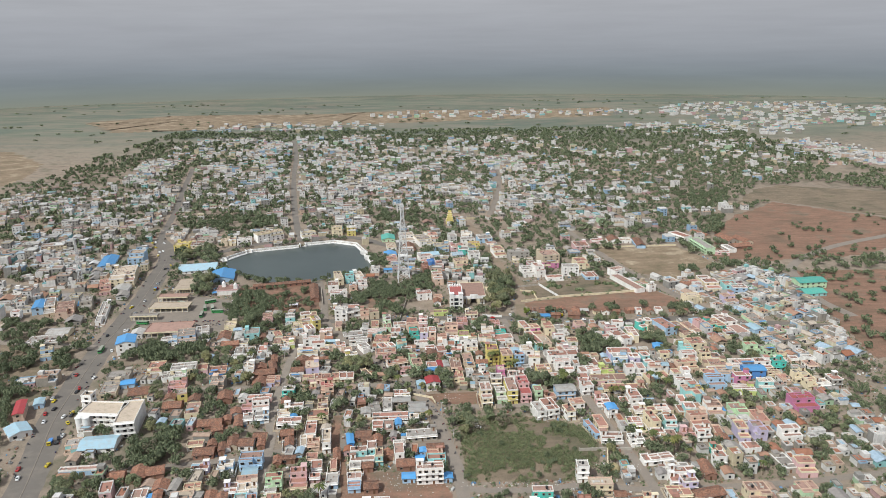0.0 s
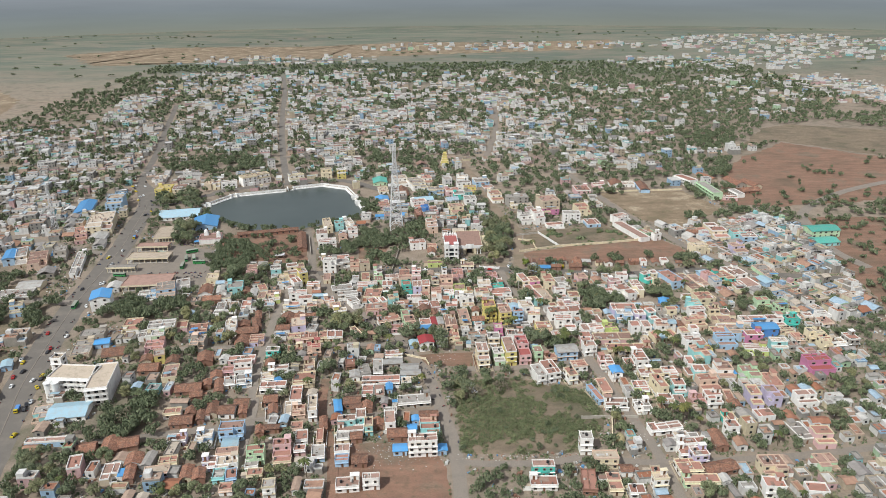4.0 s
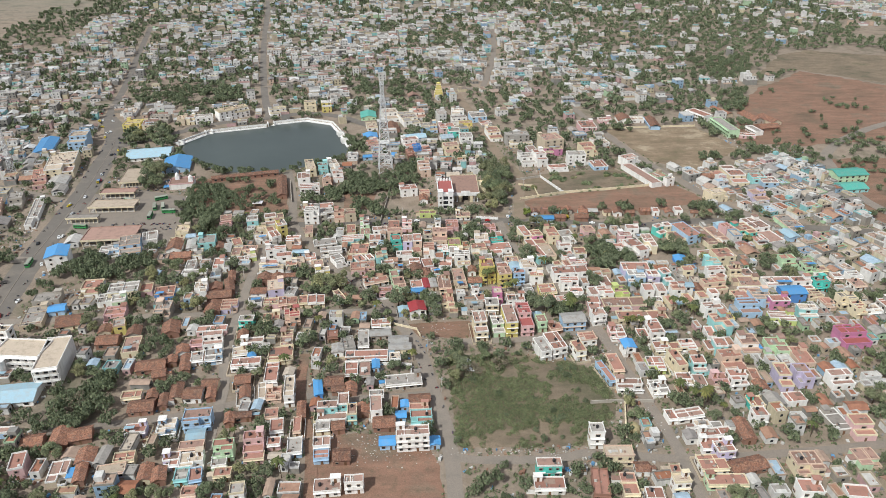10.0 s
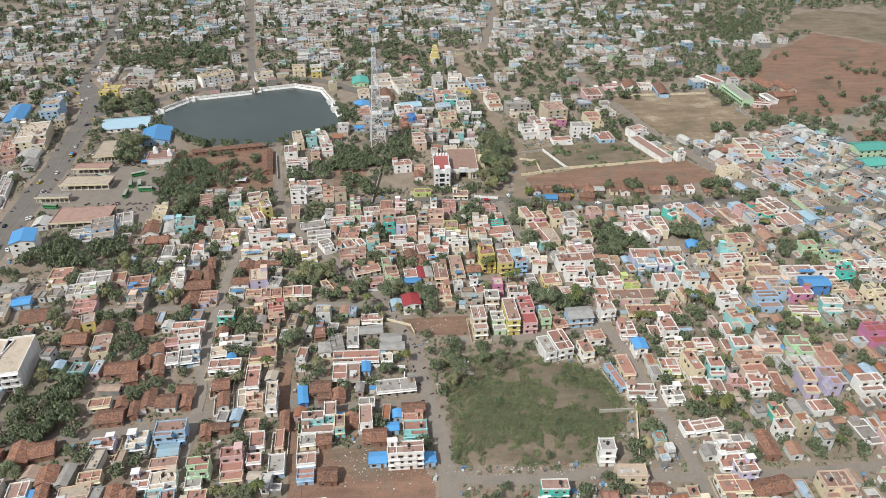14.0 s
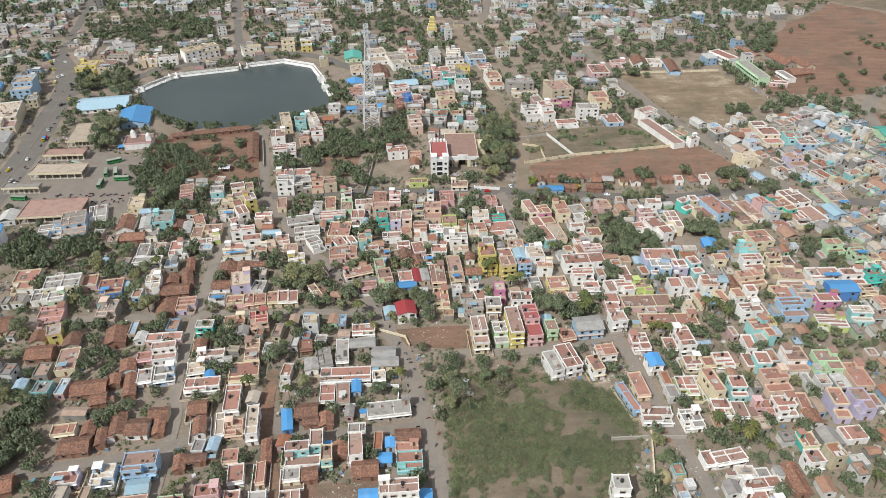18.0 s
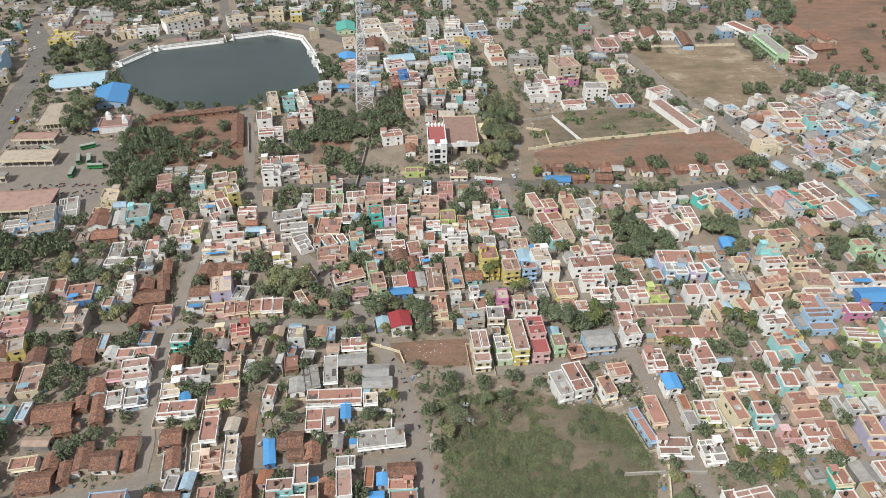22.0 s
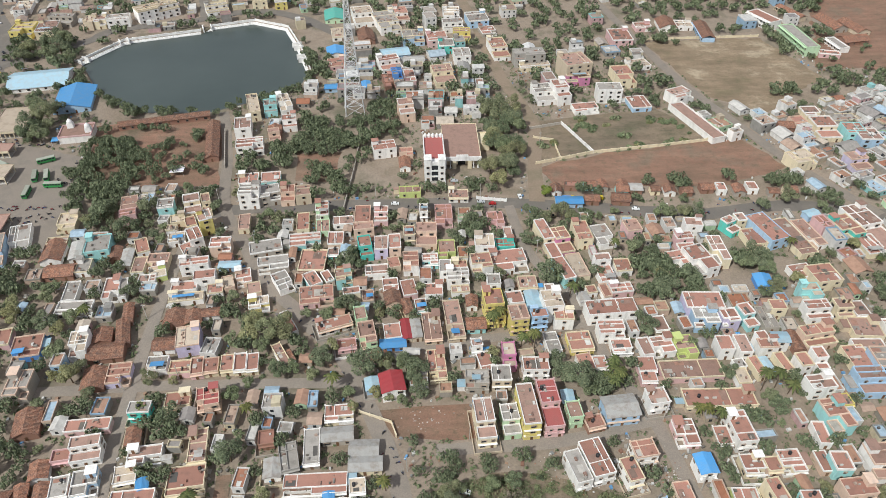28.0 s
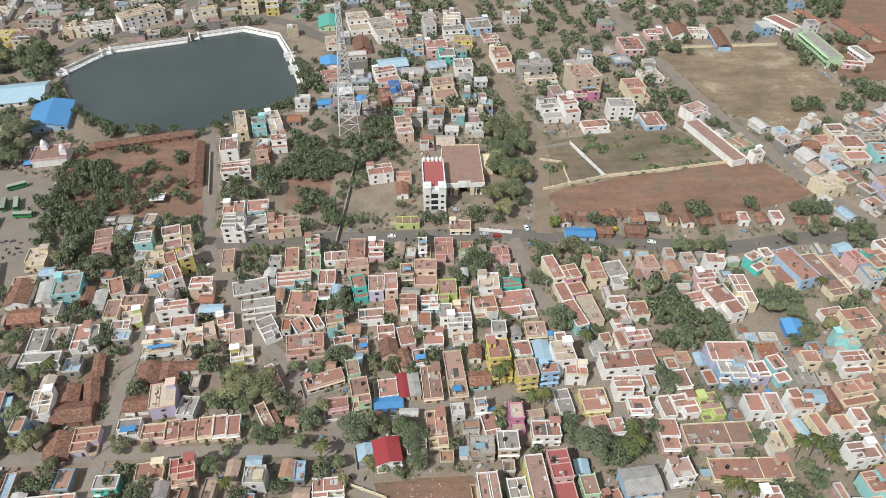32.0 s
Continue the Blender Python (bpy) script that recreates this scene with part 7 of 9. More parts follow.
street_of(
    (-139.9, 513.9, 7.6, 5.4, 16, 2, "pink", "rust"),
    (-123.4, 520.9, 7.6, 7.6, 11, 2, "aqua", "grey"),
    (-115.9, 512.4, 6.8, 6.5, 16, 1, "cream", "buff"),
    (-111.3, 523.1, 7.9, 12.2, 17, 2, "cream", "terra"),
    (-104.3, 523.4, 4.2, 12.1, 17, 2, "cream", "terra"),
    (-83.1, 527.9, 10.1, 8.9, 1, 3, "white", "grey"),
    (-74.3, 531.0, 10.9, 10.0, 14, 2, "grime", "grey"),
    (-64.7, 530.9, 7.0, 10.4, 6, 2, "peach", "rust"),
    (-57.0, 531.3, 7.8, 8.8, 9, 2, "beige", "terra"),
    (-45.6, 515.6, 6.3, 10.9, 6, 2, "palegreen", "rust"),
    (-25.7, 514.5, 7.6, 13.5, 1, 1, "peach", "rust"),
    (-16.4, 512.3, 6.8, 7.9, 0, 2, "pink", "rust"),
    (-2.5, 534.7, 11.1, 5.6, 2, 1, "lime", "terra"),
    (14.4, 513.6, 8.4, 15.8, 1, 1, "pink", "rust"),
    (78.8, 524.1, 13.5, 5.9, -1, 1, "sky", "bluesheet"),
)
street_of(
    (90.7, 525.9, 7.2, 5.6, -4, 1, "brick", "clay"),
    (105.6, 526.0, 9.1, 7.0, -7, 1, "brick", "clay"),
    (108.1, 534.4, 6.1, 5.8, -4, 1, "aqua", "clay"),
    (197.8, 510.5, 7.0, 4.9, 17, 1, "sky", "palesheet"),
    (210.2, 510.6, 9.5, 4.8, 1, 1, "teal", "rust"),
    (246.4, 510.1, 10.9, 23.6, 7, 1, "palegreen", "grey"),
    (-344.7, 556.3, 8.5, 21.9, 20, 2, "sky", "bluesheet"),
    (-335.6, 556.1, 8.0, 31.9, 25, 2, "beige", "grey"),
    (-318.5, 548.6, 13.2, 27.9, 23, 2, "peach", "terra"),
    (-308.5, 563.4, 9.6, 21.7, 21, 2, "grime", "grey"),
    (-284.6, 544.0, 6.7, 48.3, 18, 1, "white", "grey"),
    (-87.8, 546.9, 10.1, 9.1, 6, 1, "cream", "rust"),
    (-76.3, 548.1, 10.0, 9.0, 7, 1, "aqua", "rust"),
    (-5.6, 561.0, 5.7, 9.8, 4, 1, "white", "clay"),
    (-92.7, 578.4, 14.8, 9.6, 9, 2, "white", "rust"),
)
street_of(
    (-81.8, 596.9, 7.5, 9.6, 9, 1, "brick", "clay"),
    (-17.3, 574.4, 12.8, 8.9, 12, 2, "white", "rust"),
    (-5.0, 571.8, 7.6, 8.2, 5, 1, "peach", "rust"),
    (220.5, 598.2, 8.7, 8.1, -4, 1, "brick", "clay"),
    (241.4, 591.8, 12.6, 19.5, 1, 2, "cream", "rust"),
    (256.0, 587.8, 11.2, 12.4, -3, 2, "aqua", "rust"),
    (261.2, 580.9, 12.4, 12.1, -2, 2, "sky", "terra"),
    (-312.4, 607.4, 9.8, 30.2, 23, 2, "pink", "rust"),
    (-297.7, 610.8, 13.9, 30.5, 11, 1, "white", "greysheet"),
    (-100.6, 600.0, 9.5, 12.8, 9, 2, "white", "terra"),
    (-99.3, 624.9, 7.0, 24.0, 15, 2, "cream", "buff"),
    (-88.8, 623.8, 7.8, 11.6, 12, 2, "aqua", "grey"),
    (-84.9, 617.0, 10.0, 9.8, 8, 1, "peach", "rust"),
    (-80.8, 628.2, 7.4, 17.0, 19, 2, "white", "buff"),
    (-74.4, 605.0, 8.2, 10.2, 11, 2, "white", "rust"),
)
street_of(
    (-5.5, 616.7, 9.0, 13.8, 11, 3, "peach", "terra"),
    (105.1, 621.9, 15.5, 10.0, 8, 1, "white", "rust"),
    (139.5, 627.5, 12.2, 15.1, 7, 1, "sky", "rust"),
    (230.6, 601.2, 8.4, 12.0, 6, 1, "peach", "rust"),
    (242.7, 613.8, 10.2, 10.5, 1, 1, "cream", "terra"),
    (258.2, 605.8, 17.5, 8.1, 4, 1, "grime", "grey"),
    (266.7, 610.4, 10.5, 17.5, -1, 2, "white", "terra"),
    (-305.8, 633.1, 21.1, 41.8, 17, 3, "cream", "buff"),
    (-51.8, 652.7, 13.0, 6.3, 5, 1, "sky", "bluesheet"),
    (-32.0, 654.8, 5.2, 9.6, 8, 1, "sky", "bluesheet"),
    (-17.7, 659.2, 6.5, 17.8, 11, 1, "brick", "rust"),
    (-10.8, 658.6, 6.5, 9.7, 10, 1, "pink", "grey"),
    (6.5, 651.9, 7.7, 10.3, 3, 1, "teal", "grey"),
    (81.3, 638.7, 12.0, 18.6, 9, 2, "white", "grey"),
    (91.8, 637.5, 8.9, 16.9, 12, 3, "white", "rust"),
)
street_of(
    (106.7, 659.7, 15.2, 8.1, 4, 2, "hotpink", "rust"),
    (122.3, 636.5, 15.3, 10.0, 0, 3, "white", "grey"),
    (-54.0, 688.0, 11.3, 12.7, 14, 1, "pink", "rust"),
    (-17.8, 684.4, 14.5, 16.2, 19, 2, "white", "rust"),
    (-12.2, 666.5, 6.6, 10.1, 12, 2, "blue", "grey"),
    (-3.8, 661.4, 6.8, 16.5, 8, 2, "pink", "rust"),
    (18.5, 666.1, 13.6, 21.3, 11, 2, "cream", "terra"),
    (78.0, 689.6, 21.1, 11.0, 7, 3, "concrete", "grey"),
    (81.5, 682.0, 21.0, 8.8, 7, 1, "cream", "buff"),
    (105.8, 670.4, 17.8, 18.1, 14, 4, "beige", "terra"),
    (137.5, 661.8, 12.3, 20.7, 7, 2, "cream", "rust"),
    (152.7, 683.0, 14.8, 11.4, 13, 1, "white", "buff"),
    (-348.0, 690.3, 15.0, 42.4, 15, 1, "sky", "bluesheet"),
    (-56.2, 707.2, 12.6, 13.4, 10, 1, "white", "bluesheet"),
    (-14.6, 704.5, 19.1, 13.0, 14, 1, "sky", "palesheet"),
)
street_of(
    (-1.0, 691.8, 14.0, 10.8, 2, 1, "white", "greysheet"),
    (21.7, 712.2, 10.7, 11.6, 5, 2, "teal", "grey"),
    (32.2, 696.3, 11.6, 13.8, 4, 2, "white", "grey"),
    (58.7, 707.3, 11.6, 25.8, 9, 2, "white", "rust"),
    (-57.4, 738.9, 10.1, 17.6, 10, 1, "white", "buff"),
    (-36.8, 733.6, 11.4, 20.3, 10, 1, "brick", "clay"),
    (-1.9, 728.2, 15.6, 15.3, 6, 2, "sky", "grey"),
    (15.3, 724.3, 14.3, 15.1, 9, 2, "pink", "rust"),
    (33.9, 731.1, 12.5, 13.4, 2, 2, "yellow", "terra"),
    (53.8, 742.3, 11.4, 13.7, 12, 1, "grime", "rust"),
    (149.2, 724.6, 14.9, 20.2, 2, 2, "pink", "rust"),
    (172.4, 749.0, 12.6, 10.8, 4, 1, "pink", "rust"),
    (-63.4, 773.9, 15.1, 20.9, 7, 1, "palegreen", "greensheet"),
    (-40.9, 769.1, 15.5, 26.7, 13, 2, "white", "buff"),
    (-22.4, 757.0, 16.3, 31.6, 17, 2, "white", "grey"),
)
street_of(
    (-11.6, 771.5, 10.1, 19.6, 12, 2, "white", "rust"),
    (-9.6, 761.0, 9.0, 13.4, 2, 1, "sky", "palesheet"),
    (27.5, 771.4, 12.7, 18.5, 1, 2, "white", "buff"),
    (28.0, 750.4, 15.2, 13.1, 7, 2, "white", "grey"),
    (46.8, 761.3, 15.6, 17.8, 9, 2, "sky", "grey"),
    (191.5, 752.2, 13.1, 18.7, -2, 1, "white", "clay"),
    (204.5, 751.2, 12.4, 12.2, -3, 1, "white", "buff"),
)
street_of(
    (-246.8, 759.5, 8.7, 12.0, -1, 2, "beige", "buff"),
    (-238.9, 761.2, 8.0, 12.0, 8, 2, "cream", "terra"),
    (-226.2, 763.5, 16.2, 12.0, 13, 2, "white", "grey"),
    (-201.7, 778.6, 31.8, 13.0, 36, 3, "white", "buff"),
    (-157.5, 787.0, 16.8, 12.0, 24, 2, "white", "grey"),
    (-125.9, 799.7, 11.9, 12.0, 13, 3, "cream", "buff"),
    (-108.8, 798.4, 9.7, 12.0, 12, 3, "yellow", "grey"),
    (-270.8, 765.5, 19.4, 12.0, -3, 2, "grime", "grey"),
)
street_of(
    (-246.1, 356.0, 11.5, 13.1, 43, 1, "white", "palesheet"),
    (-206.1, 355.3, 8.6, 6.8, 4, 1, "grime", "terra"),
    (-204.5, 339.0, 5.9, 8.8, 12, 1, "grime", "terra"),
    (-192.1, 341.2, 18.8, 13.9, 8, 1, "white", "palesheet"),
    (-190.2, 315.5, 20.2, 3.6, 5, 1, "sky", "terra"),
)
street_of(
    (191.6, 341.7, 10.8, 8.0, 5, 2, "white", "terra"),
    (-256.8, 377.0, 5.4, 18.7, 23, 2, "peach", "redsheet"),
)
street_of(
    (-212.0, 399.5, 12.3, 15.0, 10, 1, "yellow", "grey"),
    (-98.5, 396.8, 7.7, 4.9, 2, 2, "teal", "grey"),
)
street_of(
    (25.4, 387.8, 6.6, 14.8, 5, 3, "cream", "terra"),
    (34.9, 389.4, 6.1, 10.9, 6, 2, "palegreen", "grey"),
    (41.2, 392.4, 6.0, 17.6, 5, 3, "yellow", "terra"),
    (49.4, 393.8, 6.8, 18.6, 5, 3, "pink", "crimson"),
    (58.0, 391.7, 5.1, 7.0, 6, 2, "palegreen", "terra"),
)
street_of(
    (65.1, 388.5, 6.6, 5.3, 13, 1, "brick", "rust"),
    (75.1, 393.3, 12.0, 9.0, 6, 2, "sky", "greysheet"),
    (151.2, 402.1, 14.5, 8.4, 2, 2, "white", "terra"),
)
street_of(
    (215.5, 375.3, 14.0, 12.5, 4, 2, "hotpink", "crimson"),
    (-213.6, 428.7, 19.8, 12.7, 3, 1, "beige", "buff"),
    (-206.6, 419.1, 10.5, 6.5, 6, 1, "grime", "bluesheet"),
    (-196.7, 440.6, 17.3, 16.0, 5, 1, "cream", "clay"),
    (-184.8, 426.5, 5.9, 7.1, 5, 1, "white", "buff"),
    (-178.0, 439.0, 14.7, 11.7, 5, 1, "white", "terra"),
    (-177.2, 429.2, 8.7, 9.7, 4, 1, "aqua", "buff"),
    (-170.9, 414.7, 8.9, 10.1, 4, 1, "beige", "terra"),
)
street_of(
    (-164.7, 435.7, 6.4, 7.0, 7, 1, "blue", "rust"),
    (-146.8, 409.1, 7.9, 11.7, 5, 2, "grime", "grey"),
)
street_of(
    (-15.5, 407.8, 4.9, 5.7, 10, 1, "sky", "palesheet"),
    (-7.9, 406.3, 8.5, 8.9, 11, 2, "white", "redsheet"),
)
street_of(
    (-228.5, 461.0, 9.7, 14.3, 8, 3, "white", "bluesheet"),
    (-204.8, 481.4, 12.0, 11.5, 15, 2, "white", "terra"),
    (-193.3, 484.4, 10.2, 16.3, 8, 3, "white", "grey"),
)
street_of(
    (-353.3, 536.0, 6.9, 13.5, 16, 2, "white", "terra"),
)
street_of(
    (-288.4, 536.8, 7.0, 46.0, 34, 2, "white", "grey"),
)
street_of(
    (-347.4, 557.1, 9.0, 21.5, 28, 2, "sky", "bluesheet"),
    (-334.0, 558.2, 10.4, 15.6, 10, 2, "peach", "terra"),
    (-316.8, 549.7, 16.7, 20.0, 13, 2, "pink", "terra"),
)
street_of(
    (-116.4, 569.0, 6.9, 25.2, 14, 1, "brick", "clay"),
    (-93.0, 577.3, 14.4, 14.5, 15, 2, "white", "buff"),
    (-17.9, 573.3, 13.6, 11.1, 7, 2, "cream", "terra"),
    (-6.9, 564.0, 7.5, 17.0, 12, 1, "pink", "terra"),
    (212.2, 558.0, 13.5, 11.5, 15, 2, "cream", "buff"),
    (243.3, 555.4, 10.3, 13.0, 9, 2, "lavender", "terra"),
    (258.7, 579.4, 36.0, 19.4, 15, 2, "sky", "terra"),
    (322.9, 573.8, 19.6, 14.0, 8, 1, "aqua", "greensheet"),
    (-388.6, 603.6, 11.1, 13.2, 11, 1, "white", "buff"),
    (-298.5, 610.7, 15.3, 22.1, 18, 1, "beige", "buff"),
    (-242.3, 624.1, 15.5, 19.2, 16, 1, "beige", "buff"),
)
street_of(
    (-100.1, 597.1, 9.6, 14.6, 12, 2, "white", "terra"),
    (-93.2, 613.7, 7.6, 24.5, 6, 4, "cream", "buff"),
    (-88.0, 625.7, 7.8, 11.9, 15, 2, "aqua", "buff"),
    (-83.4, 602.2, 7.4, 12.1, 14, 2, "white", "rust"),
    (-80.9, 627.7, 5.9, 12.4, 21, 2, "white", "buff"),
    (-80.9, 589.6, 6.4, 8.6, 16, 2, "peach", "terra"),
    (-74.6, 597.4, 9.1, 13.6, 24, 2, "white", "terra"),
    (-8.0, 608.5, 9.1, 21.6, 13, 3, "pink", "terra"),
    (216.8, 596.2, 9.6, 6.5, 7, 1, "brick", "rust"),
    (246.9, 599.3, 26.6, 19.4, 14, 1, "white", "buff"),
    (330.8, 595.3, 26.0, 15.5, 6, 2, "palegreen", "greensheet"),
    (-306.8, 648.6, 23.1, 24.7, 5, 4, "cream", "buff"),
    (-246.1, 667.2, 36.3, 25.1, 12, 1, "white", "palesheet"),
)
street_of(
    (-213.7, 640.3, 21.8, 30.6, 12, 1, "sky", "bluesheet"),
    (-352.2, 684.0, 14.2, 28.5, 33, 1, "white", "bluesheet"),
    (-316.8, 690.4, 14.7, 24.7, 11, 4, "sky", "buff"),
    (-289.5, 745.0, 15.2, 18.0, 3, 2, "yellow", "buff"),
)
street_of(
    (-273.0, 747.0, 14.2, 20.0, 11, 2, "cream", "terra"),
    (-312.2, 795.6, 12.8, 20.8, 13, 1, "white", "buff"),
)

# ---- trees that stand out ----
tree_count = [0]
yard_rnd = random.Random(19)


def grow(kinds, *spots):
    """Trees at x, y with their size; a spot under a roof is left out."""
    for x, y, s in spots:
        if is_free(x, y, 2.4, 2.4, 0, built, 0.35):
            tree_count[0] += kinds is TREES
            plant(yard_rnd.choice(kinds), x, y, s)


grow(TREES, (-121, 405.6, 0.8), (-130.2, 413.4, 1), (-137.1, 414.3, 1), (-140.3, 425.1, 1.1), (-144.5, 438.3, 1.2), (-150.3, 442, 1.2), (-122.8, 460.1, 0.7), (-156.7, 463.1, 1.2), (-144.2, 487, 0.5), (-121.7, 506.5, 0.9), (-135.3, 509, 0.7), (-158.7, 510.6, 1.3))
grow(TREES, (-153.9, 515.8, 1.3), (-153.2, 524.8, 1.1), (-67.4, 404, 0.9), (-62.5, 409.7, 0.6), (-91.5, 412, 0.6), (-100.7, 412.7, 0.7), (-60.4, 428, 1.1), (-71.7, 430, 1.1), (-66.8, 433, 1.2), (-65.8, 441.8, 1.2), (-78.7, 447.1, 0.8), (-77.9, 456.6, 0.8))
grow(TREES, (-119.5, 496.5, 0.9), (-77.1, 496.8, 0.6), (-99.3, 521.8, 0.9), (-38.7, 412.4, 0.8), (-51.5, 414.7, 0.9), (-2.6, 415.8, 1.2), (-46.3, 415.9, 1), (-18.5, 416.2, 1.2), (-10.7, 417.6, 0.9), (-35.6, 420.6, 1.2), (-33, 426.3, 0.9), (-58.8, 434.5, 1.2))
grow(TREES, (-53.4, 435, 1), (-55.8, 440.7, 0.9), (-36.5, 445.1, 0.8), (-45.2, 445.9, 0.9), (-14.1, 446.2, 0.6), (-28.1, 449.9, 1), (-24.2, 475.9, 0.6), (-30.7, 478.6, 0.8), (-34, 480.2, 0.7), (-28.5, 481.5, 0.9), (-10.8, 503.1, 0.8), (-6.6, 505.1, 0.9))
grow(TREES, (2.7, 403.4, 1), (57, 410.5, 1.2), (0, 412.4, 1), (55.6, 417.3, 1), (31.5, 418.2, 0.9), (31.1, 422.5, 1.1), (19.7, 453, 0.6), (2.7, 461.1, 0.7), (59.6, 465.8, 1.3), (37.7, 469, 0.6), (57.9, 490.8, 0.7), (53.2, 492.9, 0.8))
grow(TREES, (28.5, 497.5, 1), (27.3, 506.4, 1.3), (58, 510.1, 0.9), (4.5, 519.9, 0.8), (66, 402.8, 1.2), (70.7, 406.1, 1), (63, 407.3, 1.2), (112.1, 427, 0.6), (79.7, 432.4, 0.5), (95.1, 435.2, 0.9), (109.5, 457.4, 1), (111.6, 465, 1.2))
grow(TREES, (64.3, 465.1, 0.9), (109.8, 469, 1), (81.8, 469.7, 0.7), (91.2, 510.7, 0.9), (72.8, 511, 1.2), (100.1, 515, 0.8), (121.4, 410.5, 0.6), (161.2, 441.6, 0.7), (129.9, 442.7, 0.6), (158.5, 456.6, 0.9), (169.7, 462.6, 0.9), (123.1, 464, 1.1))
grow(TREES, (169.3, 466.9, 0.9), (158.9, 468.9, 1), (150.7, 472.4, 1), (156.3, 474.8, 1.2), (171.8, 487.3, 0.9), (139.5, 510.9, 0.9), (134.3, 511, 0.9), (122.1, 511.3, 0.9), (127.5, 512.1, 1), (175.5, 517.3, 1.1), (193.5, 480.1, 0.8), (206.5, 517.6, 0.9))
grow(TREES, (214.3, 519.2, 1.1), (191.4, 524.5, 1))
grow(TREES, (-231, 612, 1.5), (-230, 625, 1.5), (-218, 611, 1.5), (-223, 596, 1.5), (-214, 590, 1.5), (-215, 602, 1.5), (-218, 622, 1.5), (-260, 723, 1.3), (-249, 709, 1.3), (-239, 698, 1.3), (-256, 703, 1.3), (-271, 699, 1.3), (-270, 709, 1.3), (-251, 725, 1.3))
grow(PALMS, (-135.4, 446.1, 1), (-30.7, 407.3, 1), (48.6, 426.7, 1), (43.2, 427.7, 1), (74.9, 403.2, 1), (73, 406.2, 1), (78.5, 407.6, 1), (67.9, 456.6, 1), (92.5, 484.3, 1), (141.6, 401.6, 1), (132, 403.3, 1), (137.8, 404.6, 1), (176.4, 484.7, 1), (184.4, 457.9, 1))

# ---- the rest of the town, laid out block by block ----
fill_rnd = random.Random(77)
WALLMIX = ["white"] * 14 + ["cream"] * 4 + ["peach"] * 4 + ["pink"] * 3 + ["beige"] * 4 + ["grime"] * 3 + ["palegreen"] * 2 + ["sky"] * 2 + ["aqua", "teal", "lavender", "yellow", "concrete", "concrete"]
WESTMIX = ["white"] * 4 + ["cream"] * 3 + ["peach"] * 3 + ["beige"] * 5 + ["grime"] * 5 + ["pink"] * 2 + ["sky", "aqua", "palegreen", "brick", "brick", "concrete"]
ROOFMIX = ["terra"] * 10 + ["rust"] * 5 + ["grey"] * 4 + ["buff"] * 3 + ["clay"] * 2 + ["bluesheet", "greysheet", "palesheet"]
WESTROOF = ["terra"] * 5 + ["clay"] * 9 + ["rust"] * 3 + ["grey"] * 4 + ["greysheet", "bluesheet", "buff"]

fill_count = [0]


def block(x0, y0, x1, y1, rot, cw, cd, keep, walls, roofs, tier, storeys, west=False):
    """Rows of houses over a rectangle that is turned by rot."""
    cx, cy = (x0 + x1) / 2, (y0 + y1) / 2
    c, s = math.cos(radians(rot)), math.sin(radians(rot))
    ny, made = int((y1 - y0) / cd), 0
    for j in range(ny):
        u = x0
        v = y0 + (j + 0.5) * cd
        while u < x1:
            w = cw * fill_rnd.uniform(0.72, 1.25)
            gap = fill_rnd.choice([0.5, 0.8, 1.2, 3.0])
            d = cd * fill_rnd.uniform(0.70, 0.95)
            lx, ly = u + w / 2 - cx, v + fill_rnd.uniform(-0.6, 0.6) - cy
            x, y = cx + c * lx - s * ly, cy + s * lx + c * ly
            u += w + gap
            if fill_rnd.random() > keep:
                continue
            ok = is_free(x, y, w, d, rot)
            if not ok:
                w, d = w * 0.75, d * 0.75
                ok = is_free(x, y, w, d, rot)
            if not ok or w < 3.5:
                continue
            roof = fill_rnd.choice(roofs)
            n = 1 if roof in PITCHED else fill_rnd.choice(storeys)
            a = rot + fill_rnd.uniform(-3, 3)
            if tier < 3 and fill_count[0] < 30:
                fill_count[0] += 1
                house(x, y, w, d, a, n, fill_rnd.choice(walls), roof, tier)
            else:
                far_house(x, y, w, d, a, n, roof in PITCHED)
                mark_poly(rect(x, y, w, d, a, 0.3))
                mark_poly(rect(x, y, w, d, a), True, built)
            made += 1
    return made


far_walls, town_roofs, open_roofs, far_dark = Shape(), Shape(), Shape(), Shape()


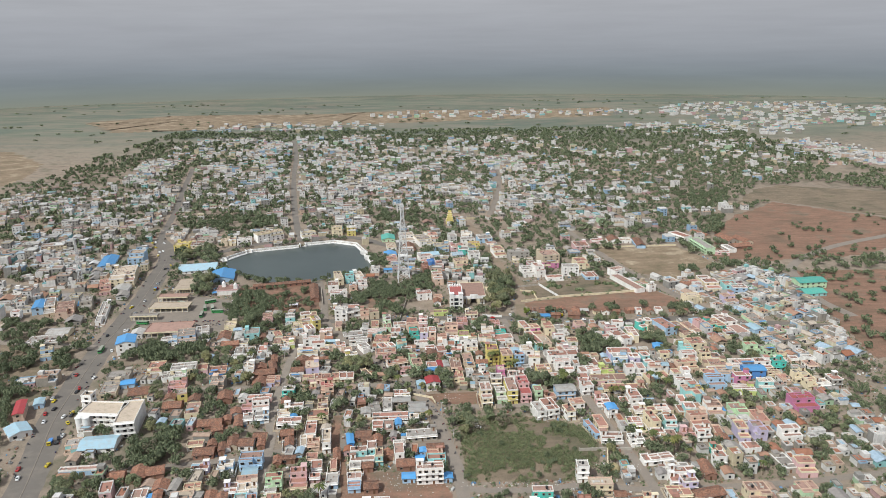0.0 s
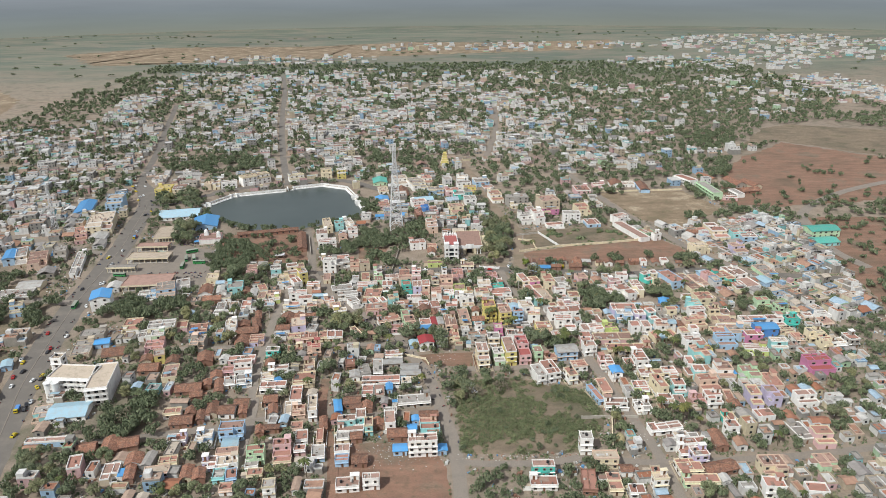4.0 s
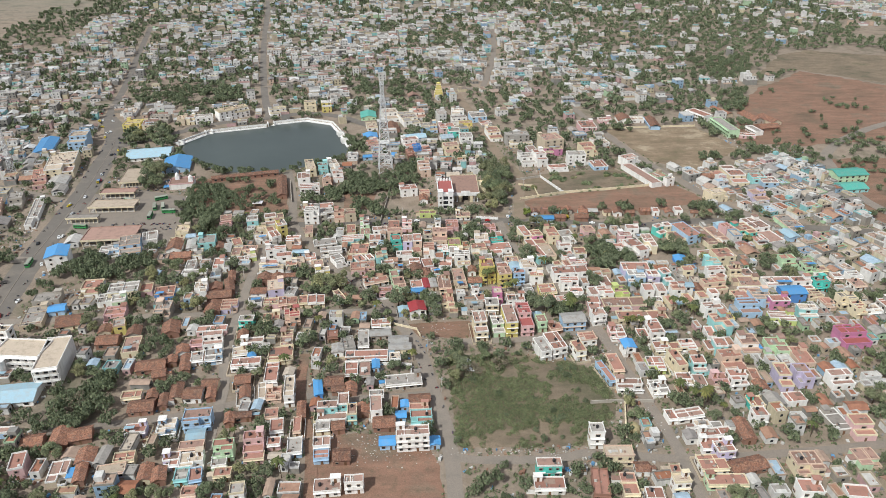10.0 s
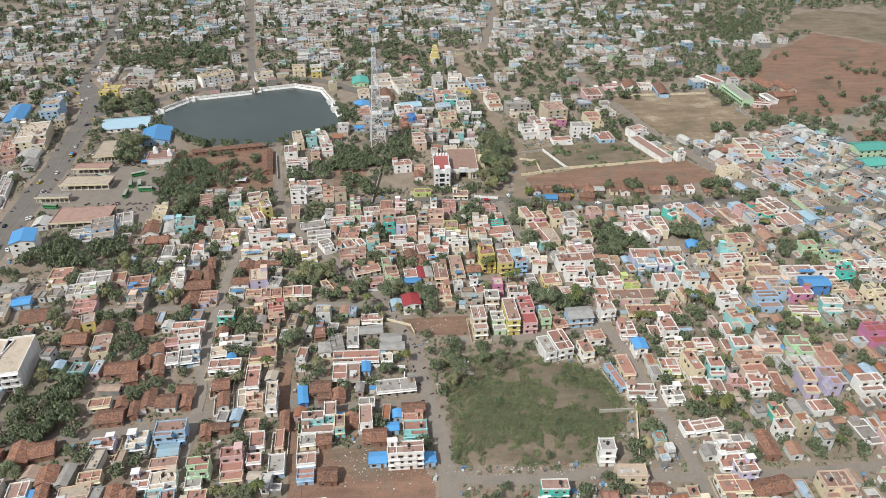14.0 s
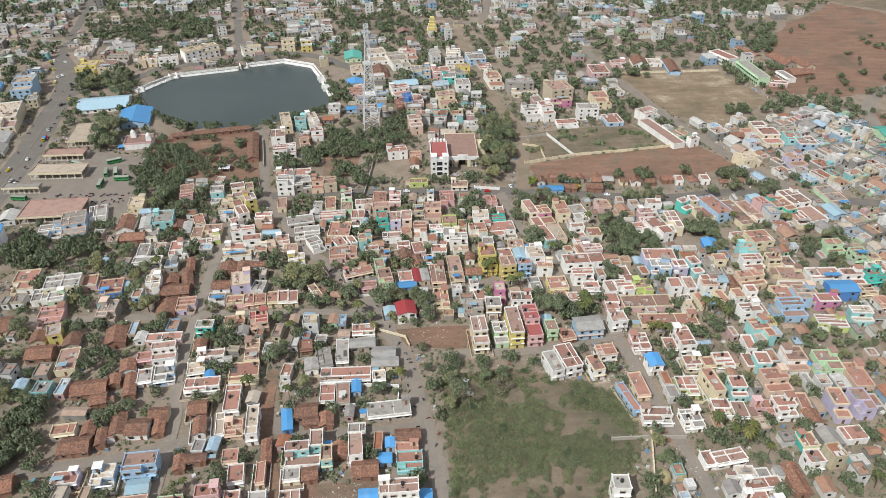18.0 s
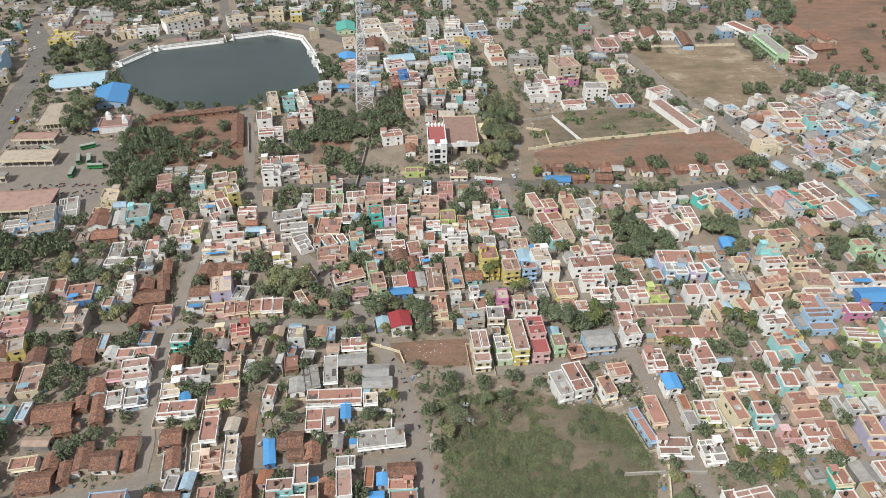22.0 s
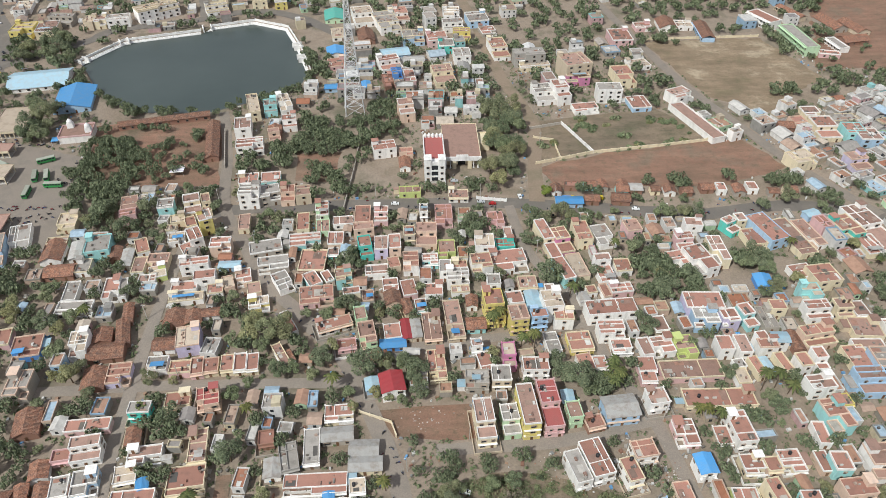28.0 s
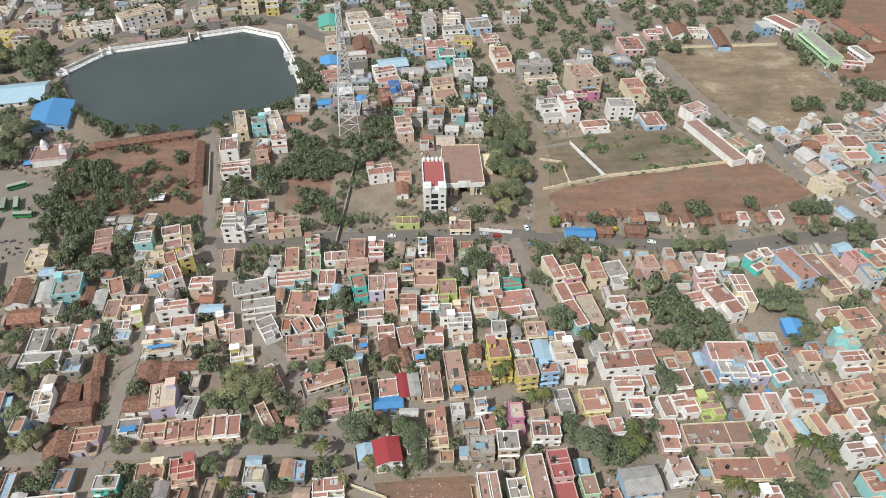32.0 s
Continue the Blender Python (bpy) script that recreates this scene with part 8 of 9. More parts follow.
def far_house(x, y, w, d, rot, n, pitched):
    """A house far off: walls, terrace, parapet, stair head and window openings as plain solids in the joined town."""
    r = fill_rnd
    m = pose(x, y, 0, 0, 0, rot)
    H, X, Y = n * 3.1, w / 2, d / 2
    # past y 640 the roofs take the haze-greyed colours
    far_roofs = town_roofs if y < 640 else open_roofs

    def put(target, build):
        s = Shape()
        build(s)
        k = len(target.v)
        target.v += [tuple(m @ Vector(p)) for p in s.v]
        target.f += [tuple(i + k for i in f) for f in s.f]

    cut = None
    if not pitched and y < 700 and w > 6 and d > 6.5 and r.random() < 0.4:
        sd, cut = r.choice([-1, 1]), -Y + d * r.uniform(0.22, 0.42)
        q = X - w * r.uniform(0.3, 0.5)
        a0, a1, b0, b1 = (-X, q, q, X) if sd > 0 else (-q, X, -X, -q)
        L = H - 3.1 if n > 1 else 0
        put(far_walls, lambda s: s.box(a0, -Y, -0.2, a1, cut, H))
        put(far_walls, lambda s: s.ring(a0 - 0.04, -Y - 0.04, a1 + 0.04, cut + 0.04, H - 0.1, H + 0.82, 0.27))
        put(far_roofs, lambda s: s.box(a0 + 0.25, -Y + 0.25, H - 0.1, a1 - 0.25, cut, H + 0.1))
        if L:
            put(far_walls, lambda s: s.box(b0, -Y + 0.05, -0.2, b1, cut + 0.1, L))
            put(far_roofs, lambda s: s.box(b0 + 0.25, -Y + 0.3, L - 0.1, b1 - 0.25, cut - 0.01, L + 0.1))
        put(far_walls, lambda s: s.ring(b0, -Y, b1, cut - 0.02, L - 0.1, L + (0.8 if L else 1.3), 0.2))
        m = m @ pose(0, (cut + Y) / 2, 0)
        Y = (Y - cut) / 2
        put(far_walls, lambda s: s.box(-X, -Y, -0.2, X, Y, H))
    elif n > 1 and d > 8 and not pitched and r.random() < 0.55:
        yc = -Y + d * r.uniform(0.3, 0.5)
        L = H - 3.1
        put(far_walls, lambda s: s.box(-X, -Y, -0.2, X, Y, L))
        put(far_walls, lambda s: s.ring(-X - 0.05, -Y - 0.05, X + 0.05, yc, L - 0.1, L + 0.85, 0.28))
        put(far_roofs, lambda s: s.box(-X + 0.25, -Y + 0.25, L - 0.1, X - 0.25, yc, L + 0.1))
        m = m @ pose(0, (yc + Y) / 2, 0)
        put(far_walls, lambda s: s.box(-X, -(Y - yc) / 2, L, X, (Y - yc) / 2, H))
        Y = (Y - yc) / 2
    else:
        put(far_walls, lambda s: s.box(-X, -Y, -0.2, X, Y, H))
    if pitched:
        put(far_roofs, lambda s: s.gable(-X - 0.4, -Y - 0.4, X + 0.4, Y + 0.4, H - 0.05, min(w, d) * 0.22, 0.15, d > w))
    else:
        put(far_roofs, lambda s: s.box(-X + 0.25, -Y + 0.25, H - 0.1, X - 0.25, Y - 0.25, H + 0.12))
        put(far_walls, lambda s: s.ring(-X - 0.05, -Y - 0.05, X + 0.05, Y + 0.05, H - 0.1, H + 0.75, 0.26))
        if y < 640:
            clutter(x, y, rot, -X + 0.7, -Y + 0.7, X - 0.7, Y - 0.7, H + 0.12, r)
            if r.random() < 0.4 and w > 6:
                u, v = r.uniform(-X + 1.5, X - 1.5), r.uniform(-Y + 1.5, Y - 1.5)
                put(far_dark, lambda s: s.tube((u, v, H), (u, v, H + 1.4), 0.6, 0.55, 9))
            if r.random() < 0.5 and w > 6:
                u = r.uniform(-X + 2, X - 2)
                put(far_walls, lambda s: s.box(u - 0.12, -Y + 0.2, H, u + 0.12, Y - 0.2, H + r.uniform(0.4, 0.8)))
        if r.random() < 0.6 and w > 6:
            hx, hy = r.choice([-1, 1]) * (X - 1.7), r.choice([-1, 1, 1]) * (Y - 1.9)
            put(far_walls, lambda s: s.box(hx - 1.6, hy - 1.8, H, hx + 1.6, hy + 1.8, H + 2.6))
    if y < 1150:
        for k in range(n):
            c = max(1, int(w / 3.5))
            for i in range(c):
                u = (i + 0.5) / c * w - X
                put(far_dark, lambda s: s.box(u - 0.6, -Y - 0.06, k * 3.1 + 0.9, u + 0.6, -Y + 0.02, k * 3.1 + 2.2))


def infill(x0, y0, x1, y1, rot, tries, wmin, wmax, walls, roofs, tier=3):
    """Small houses and sheds squeezed into what is left of a stretch."""
    for _ in range(tries):
        x, y = fill_rnd.uniform(x0, x1), fill_rnd.uniform(y0, y1)
        w, d = fill_rnd.uniform(wmin, wmax), fill_rnd.uniform(wmin + 1, wmax + 3)
        a = rot + fill_rnd.uniform(-4, 4) + fill_rnd.choice([0, 0, 90])
        if is_free(x, y, w + 0.2, d + 0.2, a, allow=0.03):
            roof = fill_rnd.choice(roofs)
            if tier < 3 and fill_count[0] < 30:
                fill_count[0] += 1
                house(x, y, w, d, a, 1, fill_rnd.choice(walls), roof, tier)
            else:
                far_house(x, y, w, d, a, 1 if w < 6 else fill_rnd.choice([1, 2]), roof in PITCHED)
                mark_poly(rect(x, y, w, d, a, 0.15))
                mark_poly(rect(x, y, w, d, a), True, built)


far_leaves = [[], []]


def crown_kind(seed, count, size):
    """A joined tree's crown of unit height and spread."""
    rnd = random.Random(seed)
    lobes = [(0, 0, 0.62, 0.62, 0.34)]
    for i in range(5):
        w, q = 6.283 * i / 5 + rnd.uniform(-0.5, 0.5), rnd.uniform(0.4, 0.7)
        lobes.append((q * math.cos(w), q * math.sin(w), rnd.uniform(0.4, 0.72), rnd.uniform(0.28, 0.5), rnd.uniform(0.16, 0.28)))
    v, f = blade_cloud(rnd, lobes, count, size)
    return np.array(v), f


CROWNS = {n: [crown_kind(90 + n + i, n, z) for i in range(6)] for n, z in ((26, 0.36), (56, 0.24), (150, 0.155), (400, 0.10))}


def far_tree(x, y, h, s, count):
    """A joined tree; count is the least number of leaf clumps."""
    v, f = fill_rnd.choice(CROWNS[26 if count < 40 else 56 if count < 70 else 150 if count < 105 else 400])
    a = fill_rnd.uniform(0, 6.283)
    c, q = s * math.cos(a), s * math.sin(a)
    k = len(far_leaves[0])
    out = np.stack([v[:, 0] * c - v[:, 1] * q + x, v[:, 0] * q + v[:, 1] * c + y, np.maximum(v[:, 2] * h, 0.02)], 1)
    far_leaves[0].extend(map(tuple, out.tolist()))
    far_leaves[1].extend(tuple(i + k for i in p) for p in f)


# planted ground round the tall tower
GARDEN = [(-74, 545), (-2, 545), (-2, 622), (-20, 640), (-60, 640), (-74, 612)]
mark_poly(GARDEN)

# trees stand in clumps between the far streets
made = 0
for _ in range(30000):
    x, y = fill_rnd.uniform(-720, 760), fill_rnd.uniform(630, 1900)
    thick = noise.noise((x * 0.012, y * 0.009, 3.0)) + 0.5 * noise.noise((x * 0.05, y * 0.04, 7.0)) + (0.22 if x > 190 else 0.0)
    if made < 6200 and thick > -0.12 and is_free(x, y, 6, 6, 0):
        s = fill_rnd.uniform(3.0, 6.5)
        far_tree(x, y, fill_rnd.uniform(5, 10), s, 90 if y < 800 else 40 if y < 1300 else 26)
        mark_poly(rect(x, y, 1.5 * s, 1.5 * s, 0))
        made += 1

# yard trees, set before the houses crowd in
early = []
for _ in range(6000):
    x, y = fill_rnd.uniform(-200, 250), fill_rnd.uniform(262, 540)
    dense = noise.noise((x * 0.035, y * 0.035, 5.0)) + (0.38 if x < -60 else 0.0) + (0.1 if y < 400 else 0)
    if len(early) < 240 and dense > 0.2 and is_free(x, y, 5, 5, 0):
        early.append((x, y, fill_rnd.uniform(0.6, 1.0)))
        mark_poly(rect(x, y, 5, 5, 0))

# nearest streets
for poly in ((14, 386, 62, 426, 1, 7, 9, 0.6, WALLMIX, ROOFMIX, 1, [1, 2, 2]), (-40, 430, 78, 520, 3, 7, 9, 0.6, WALLMIX, ROOFMIX, 1, [1, 1, 2]),
             (82, 392, 250, 460, 4, 7.5, 9, 0.55, WALLMIX, ROOFMIX, 1, [1, 1, 2]), (-106, 340, -8, 408, -2, 7, 9, 0.35, WESTMIX, WESTROOF, 1, [1, 1, 1, 2]),
             (-106, 414, -30, 520, -3, 7, 9, 0.6, WALLMIX, ROOFMIX + ["clay"] * 4, 1, [1, 1, 2]), (80, 262, 250, 386, 5, 7, 9, 0.35, WALLMIX, ROOFMIX + ["clay"] * 6, 2, [1, 1, 2]),
             (-106, 262, 0, 336, -2, 7, 9, 0.4, WESTMIX, WESTROOF, 2, [1, 1, 2]), (-200, 262, -104, 404, 2, 7.5, 9.5, 0.4, WESTMIX, WESTROOF, 2, [1, 1, 2]),
             (-172, 414, -110, 540, 6, 7.5, 9.5, 0.6, WESTMIX, ROOFMIX + ["clay"] * 6, 2, [1, 1, 2]), (78, 460, 250, 516, 8, 8, 10, 0.5, WALLMIX, ROOFMIX, 2, [1, 1, 2]),
             (-100, 600, 40, 690, 0, 9.5, 13, 0.8, WALLMIX, ROOFMIX, 2, [1, 2, 2]), (200, 440, 330, 650, 20, 9, 12, 0.8, WALLMIX, ROOFMIX, 2, [1, 1, 2]),
             (-300, 400, -236, 600, 12, 11, 14, 0.35, WESTMIX, ROOFMIX, 2, [1, 2])):
    block(*poly)
infill(-106, 262, 0, 520, -2, 4000, 2.8, 6, WESTMIX, WESTROOF, 2)
infill(-200, 262, -106, 540, 2, 5000, 3.2, 8, WESTMIX, WESTROOF)
infill(0, 386, 250, 520, 3, 2600, 2.6, 5.5, WALLMIX, ROOFMIX)
infill(86, 262, 250, 386, 4, 1200, 2.8, 5.5, WALLMIX, ROOFMIX + ["clay"] * 4)
infill(190, 440, 330, 650, 20, 2500, 4, 8, WALLMIX, ROOFMIX)
infill(-262, 752, -60, 832, 14, 1800, 5, 9, WALLMIX, ROOFMIX)
infill(-75, 630, 45, 690, 2, 900, 4, 9, WALLMIX, ROOFMIX)
for bx0, by0, bx1, by1, rot, keep in [
    (-70, 690, 40, 880, 12, 0.92), (70, 615, 160, 900, 8, 0.7), (-260, 780, -90, 900, 14, 0.9), (-620, 560, -290, 830, 14, 0.9), (-60, 870, 240, 1120, 12, 0.9),
    (-320, 890, -60, 1400, 12, 0.9), (-640, 830, -350, 1150, 14, 0.9), (-560, 1130, -300, 1420, 14, 0.85), (-60, 1110, 200, 1420, 10, 0.7), (-600, 1400, -100, 1750, 10, 0.7), (200, 740, 420, 1120, 6, 0.5), (240, 1100, 560, 1500, 8, 0.45),
        (-420, 480, -300, 600, 12, 0.5), (560, 1250, 860, 1600, 0, 0.45), (-160, 1420, 300, 1700, 8, 0.4)]:
    block(bx0, by0, bx1, by1, rot, 10, 13.5, keep, WALLMIX, ROOFMIX, 3, [1, 2, 2, 3])
infill(-330, 780, 240, 1400, 12, 9000, 5, 9, WALLMIX, ROOFMIX)
infill(-640, 560, -300, 1100, 14, 6000, 5, 9, WALLMIX, ROOFMIX)
# suburbs in the plain
for cx, cy, rx, ry, n in ((1150, 2300, 420, 420, 420), (700, 1850, 260, 160, 150), (250, 2350, 500, 140, 110), (-420, 2000, 300, 120, 80)):
    for _ in range(n):
        a, q = fill_rnd.uniform(0, 6.283), math.sqrt(fill_rnd.random())
        far_house(cx + rx * q * math.cos(a), cy + ry * q * math.sin(a), fill_rnd.uniform(9, 16), fill_rnd.uniform(9, 14), fill_rnd.uniform(-8, 20), fill_rnd.choice([1, 2, 2, 3]), False)
for nm, sh, mt, lab in (("far_houses", far_walls, FARWALL, "dense far rows of pale painted town houses"), ("town_roofs", town_roofs, FARROOF, "brown terraces and tiled roofs of close-set houses"), ("far_roofs", open_roofs, HAZEROOF, "terraces of far houses, greyed in colour as by haze"), ("far_windows", far_dark, DARK, "dark window openings of far houses")):
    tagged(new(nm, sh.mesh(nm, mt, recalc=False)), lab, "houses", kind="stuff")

# ---- trees among the houses ----
def stand(kinds, x, y, scale, mark):
    """A tree of its own near the camera's way; a joined one further off."""
    if y < 640 and tree_count[0] < 240:
        tree_count[0] += 1
        plant(fill_rnd.choice(kinds), x, y, scale, mark)
    else:
        far_tree(x, y, 8 * scale, 4.4 * scale, 190 if y < 640 else 100)
        if mark:
            mark_poly(rect(x, y, 5 * scale, 5 * scale, 0))


plant(LIME_TREE, 68, 532, 0.9)
for x, y in ((19, 352), (33, 358), (-160, 333)):
    plant(DRY_TREE, x, y, 1.0, False)
for x, y in ((-9, 365), (78, 414), (76, 411), (118, 330), (122, 326), (126, 331), (114, 335), (107, 391), (110, 388), (104, 393), (-98, 398), (33, 437), (36, 440)):
    plant(fill_rnd.choice(PALMS), x, y, 1.0, False)
for x, y in ((-22, 397), (-14, 404), (-24, 404), (-9, 402), (-4, 400)):
    plant(TREES[0], x, y, 0.6, False)
for x, y in ((12, 362), (14, 356), (11, 349), (16, 364), (12, 368), (26, 364), (34, 366)):
    plant(fill_rnd.choice(TREES), x, y, 0.75, False)
for _ in range(26):
    u = fill_rnd.random()
    plant(fill_rnd.choice([TREES[3], TREES[0], TREES[5], TREES[1]]), 53 + fill_rnd.uniform(-9, 9) - (1 - u) * 4, 540 + 80 * u, 1.3, mark=False)
for _ in range(40):
    x, y = fill_rnd.uniform(72, 172), fill_rnd.uniform(566, 622)
    grid = None
    if 565 + 0.2 * (x - 66) < y < 611 + 0.1 * (x - 70) - max(0, x - 150) * 1.4:
        copy_thing(fill_rnd.choice(BUSHES), pose(x, y, 0, 0, 0, fill_rnd.uniform(0, 360)) @ Matrix.Scale(fill_rnd.uniform(0.8, 1.7), 4))
bank_line = LAKE[7:] + LAKE[:1]
for (x0, y0), (x1, y1) in zip(bank_line, bank_line[1:]):
    for i in range(int(math.hypot(x1 - x0, y1 - y0) / 3.2)):
        u, k = fill_rnd.random(), fill_rnd.uniform(0.0, 0.10)
        x, y = x0 + (x1 - x0) * u, y0 + (y1 - y0) * u
        x, y = x + (x + 150) * k, y + (y - 690) * k
        if is_free(x, y, 6, 6, 0, built, 0.0):
            far_tree(x, y, fill_rnd.uniform(3, 7), fill_rnd.uniform(2, 4), 110)
for x, y, sc in early:
    stand(TREES + PALMS[:1], x, y, sc, False)
yard = 0
for _ in range(9000):
    x, y = fill_rnd.uniform(-190, 250), fill_rnd.uniform(262, 540)
    if yard < 190 and is_free(x, y, 2.4, 2.4, 0):
        stand(TREES + [TREES[4]] * 3 + PALMS, x, y, fill_rnd.uniform(0.5, 0.9), True)
        yard += 1
for poly in GROVES:
    xs, ys = [p[0] for p in poly], [p[1] for p in poly]
    grid = np.zeros_like(taken)
    mark_poly(poly, True, grid)
    area = grid.sum()
    for _ in range(int(area / (34 if poly[0] in ((-330, 330), (-357, 530), (-262, 425)) else 26 if poly[0] == (70, 540) else 44 if poly[0][1] > 700 else 13 if poly[0] in ((151, 515), (101, 480)) else 24))):
        x, y = fill_rnd.uniform(min(xs), max(xs)), fill_rnd.uniform(min(ys), max(ys))
        if grid[int(y - GY0), int(x - GX0)] and is_free(x, y, 5, 5, 0, built, 0.1):
            stand([DRY_TREE, DRY_TREE, TREES[2], TREES[0]] if poly[0] == (-190, 588) else TREES, x, y, fill_rnd.uniform(0.7, 1.1), False)
for _ in range(70):
    x, y = fill_rnd.uniform(-188, -112), fill_rnd.uniform(548, 612)
    if is_free(x, y, 3, 3, 0, built):
        stand([DRY_TREE, DRY_TREE, TREES[2], TREES[0]], x, y, fill_rnd.uniform(0.5, 0.9), False)
for _ in range(40):
    x, y = fill_rnd.uniform(-72, -4), fill_rnd.uniform(548, 636)
    if is_free(x, y, 4, 4, 0, built) and not (-66 < x < -40 and y < 576) and not (abs(x + 37) < 7 and 612 < y < 632):
        stand(TREES, x, y, fill_rnd.uniform(0.55, 0.95), False)
yard = 0
for _ in range(12000):
    x, y = fill_rnd.uniform(-330, 330), fill_rnd.uniform(262, 720)
    if yard < 420 and is_free(x, y, 3.0, 3.0, 0):
        stand(TREES, x, y, fill_rnd.uniform(0.45, 0.9), True)
        yard += 1
for _ in range(34):
    x, y = fill_rnd.uniform(10, 82), fill_rnd.uniform(304, 370)
    if noise.noise((x * 0.05, y * 0.05, 2.0)) > -0.1:
        far_tree(x, y, fill_rnd.uniform(1.6, 4.5), fill_rnd.uniform(1.2, 2.6), 110)
for _ in range(90):
    x, y = fill_rnd.uniform(305, 425), fill_rnd.uniform(450, 640)
    if is_free(x, y, 4, 4, 0, built):
        far_tree(x, y, fill_rnd.uniform(3, 8), fill_rnd.uniform(2, 5), 90)
for _ in range(420):
    x, y = fill_rnd.uniform(290, 560), fill_rnd.uniform(430, 900)
    if noise.noise((x * 0.018, y * 0.018, 4.0)) > 0.05 and is_free(x, y, 3, 3, 0, built):
        far_tree(x, y, fill_rnd.uniform(2, 7), fill_rnd.uniform(1.5, 4.5), 70)
for _ in range(520):
    x, y = fill_rnd.uniform(-1700, 1900), fill_rnd.uniform(1700, 3000)
    if noise.noise((x * 0.003, y * 0.004, 1.0)) > 0.0:
        far_tree(x, y, fill_rnd.uniform(4, 7), fill_rnd.uniform(5, 10), 65)
me = bpy.data.meshes.new("far_trees")
me.from_pydata(far_leaves[0], [], far_leaves[1])
me.materials.append(LEAFDARK)
tagged(new("far_trees", me), "dark green trees scattered between far houses", "trees", kind="stuff")

# ---- scrub ----
sv, sf = [], []
grid = np.zeros_like(taken)
mark_poly(SCRUBFIELD, True, grid)
for _ in range(4200):
    x, y = fill_rnd.uniform(5, 90), fill_rnd.uniform(300, 375)
    thick = noise.noise((x * 0.06, y * 0.06, 0)) + 0.7 * noise.noise((x * 0.2, y * 0.2, 4.0))
    if grid[int(y - GY0), int(x - GX0)] and thick > -0.2:
        v, f = blade_cloud(fill_rnd, [(0, 0, 0.4, fill_rnd.uniform(0.6, 1.7) + max(0, thick), 0.9 + max(0, thick) * 2)], 64, 0.23)
        k = len(sv)
        sv += [(a + x, b + y, max(0.02, c)) for a, b, c in v]
        sf += [tuple(i + k for i in q) for q in f]
me = bpy.data.meshes.new("scrub")
me.from_pydata(sv, [], sf)
me.materials.append(SCRUB)
tagged(new("scrub", me), "low grey-green thorn scrub over dry grass", "scrub", kind="stuff")
# ---- weeds, shrubs and litter in yards and along lanes ----
wv, wf = [], []
bits = Shape()
weeds = litter = 0
for _ in range(90000):
    x, y = fill_rnd.uniform(-330, 330), 262 + 440 * fill_rnd.random() ** 1.3
    gx, gy = int(x - GX0), int(y - GY0)
    if built[gy, gx]:
        continue
    if not taken[gy, gx] and weeds < 9000 and noise.noise((x * 0.06, y * 0.06, 9.0)) > -0.25:
        v, f = blade_cloud(fill_rnd, [(0, 0, 0.3, fill_rnd.uniform(0.4, 1.3), fill_rnd.uniform(0.5, 1.2))], 14, 0.42)
        k = len(wv)
        wv += [(a + x, b + y, max(0.01, c)) for a, b, c in v]
        wf += [tuple(i + k for i in q) for q in f]
        weeds += 1
    elif not taken[gy, gx] and litter < 4200:
        p, q, h = fill_rnd.uniform(0.2, 0.9), fill_rnd.uniform(0.2, 0.7), fill_rnd.uniform(0.15, 1.1)
        m = pose(x, y, 0, 0, 0, fill_rnd.uniform(0, 90))
        n = len(bits.v)
        bits.box(-p, -q, -0.05, p, q, h, min(p, q) * fill_rnd.choice([0, 0.1, 0.3]))
        bits.v[n:] = [tuple(m @ Vector(c)) for c in bits.v[n:]]
        litter += 1
me = bpy.data.meshes.new("weeds")
me.from_pydata(wv, [], wf)
me.materials.append(SCRUB)
tagged(new("weeds", me), "low weeds and shrubs in yards and along lanes", "weeds", kind="stuff")
tagged(new("yard_litter", bits.mesh("yard_litter", mixed_mat("litter_mix", [(0.4, 0.36, 0.31), (0.26, 0.14, 0.10), (0.55, 0.53, 0.5), (0.2, 0.18, 0.16), (0.14, 0.30, 0.50), (0.34, 0.22, 0.15), (0.62, 0.6, 0.57), (0.25, 0.25, 0.24)]), recalc=False)), "stacked bricks, crates, drums and odds and ends in yards", "clutter", kind="stuff")

tagged(new("roof_clutter", roof_bits.mesh("roof_clutter", mixed_mat("clutter_mix", [(0.30, 0.19, 0.15), (0.42, 0.38, 0.33), (0.22, 0.15, 0.12), (0.5, 0.46, 0.41), (0.33, 0.23, 0.18), (0.16, 0.14, 0.12), (0.36, 0.2, 0.15), (0.62, 0.6, 0.56), (0.28, 0.25, 0.22), (0.4, 0.3, 0.24), (0.12, 0.11, 0.1)]), recalc=False)), "screed patches, bricks, drums and boxes on terraces", "clutter", kind="stuff")

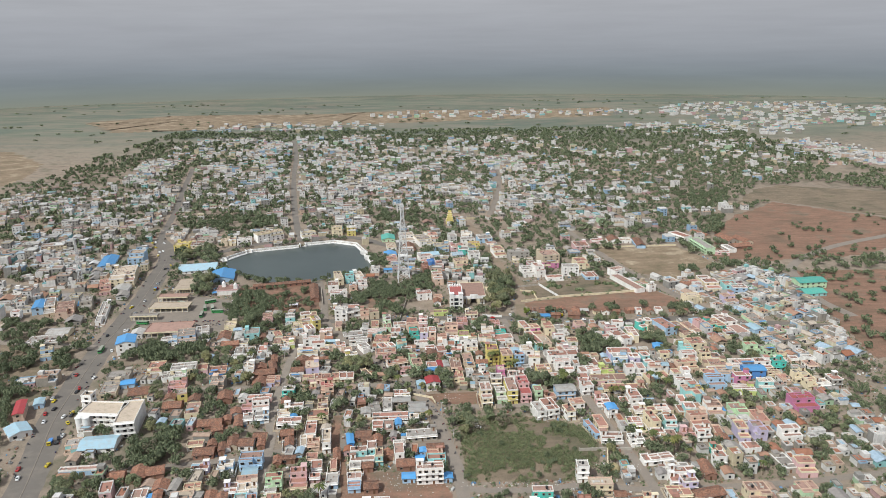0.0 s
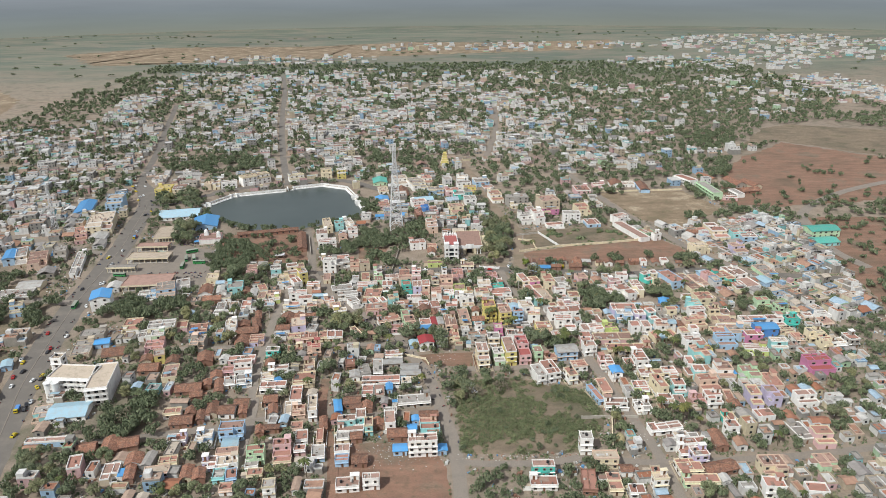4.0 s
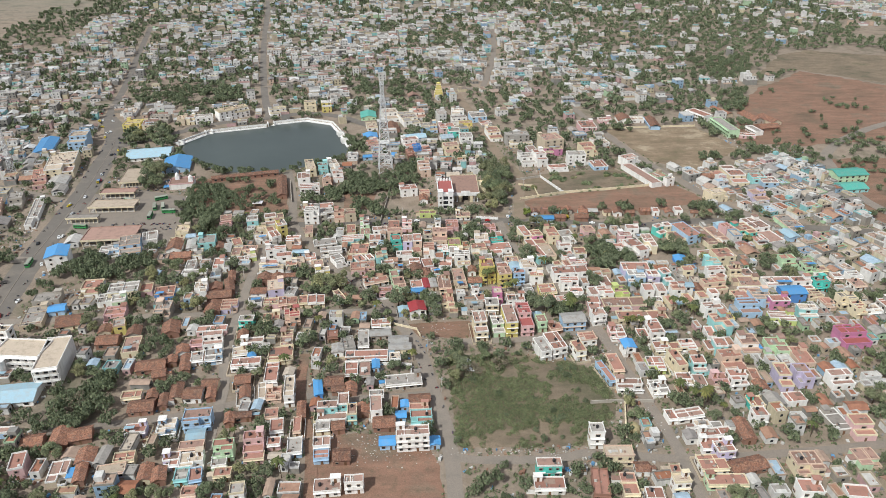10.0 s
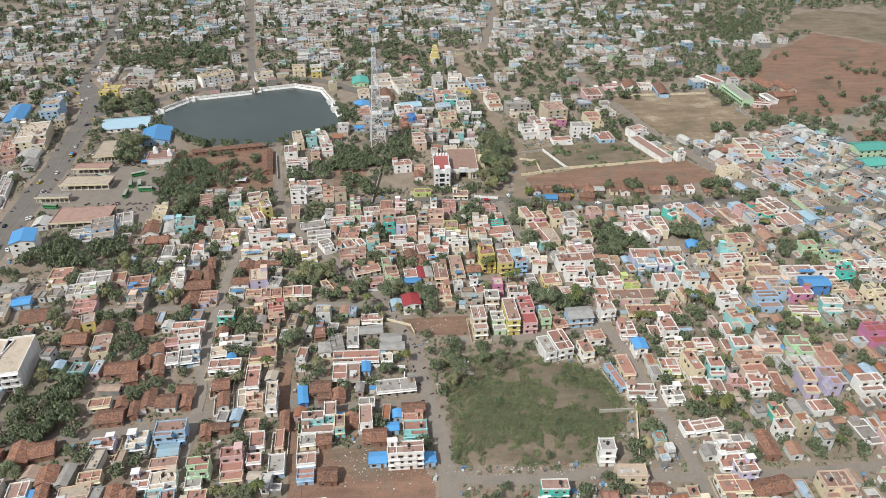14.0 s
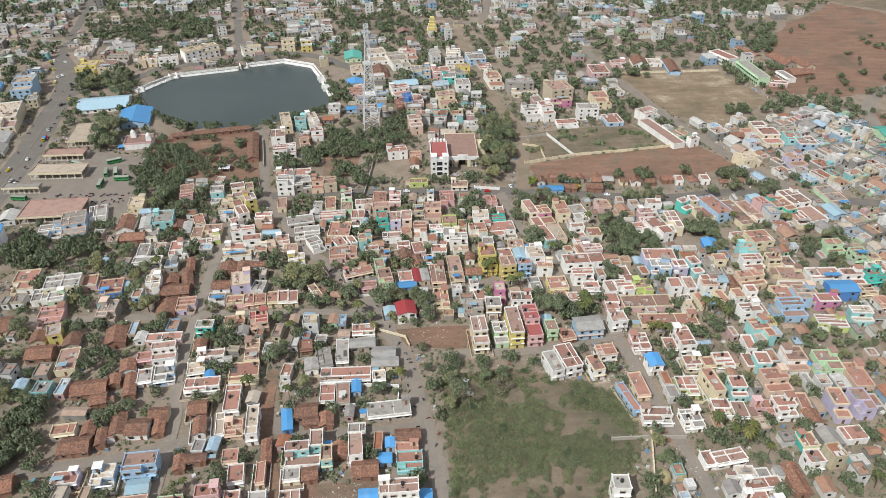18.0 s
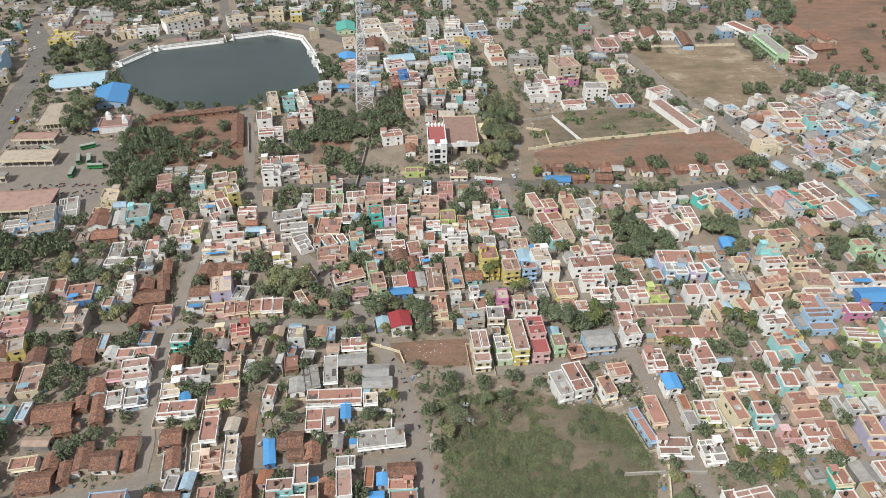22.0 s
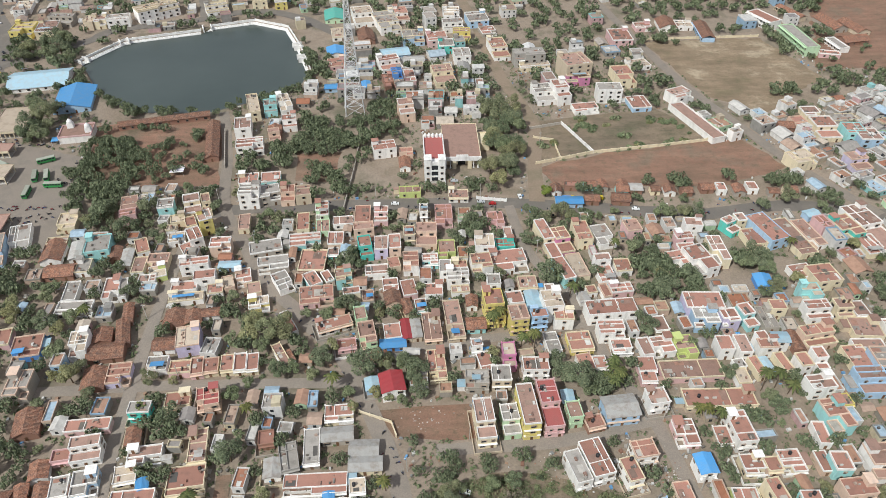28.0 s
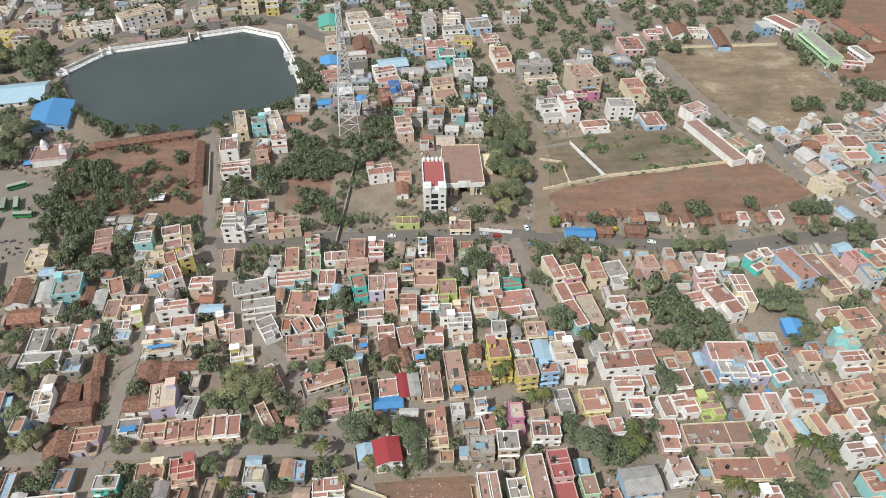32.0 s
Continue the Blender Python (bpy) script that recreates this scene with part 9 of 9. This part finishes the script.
# ---- two-wheelers parked in the bus stand and along the streets ----
bikes = Shape()
bike_spots = []
for cx, cy, rx, ry, count in ((-205, 520, 26, 8, 60), (-240, 565, 14, 10, 40), (-225, 590, 20, 5, 30), (-185, 560, 6, 12, 20)):
    bike_spots += [(cx + fill_rnd.uniform(-rx, rx), cy + fill_rnd.uniform(-ry, ry)) for _ in range(count)]
for line, off in (([(-211, 298), (-223, 337), (-234, 372), (-244, 421), (-254, 475), (-262, 540), (-269, 590), (-279, 640), (-288, 685), (-298, 720)], 7.6), ([(-300, 690), (-262, 712), (-238, 735), (-226, 753), (-170, 772), (-129, 790)], 3.6), ([(-75, 525), (34, 527), (122, 517), (190, 521)], 3.4), ([(-79, 493), (-52, 453), (-28, 423), (-6, 372), (7, 310)], 2.4)):
    for (xa, ya), (xb, yb) in zip(line, line[1:]):
        L = math.hypot(xb - xa, yb - ya)
        for _ in range(int(L / 5)):
            u, sd = fill_rnd.random(), fill_rnd.choice([-1, 1]) * off * fill_rnd.uniform(0.75, 1.1)
            bike_spots.append((xa + (xb - xa) * u - (yb - ya) / L * sd, ya + (yb - ya) * u + (xb - xa) / L * sd))
for x, y in bike_spots:
    if built[int(y - GY0), int(x - GX0)]:
        continue
    m, k = pose(x, y, 0.12, 0, fill_rnd.uniform(-8, 8), fill_rnd.uniform(0, 360)), len(bikes.v)
    for yy in (-0.62, 0.62):
        bikes.tube((-0.06, yy, 0.3), (0.06, yy, 0.3), 0.3, 0.3, 8)
    bikes.box(-0.16, -0.55, 0.3, 0.16, 0.45, 0.72, 0.06).box(-0.15, -0.7, 0.72, 0.15, 0.1, 0.84, 0.03).box(-0.38, 0.42, 0.95, 0.38, 0.5, 1.02)
    bikes.v[k:] = [tuple(m @ Vector(c)) for c in bikes.v[k:]]
tagged(new("parked_scooters", bikes.mesh("parked_scooters", mixed_mat("scooter_paint", [(0.03, 0.03, 0.035), (0.05, 0.05, 0.05), (0.03, 0.03, 0.03), (0.25, 0.04, 0.04), (0.06, 0.06, 0.07), (0.3, 0.3, 0.3), (0.04, 0.06, 0.15)], 0.5), recalc=False)), "dark scooters and motorbikes parked along the streets", "scooters", kind="stuff")

# ---- rubble and litter on open plots ----
rub = Shape()
for cx, cy, rx, ry, n in ((40, 301.5, 34, 2.5, 260), (-22, 305, 22, 10, 300), (62, 372, 22, 8, 170), (88, 362, 6, 16, 200), (5, 392, 14, 6, 60), (95, 322, 7, 7, 80)):
    for _ in range(n):
        x, y = cx + fill_rnd.gauss(0, 0.5) * rx, cy + fill_rnd.gauss(0, 0.5) * ry
        q = fill_rnd.uniform(0.08, 0.32)
        rub.box(x - q, y - q * fill_rnd.uniform(0.5, 1), -0.05, x + q, y + q * fill_rnd.uniform(0.5, 1), q * fill_rnd.uniform(0.4, 1.1), q * 0.2)
tagged(new("rubble", rub.mesh("rubble", mixed_mat("rubble_stone", [(0.45, 0.42, 0.38), (0.32, 0.28, 0.24), (0.6, 0.58, 0.54), (0.34, 0.18, 0.12)]), recalc=False)), "broken stone and pale rubble on bare ground", "rubble", kind="stuff")
for proto in TREES + PALMS + BUSHES + [LIME_TREE, DRY_TREE]:
    for o in (*proto.children_recursive, proto):
        bpy.data.objects.remove(o)

# ---- hazy distance, painted on a glowing ring ----
def backdrop():
    R0, z1, nseg = 3300, 900, 72
    s = Shape()
    n = 0
    zs = [-40, 60, 130, 190, 260, 420, z1]
    for i in range(nseg + 1):
        a = 2 * math.pi * i / nseg
        s.v += [(R0 * math.cos(a), R0 * math.sin(a) + 150, z) for z in zs]
    k = len(zs)
    for i in range(nseg):
        for j in range(k - 1):
            s.f.append((i * k + j, i * k + j + 1, (i + 1) * k + j + 1, (i + 1) * k + j))
    m = bpy.data.materials.new("hazy_distance")
    m.use_nodes = True
    nt = m.node_tree
    nt.nodes.clear()
    out, em = nt.nodes.new("ShaderNodeOutputMaterial"), nt.nodes.new("ShaderNodeEmission")
    tr, mx = nt.nodes.new("ShaderNodeBsdfTransparent"), nt.nodes.new("ShaderNodeMixShader")
    v = coords(nt)
    sep = nt.nodes.new("ShaderNodeSeparateXYZ")
    nt.links.new(v, sep.inputs[0])
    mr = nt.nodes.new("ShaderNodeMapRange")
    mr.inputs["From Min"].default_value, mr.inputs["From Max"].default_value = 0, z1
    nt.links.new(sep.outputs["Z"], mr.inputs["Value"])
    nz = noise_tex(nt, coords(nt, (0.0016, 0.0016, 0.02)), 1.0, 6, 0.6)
    # haze put into the glow by height: olive, then bluer, then pale sky
    haze_ramp = ramp(nt, mr.outputs[0], [(0.0, (0.245, 0.265, 0.225)), (0.04, (0.22, 0.25, 0.235)), (0.10, (0.22, 0.255, 0.275)), (0.16, (0.262, 0.292, 0.325)), (0.233, (0.32, 0.343, 0.378)), (0.35, (0.37, 0.388, 0.424)), (0.5, (0.415, 0.43, 0.462)), (0.8, (0.45, 0.465, 0.495))])
    c = mixc(nt, "MULTIPLY", 1.0, haze_ramp, ramp(nt, nz, [(0.3, g3(0.95)), (0.7, g3(1.05))]))
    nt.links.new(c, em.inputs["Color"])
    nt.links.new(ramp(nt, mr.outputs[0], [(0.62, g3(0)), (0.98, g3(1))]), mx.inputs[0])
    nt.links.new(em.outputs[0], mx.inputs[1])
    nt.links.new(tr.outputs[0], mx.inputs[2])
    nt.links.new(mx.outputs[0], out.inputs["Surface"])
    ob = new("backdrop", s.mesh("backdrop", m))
    return tagged(ob, "glowing ring painted as a hazy blue-grey plain and sky", "backdrop", kind="structure")


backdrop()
